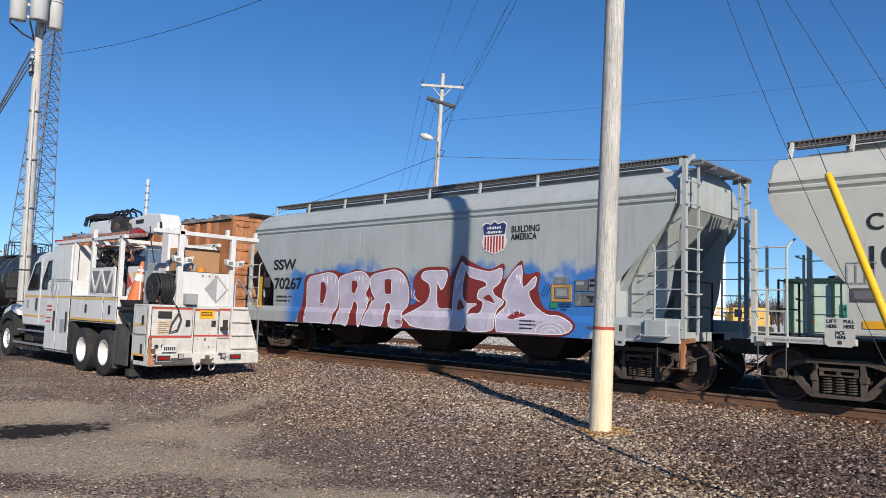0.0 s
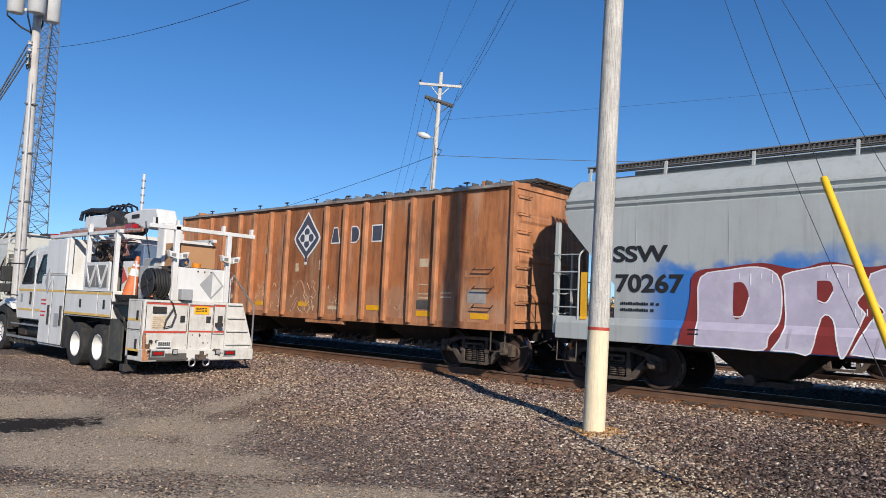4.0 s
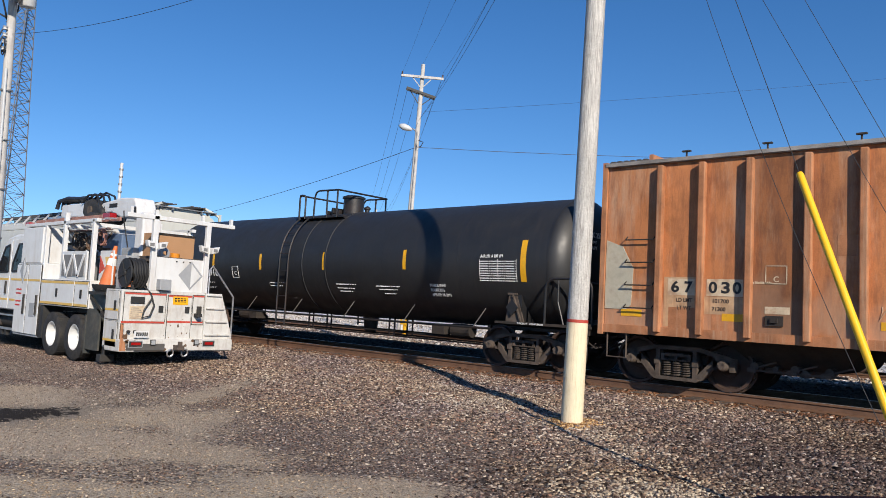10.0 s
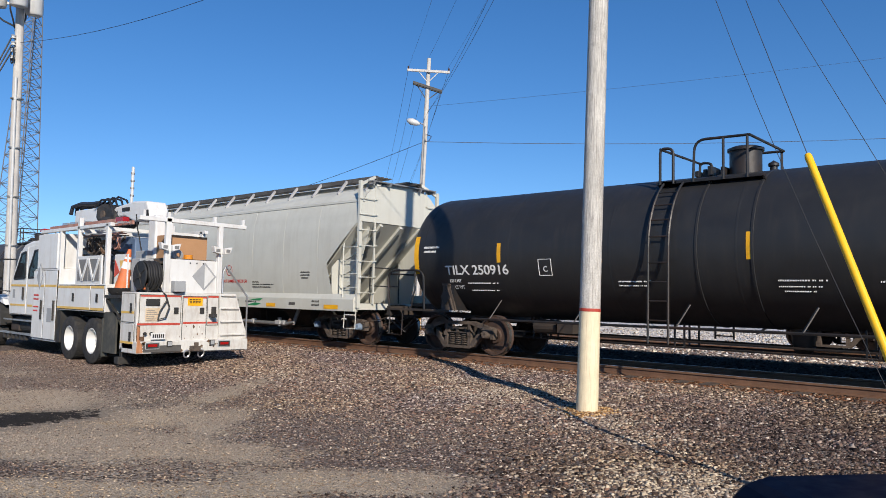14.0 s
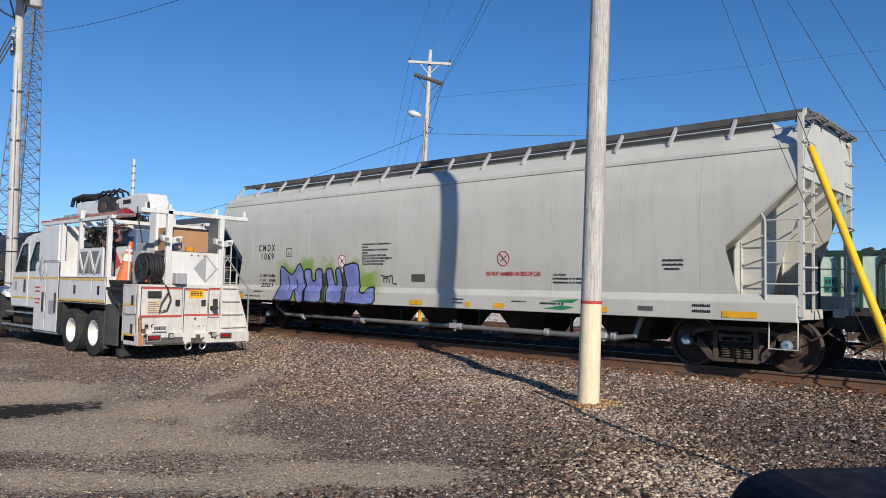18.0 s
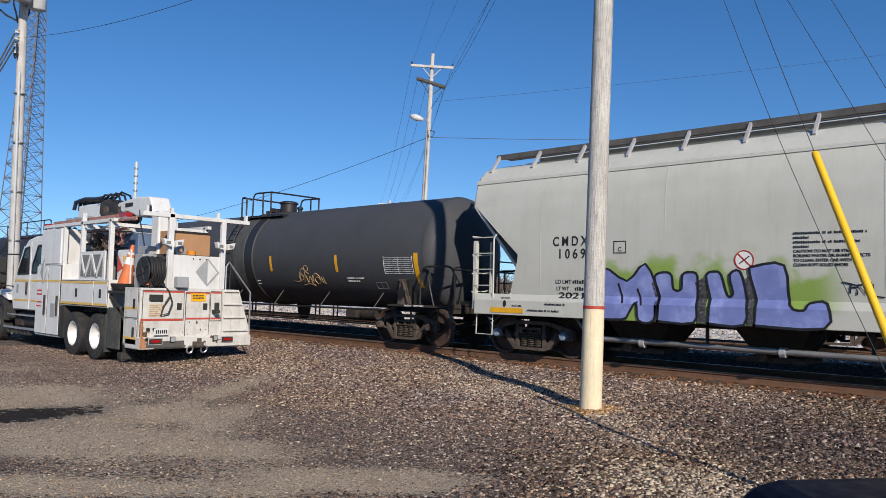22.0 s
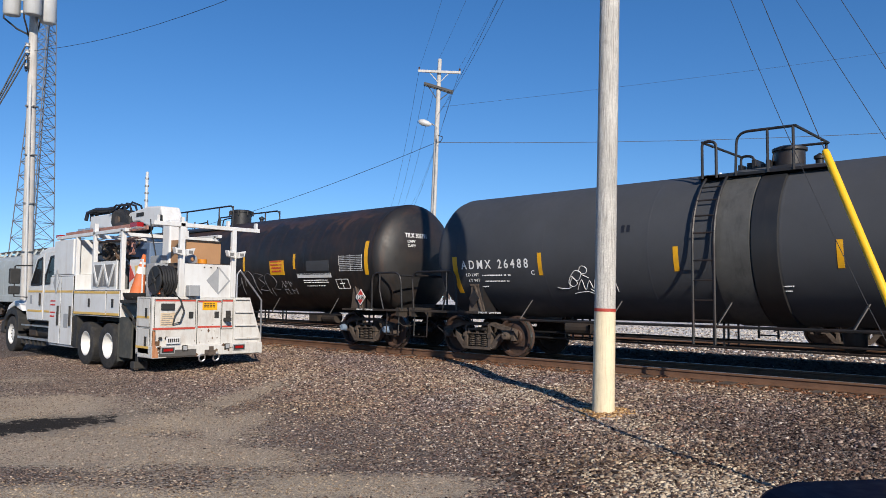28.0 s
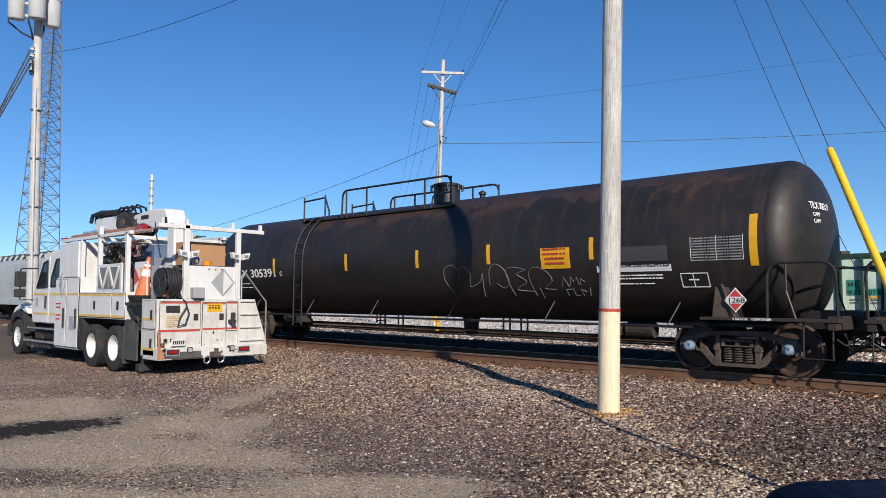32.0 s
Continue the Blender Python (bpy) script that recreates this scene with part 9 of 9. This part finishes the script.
post = thing("marker_post", pose(-21.9, 23.4, .2), "yellow marker post beside the siding", "marker post")
part("post", Geo().box(-.06, .06, -.06, .06, 0, .95), "yellow", post, bevel=.01)
part("post_plate", Geo().box(-.2, .2, -.08, -.06, .55, 1.0), "yellow", post, "yellow square plate")
part("plate_diamond", Geo().plate([(-.1, .78), (0, .9), (.1, .78), (0, .66)], -.086, -.08), "white_mark", post)

M["tank_white"] = material("white_tower_paint", (0.75, 0.75, 0.75), .5, vary=.03)
M["tank_blue"] = material("blue_tower_band", (0.03, 0.2, 0.5), .5)
wt = thing("water_tower", pose(-106.3, 257.0, 0), "white water tower with a blue lettered band", "water tower")
part("stem", Geo().revolve([(0, 2.8), (4, 1.95), (29, 1.9), (32, 2.2)], 32, "z"), "tank_white", wt, smooth=True)
bulb = [(31.5, 2.1), (33, 3.1), (35, 4.7), (37.2, 5.8), (39, 6.1), (42.3, 6.05), (44, 5.0), (45.4, 3.0), (46.2, .01)]
part("bulb", Geo().revolve(bulb, 40, "z"), "tank_white", wt, smooth=True)
part("vent_cap", Geo().cyl((0, 0, 46), (0, 0, 47), .5, n=10), "tank_white", wt)
part("blue_band", Geo().revolve([(39.0, 6.12), (39.0, 6.17), (42.2, 6.12), (42.2, 6.07)], 40, "z"), "tank_blue", wt, "blue painted band", smooth=True)
gt = lettering("GROVE", 1.9, "white_mark", wt, -5.2, 0, 39.7, width=5.6)
for v in gt.data.vertices:
    a = v.co.x / 6.2
    v.co.x, v.co.y = 6.22 * math.sin(a + .25), -6.22 * math.cos(a + .25)
gt.rotation_euler = (0, 0, radians(22))

M["crane_yellow"] = material("yellow_machine_paint", (0.55, 0.33, 0.06), .55, vary=.15, stain=(0.2, 0.12, 0.06), stain_amount=.3)
crane = thing("lattice_crane", pose(-34.5, 92.0, .1, 0, 0, 45), "yellow crane with lattice boom laid down", "crane")
part("crane_body", Geo().box(-2.2, 2.2, -1.4, 1.4, 1.2, 2.6).box(-1.0, 2.0, -1.2, 1.2, 2.6, 3.4), "crane_yellow", crane, bevel=.06)
part("crane_cab", Geo().box(-2.4, -1.1, -1.5, -.3, 1.2, 3.3), "crane_yellow", crane, bevel=.08)
part("cab_window", Geo().box(-2.2, -1.3, -1.53, -1.5, 2.2, 3.1), "window", crane)
part("tracks", Geo().box(-2.6, 2.6, -1.7, -1.0, .0, 1.1).box(-2.6, 2.6, 1.0, 1.7, .0, 1.1), "chassis", crane, bevel=.25)
for yy in (-.5, .5):
    for zz in (2.2, 3.1):
        part("boom_chord", Geo().cyl((-2.0, yy, zz), (-16, yy * .8, zz + .9), .07, n=6), "crane_yellow", crane)
for k in range(14):
    x0, x1 = -2 - k, -3 - k
    for yy in (-.48, .48):
        part("boom_lace", Geo().cyl((x0, yy, 2.2 + .064 * k), (x1, yy, 3.16 + .064 * k), .04, n=4), "crane_yellow", crane)
        part("boom_lace", Geo().cyl((x1, yy, 2.26 + .064 * k), (x0, yy, 3.1 + .064 * k), .04, n=4), "crane_yellow", crane)

M["siding_white"] = material("pale_siding", (0.6, 0.6, 0.58), .6, vary=.05)
M["roof_grey"] = material("grey_shingle_roof", (0.22, 0.21, 0.2), .85, vary=.15)
M["tan_wall"] = material("tan_wall", (0.4, 0.3, 0.2), .8, vary=.1)


def shed(x, y, w, d, h, rz, wall, label):
    t = thing("shed", pose(x, y, .1, 0, 0, rz), label, "shed", "sheds beyond the yard")
    part("wall", Geo().box(-w / 2, w / 2, -d / 2, d / 2, 0, h), wall, t)
    part("roof", Geo().plate([(-w / 2 - .3, h), (w / 2 + .3, h), (0, h + w * .28)], -d / 2 - .3, d / 2 + .3), "roof_grey" if wall == "tan_wall" else "siding_white", t)
    part("door", Geo().box(-.5, .5, -d / 2 - .04, -d / 2, 0, 2.1), "greybox", t)
    part("window", Geo().box(w * .25 - .5, w * .25 + .5, -d / 2 - .04, -d / 2, 1.1, 2.1), "window", t)
    return t


shed(-50, 118, 9, 7, 1.8, 40, "siding_white", "low white shed beyond the yard")
shed(-36, 128, 8, 8, 2.2, 30, "siding_white", "low white shed beyond the yard")
shed(-22, 118, 7, 6, 2.4, 25, "tan_wall", "low tan shed with grey roof")
shed(-75, 150, 12, 8, 3, 45, "siding_white", "pale shed with gabled roof")
shed(-140, 110, 14, 9, 4, 60, "siding_white", "pale shed with gabled roof")

# distant bare woods along the horizon
M["twigs"] = material("bare_winter_twigs", (0.10, 0.078, 0.065), .95, vary=.25, island=.35, bump=0)
rt = np.random.default_rng(12)
P, F = [], []
for k in range(1400):
    a = rt.uniform(-1.75, .35)
    rad = rt.uniform(300, 420)
    bx, by = rad * math.sin(a), rad * math.cos(a)
    h = rt.uniform(7, 15)
    for j in range(22):
        t0 = rt.uniform(0.05, .55) * h
        w = h * .28
        e = np.array([rt.normal(0, w), rt.normal(0, w), rt.uniform(.55, 1.0) * h])
        s = np.array([rt.normal(0, .15), rt.normal(0, .15), t0])
        n0 = len(P)
        th = rt.uniform(.12, .3)
        P += [(bx + s[0] - th, by + s[1], s[2]), (bx + s[0] + th, by + s[1] + th, s[2]), (bx + e[0], by + e[1], e[2]), (bx + s[0], by + s[1] - th, s[2])]
        F += [(n0, n0 + 1, n0 + 2), (n0 + 1, n0 + 3, n0 + 2), (n0 + 3, n0, n0 + 2)]
wm = bpy.data.meshes.new("distant_woods")
wm.from_pydata(P, [], F)
wm.materials.append(M["twigs"])
tagged(new("distant_woods", wm), "bare brown winter woods along the horizon", "trees", kind="stuff")

# ---- parked car beside the camera ----
M["carpaint"] = material("midnight_blue_car_paint", (0.002, 0.003, 0.012), .4, vary=.05, grain=0, bump=0, spec=.03)
right, fwd = Vector((.724, .69, 0)), Vector((-.69, .724, 0))
car_at = Vector((0.0, .78, -.004)) + right * 1.205 + fwd * 1.32
parked = thing("parked_car", Matrix.Translation(car_at) @ Matrix((right.to_4d(), fwd.to_4d(), Vector((0, 0, 1, 0)), Vector((0, 0, 0, 1)))).transposed().to_3x3().to_4x4(), "glossy midnight-blue parked car", "car")
part("car_body", Geo().plate([(.12, .3), (.0, .6), (.02, .86), (.09, .945), (.2, .975), (.6, .99), (1.3, 1.0), (1.45, 1.02), (4.2, 1.02), (4.4, .9), (4.45, .5), (4.3, .28)], 0, 1.7), "carpaint", parked, "dark glossy bonnet and body", bevel=.09)
part("cabin", Geo().add([(1.35, .12, 1.0), (3.9, .12, 1.0), (3.9, 1.58, 1.0), (1.35, 1.58, 1.0), (2.1, .28, 1.45), (3.4, .28, 1.45), (3.4, 1.42, 1.45), (2.1, 1.42, 1.45)], [(0, 3, 2, 1), (4, 5, 6, 7), (0, 1, 5, 4), (1, 2, 6, 5), (2, 3, 7, 6), (3, 0, 4, 7)]), "window", parked, bevel=.05)
part("roof_panel", Geo().box(2.05, 3.45, .26, 1.44, 1.445, 1.475), "carpaint", parked, bevel=.015)
for x in (.85, 3.55):
    for y in (.1, 1.6):
        part("wheel", Geo().revolve([(-.1, .18), (-.1, .30), (-.08, .32), (.08, .32), (.1, .30), (.1, .18), (0, .001)], 28, "y", (x, y, .32)), "tyre", parked, smooth=True)
for y in (.3, 1.4):
    part("headlight", Geo().box(-.02, .12, y - .2, y + .2, .62, .76), "alu", parked, bevel=.03)

# ---- ties and loose stones ----
TIE = Geo().box(-.115, .115, -1.3, 1.3, -.36, -.155).mesh("tie")
TIE.materials.append(M["tie"])
PLATE = Geo().box(-.09, .09, -.18, .18, -.157, -.148).mesh("tie_plate")
PLATE.materials.append(M["rail"])
tie_rng = random.Random(2)
for k in range(150):
    x = -58 + k * .52
    o = part("tie", TIE, "tie", main_track)
    o.location, o.rotation_euler = (x, tie_rng.uniform(-.04, .04), tie_rng.uniform(-.01, .012)), (0, 0, tie_rng.uniform(-.02, .02))
    if -32 < x < 6:
        for s in (-1, 1):
            o = part("tie_plate", PLATE, "rail", main_track)
            o.location = (x, s * .753, .004)
for k in range(80):
    o = part("tie", TIE, "tie", siding)
    o.location = (-36 + k * .52, tie_rng.uniform(-.04, .04), tie_rng.uniform(-.02, .005))
M["stone"] = stone_material("crushed_stone", [(0, (.055, .042, .038)), (.2, (.14, .105, .088)), (.42, (.26, .2, .165)), (.58, (.19, .145, .135)), (.7, (.38, .3, .235)), (.84, (.24, .15, .115)), (.93, (.54, .48, .41))], 1.02)
M["pale_stone"] = stone_material("pale_crushed_stone", [(0, (.3, .25, .2)), (.4, (.45, .4, .33)), (.75, (.58, .52, .43)), (.9, (.2, .16, .13))])
# near-black tones: the train's shadow is put into these stone colours
M["dark_stone"] = stone_material("shade_dark_ballast", [(0, (.025, .02, .017)), (.5, (.05, .04, .033)), (.85, (.08, .062, .05))])


def in_yard(x, y):
    """The part of the yard between the camera's stand and the track."""
    return np.where((x < .5 - .1 * (y - .7)) & (y > 1.0 - .19 * x) & (x * x + y * y > 32), 1.0, 0.0) * np.where(((y - 4.25) / 1.15) ** 2 + ((x + 10.5) / .5) ** 2 < 1, .04, 1.0)


def density(x, y):
    return in_yard(x, y) * np.clip(1.0 - 1.5 * dirt_amount(x, y), .045, 1)


def pale_density(x, y):
    """Paler stone shows in a few patches beside the pole and the yard."""
    p = .03
    for cx, cy, s, a in ((-2.8, 7.2, .9, 1.0), (-4.3, 8.9, .45, .5), (-7.6, 10.5, .9, .8), (-9.4, 11.8, .6, .6), (-5.8, 10.1, .5, .9), (-5.0, 9.6, .4, .8), (-12.5, 9.6, .5, .4)):
        p = p + a * np.exp(-((x - cx) ** 2 + (y - cy) ** 2) / (s * s))
    return np.clip(p, 0, 1)


M["grey_stone"] = stone_material("grey_crushed_stone", [(0, (.042, .031, .027)), (.24, (.11, .081, .07)), (.47, (.22, .162, .135)), (.65, (.15, .107, .094)), (.8, (.33, .255, .2)), (.93, (.49, .42, .35))], .64)


def grey_share(x, y):
    """Greyer, darker stone lies towards the track and the guy anchors."""
    return smooth(-5.8, -2.6, x + .5 * np.sin(y * 1.7 + x)) * .85


scatter("grey_gravel", 230000, -22, .5, 2.6, 13.6, .010, .028, M["grey_stone"], lambda x, y: density(x, y) * grey_share(x, y) * (1 - .85 * pale_density(x, y)), "dark grey crushed stone lying loose")
scatter("gravel", 185000, -22, .5, 2.6, 13.6, .011, .031, M["stone"], lambda x, y: density(x, y) * (1 - grey_share(x, y)) * (1 - .7 * pale_density(x, y)), "brown, grey and tan crushed stone lying loose", lambda x, y: 1 - .55 * smooth(9.8, 6.5, y) * smooth(-2.8, -5.5, x))
M["grit"] = stone_material("tan_grit", [(0, (.22, .17, .125)), (.4, (.38, .31, .235)), (.75, (.52, .44, .34)), (.94, (.13, .1, .085))])
scatter("grit", 60000, -16, -3, 2.6, 9, .004, .012, M["grit"], lambda x, y: in_yard(x, y) * dirt_amount(x, y), "small grit on the driven dirt")
M["chip"] = stone_material("weathered_wood_chips", [(0, (.2, .11, .05)), (.35, (.4, .25, .11)), (.7, (.6, .44, .24))])
scatter("wood_chips", 9000, -6.3, -4.9, 9.4, 10.8, .012, .03, M["chip"], lambda x, y: np.exp(-((np.hypot(x + 5.63, y - 10.1) - .2) / .14) ** 2), "ochre chips and straw round the pole foot")
scatter("pale_gravel", 110000, -14, 0, 5, 13, .010, .026, M["pale_stone"], lambda x, y: pale_density(x, y) * density(x, y), "pale crushed stone lying loose")
M["far_stone"] = stone_material("pale_mixed_ballast", [(0, (.13, .11, .095)), (.22, (.4, .36, .32)), (.5, (.6, .56, .51)), (.8, (.76, .73, .69))])
scatter("pale_ballast", 27000, -62, 6, 19.6, 46, .025, .065, M["far_stone"], lambda x, y: 1 - .5 * np.exp(-((y - 24.45) / .9) ** 2), "pale mixed ballast stones beyond the track")
M["rust_stone"] = stone_material("rust_dusted_ballast", [(0, (.1, .05, .03)), (.4, (.2, .1, .06)), (.75, (.27, .15, .1)), (.92, (.3, .24, .19))], .9)
scatter("rusty_ballast", 16000, -40, 4, 13.45, 14.32, .012, .034, M["rust_stone"], lambda x, y: smooth(13.4, 13.9, y), "rust-dusted ballast beside the rail")
# dark stones carry the train's shadow; track_ballast keeps almost clear of that band
scatter("fouled_ballast", 20000, -45, 6, 14.2, 19.3, .02, .045, M["dark_stone"], lambda x, y: np.where(np.abs(y - 15.17) < 1.45, .5, 1.0), "ballast coloured dark for the shadow under and behind the train")
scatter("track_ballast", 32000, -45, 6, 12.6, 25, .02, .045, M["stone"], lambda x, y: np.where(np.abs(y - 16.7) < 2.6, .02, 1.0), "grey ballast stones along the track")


# ---- what moves ----
TRAIN_X = [-17.64, -14.7, -11.76, -8.83, -5.89, -2.95, 0.0, 2.96, 5.9, 8.77, 11.58, 14.38, 17.17, 19.94, 22.71, 25.47, 28.22,
           30.97, 33.69, 36.38, 39.05, 41.7, 44.35, 46.98, 49.58, 52.17, 54.74, 57.31, 59.88, 62.43, 64.97, 67.49, 69.97]


def train_at(t):
    return float(np.interp(t, range(33), TRAIN_X))


def motions():
    for car, xc in CARS:
        walk(car, [(t, pose(xc + train_at(t), TRACK_Y, RAIL_Z)) for t in range(33)])
    for w, x in WHEELSETS:
        walk(w, [(k * .2, pose(x, 0, WHEEL_R, 0, math.degrees(train_at(k * .2) / WHEEL_R), 0)) for k in range(161)])


motions()
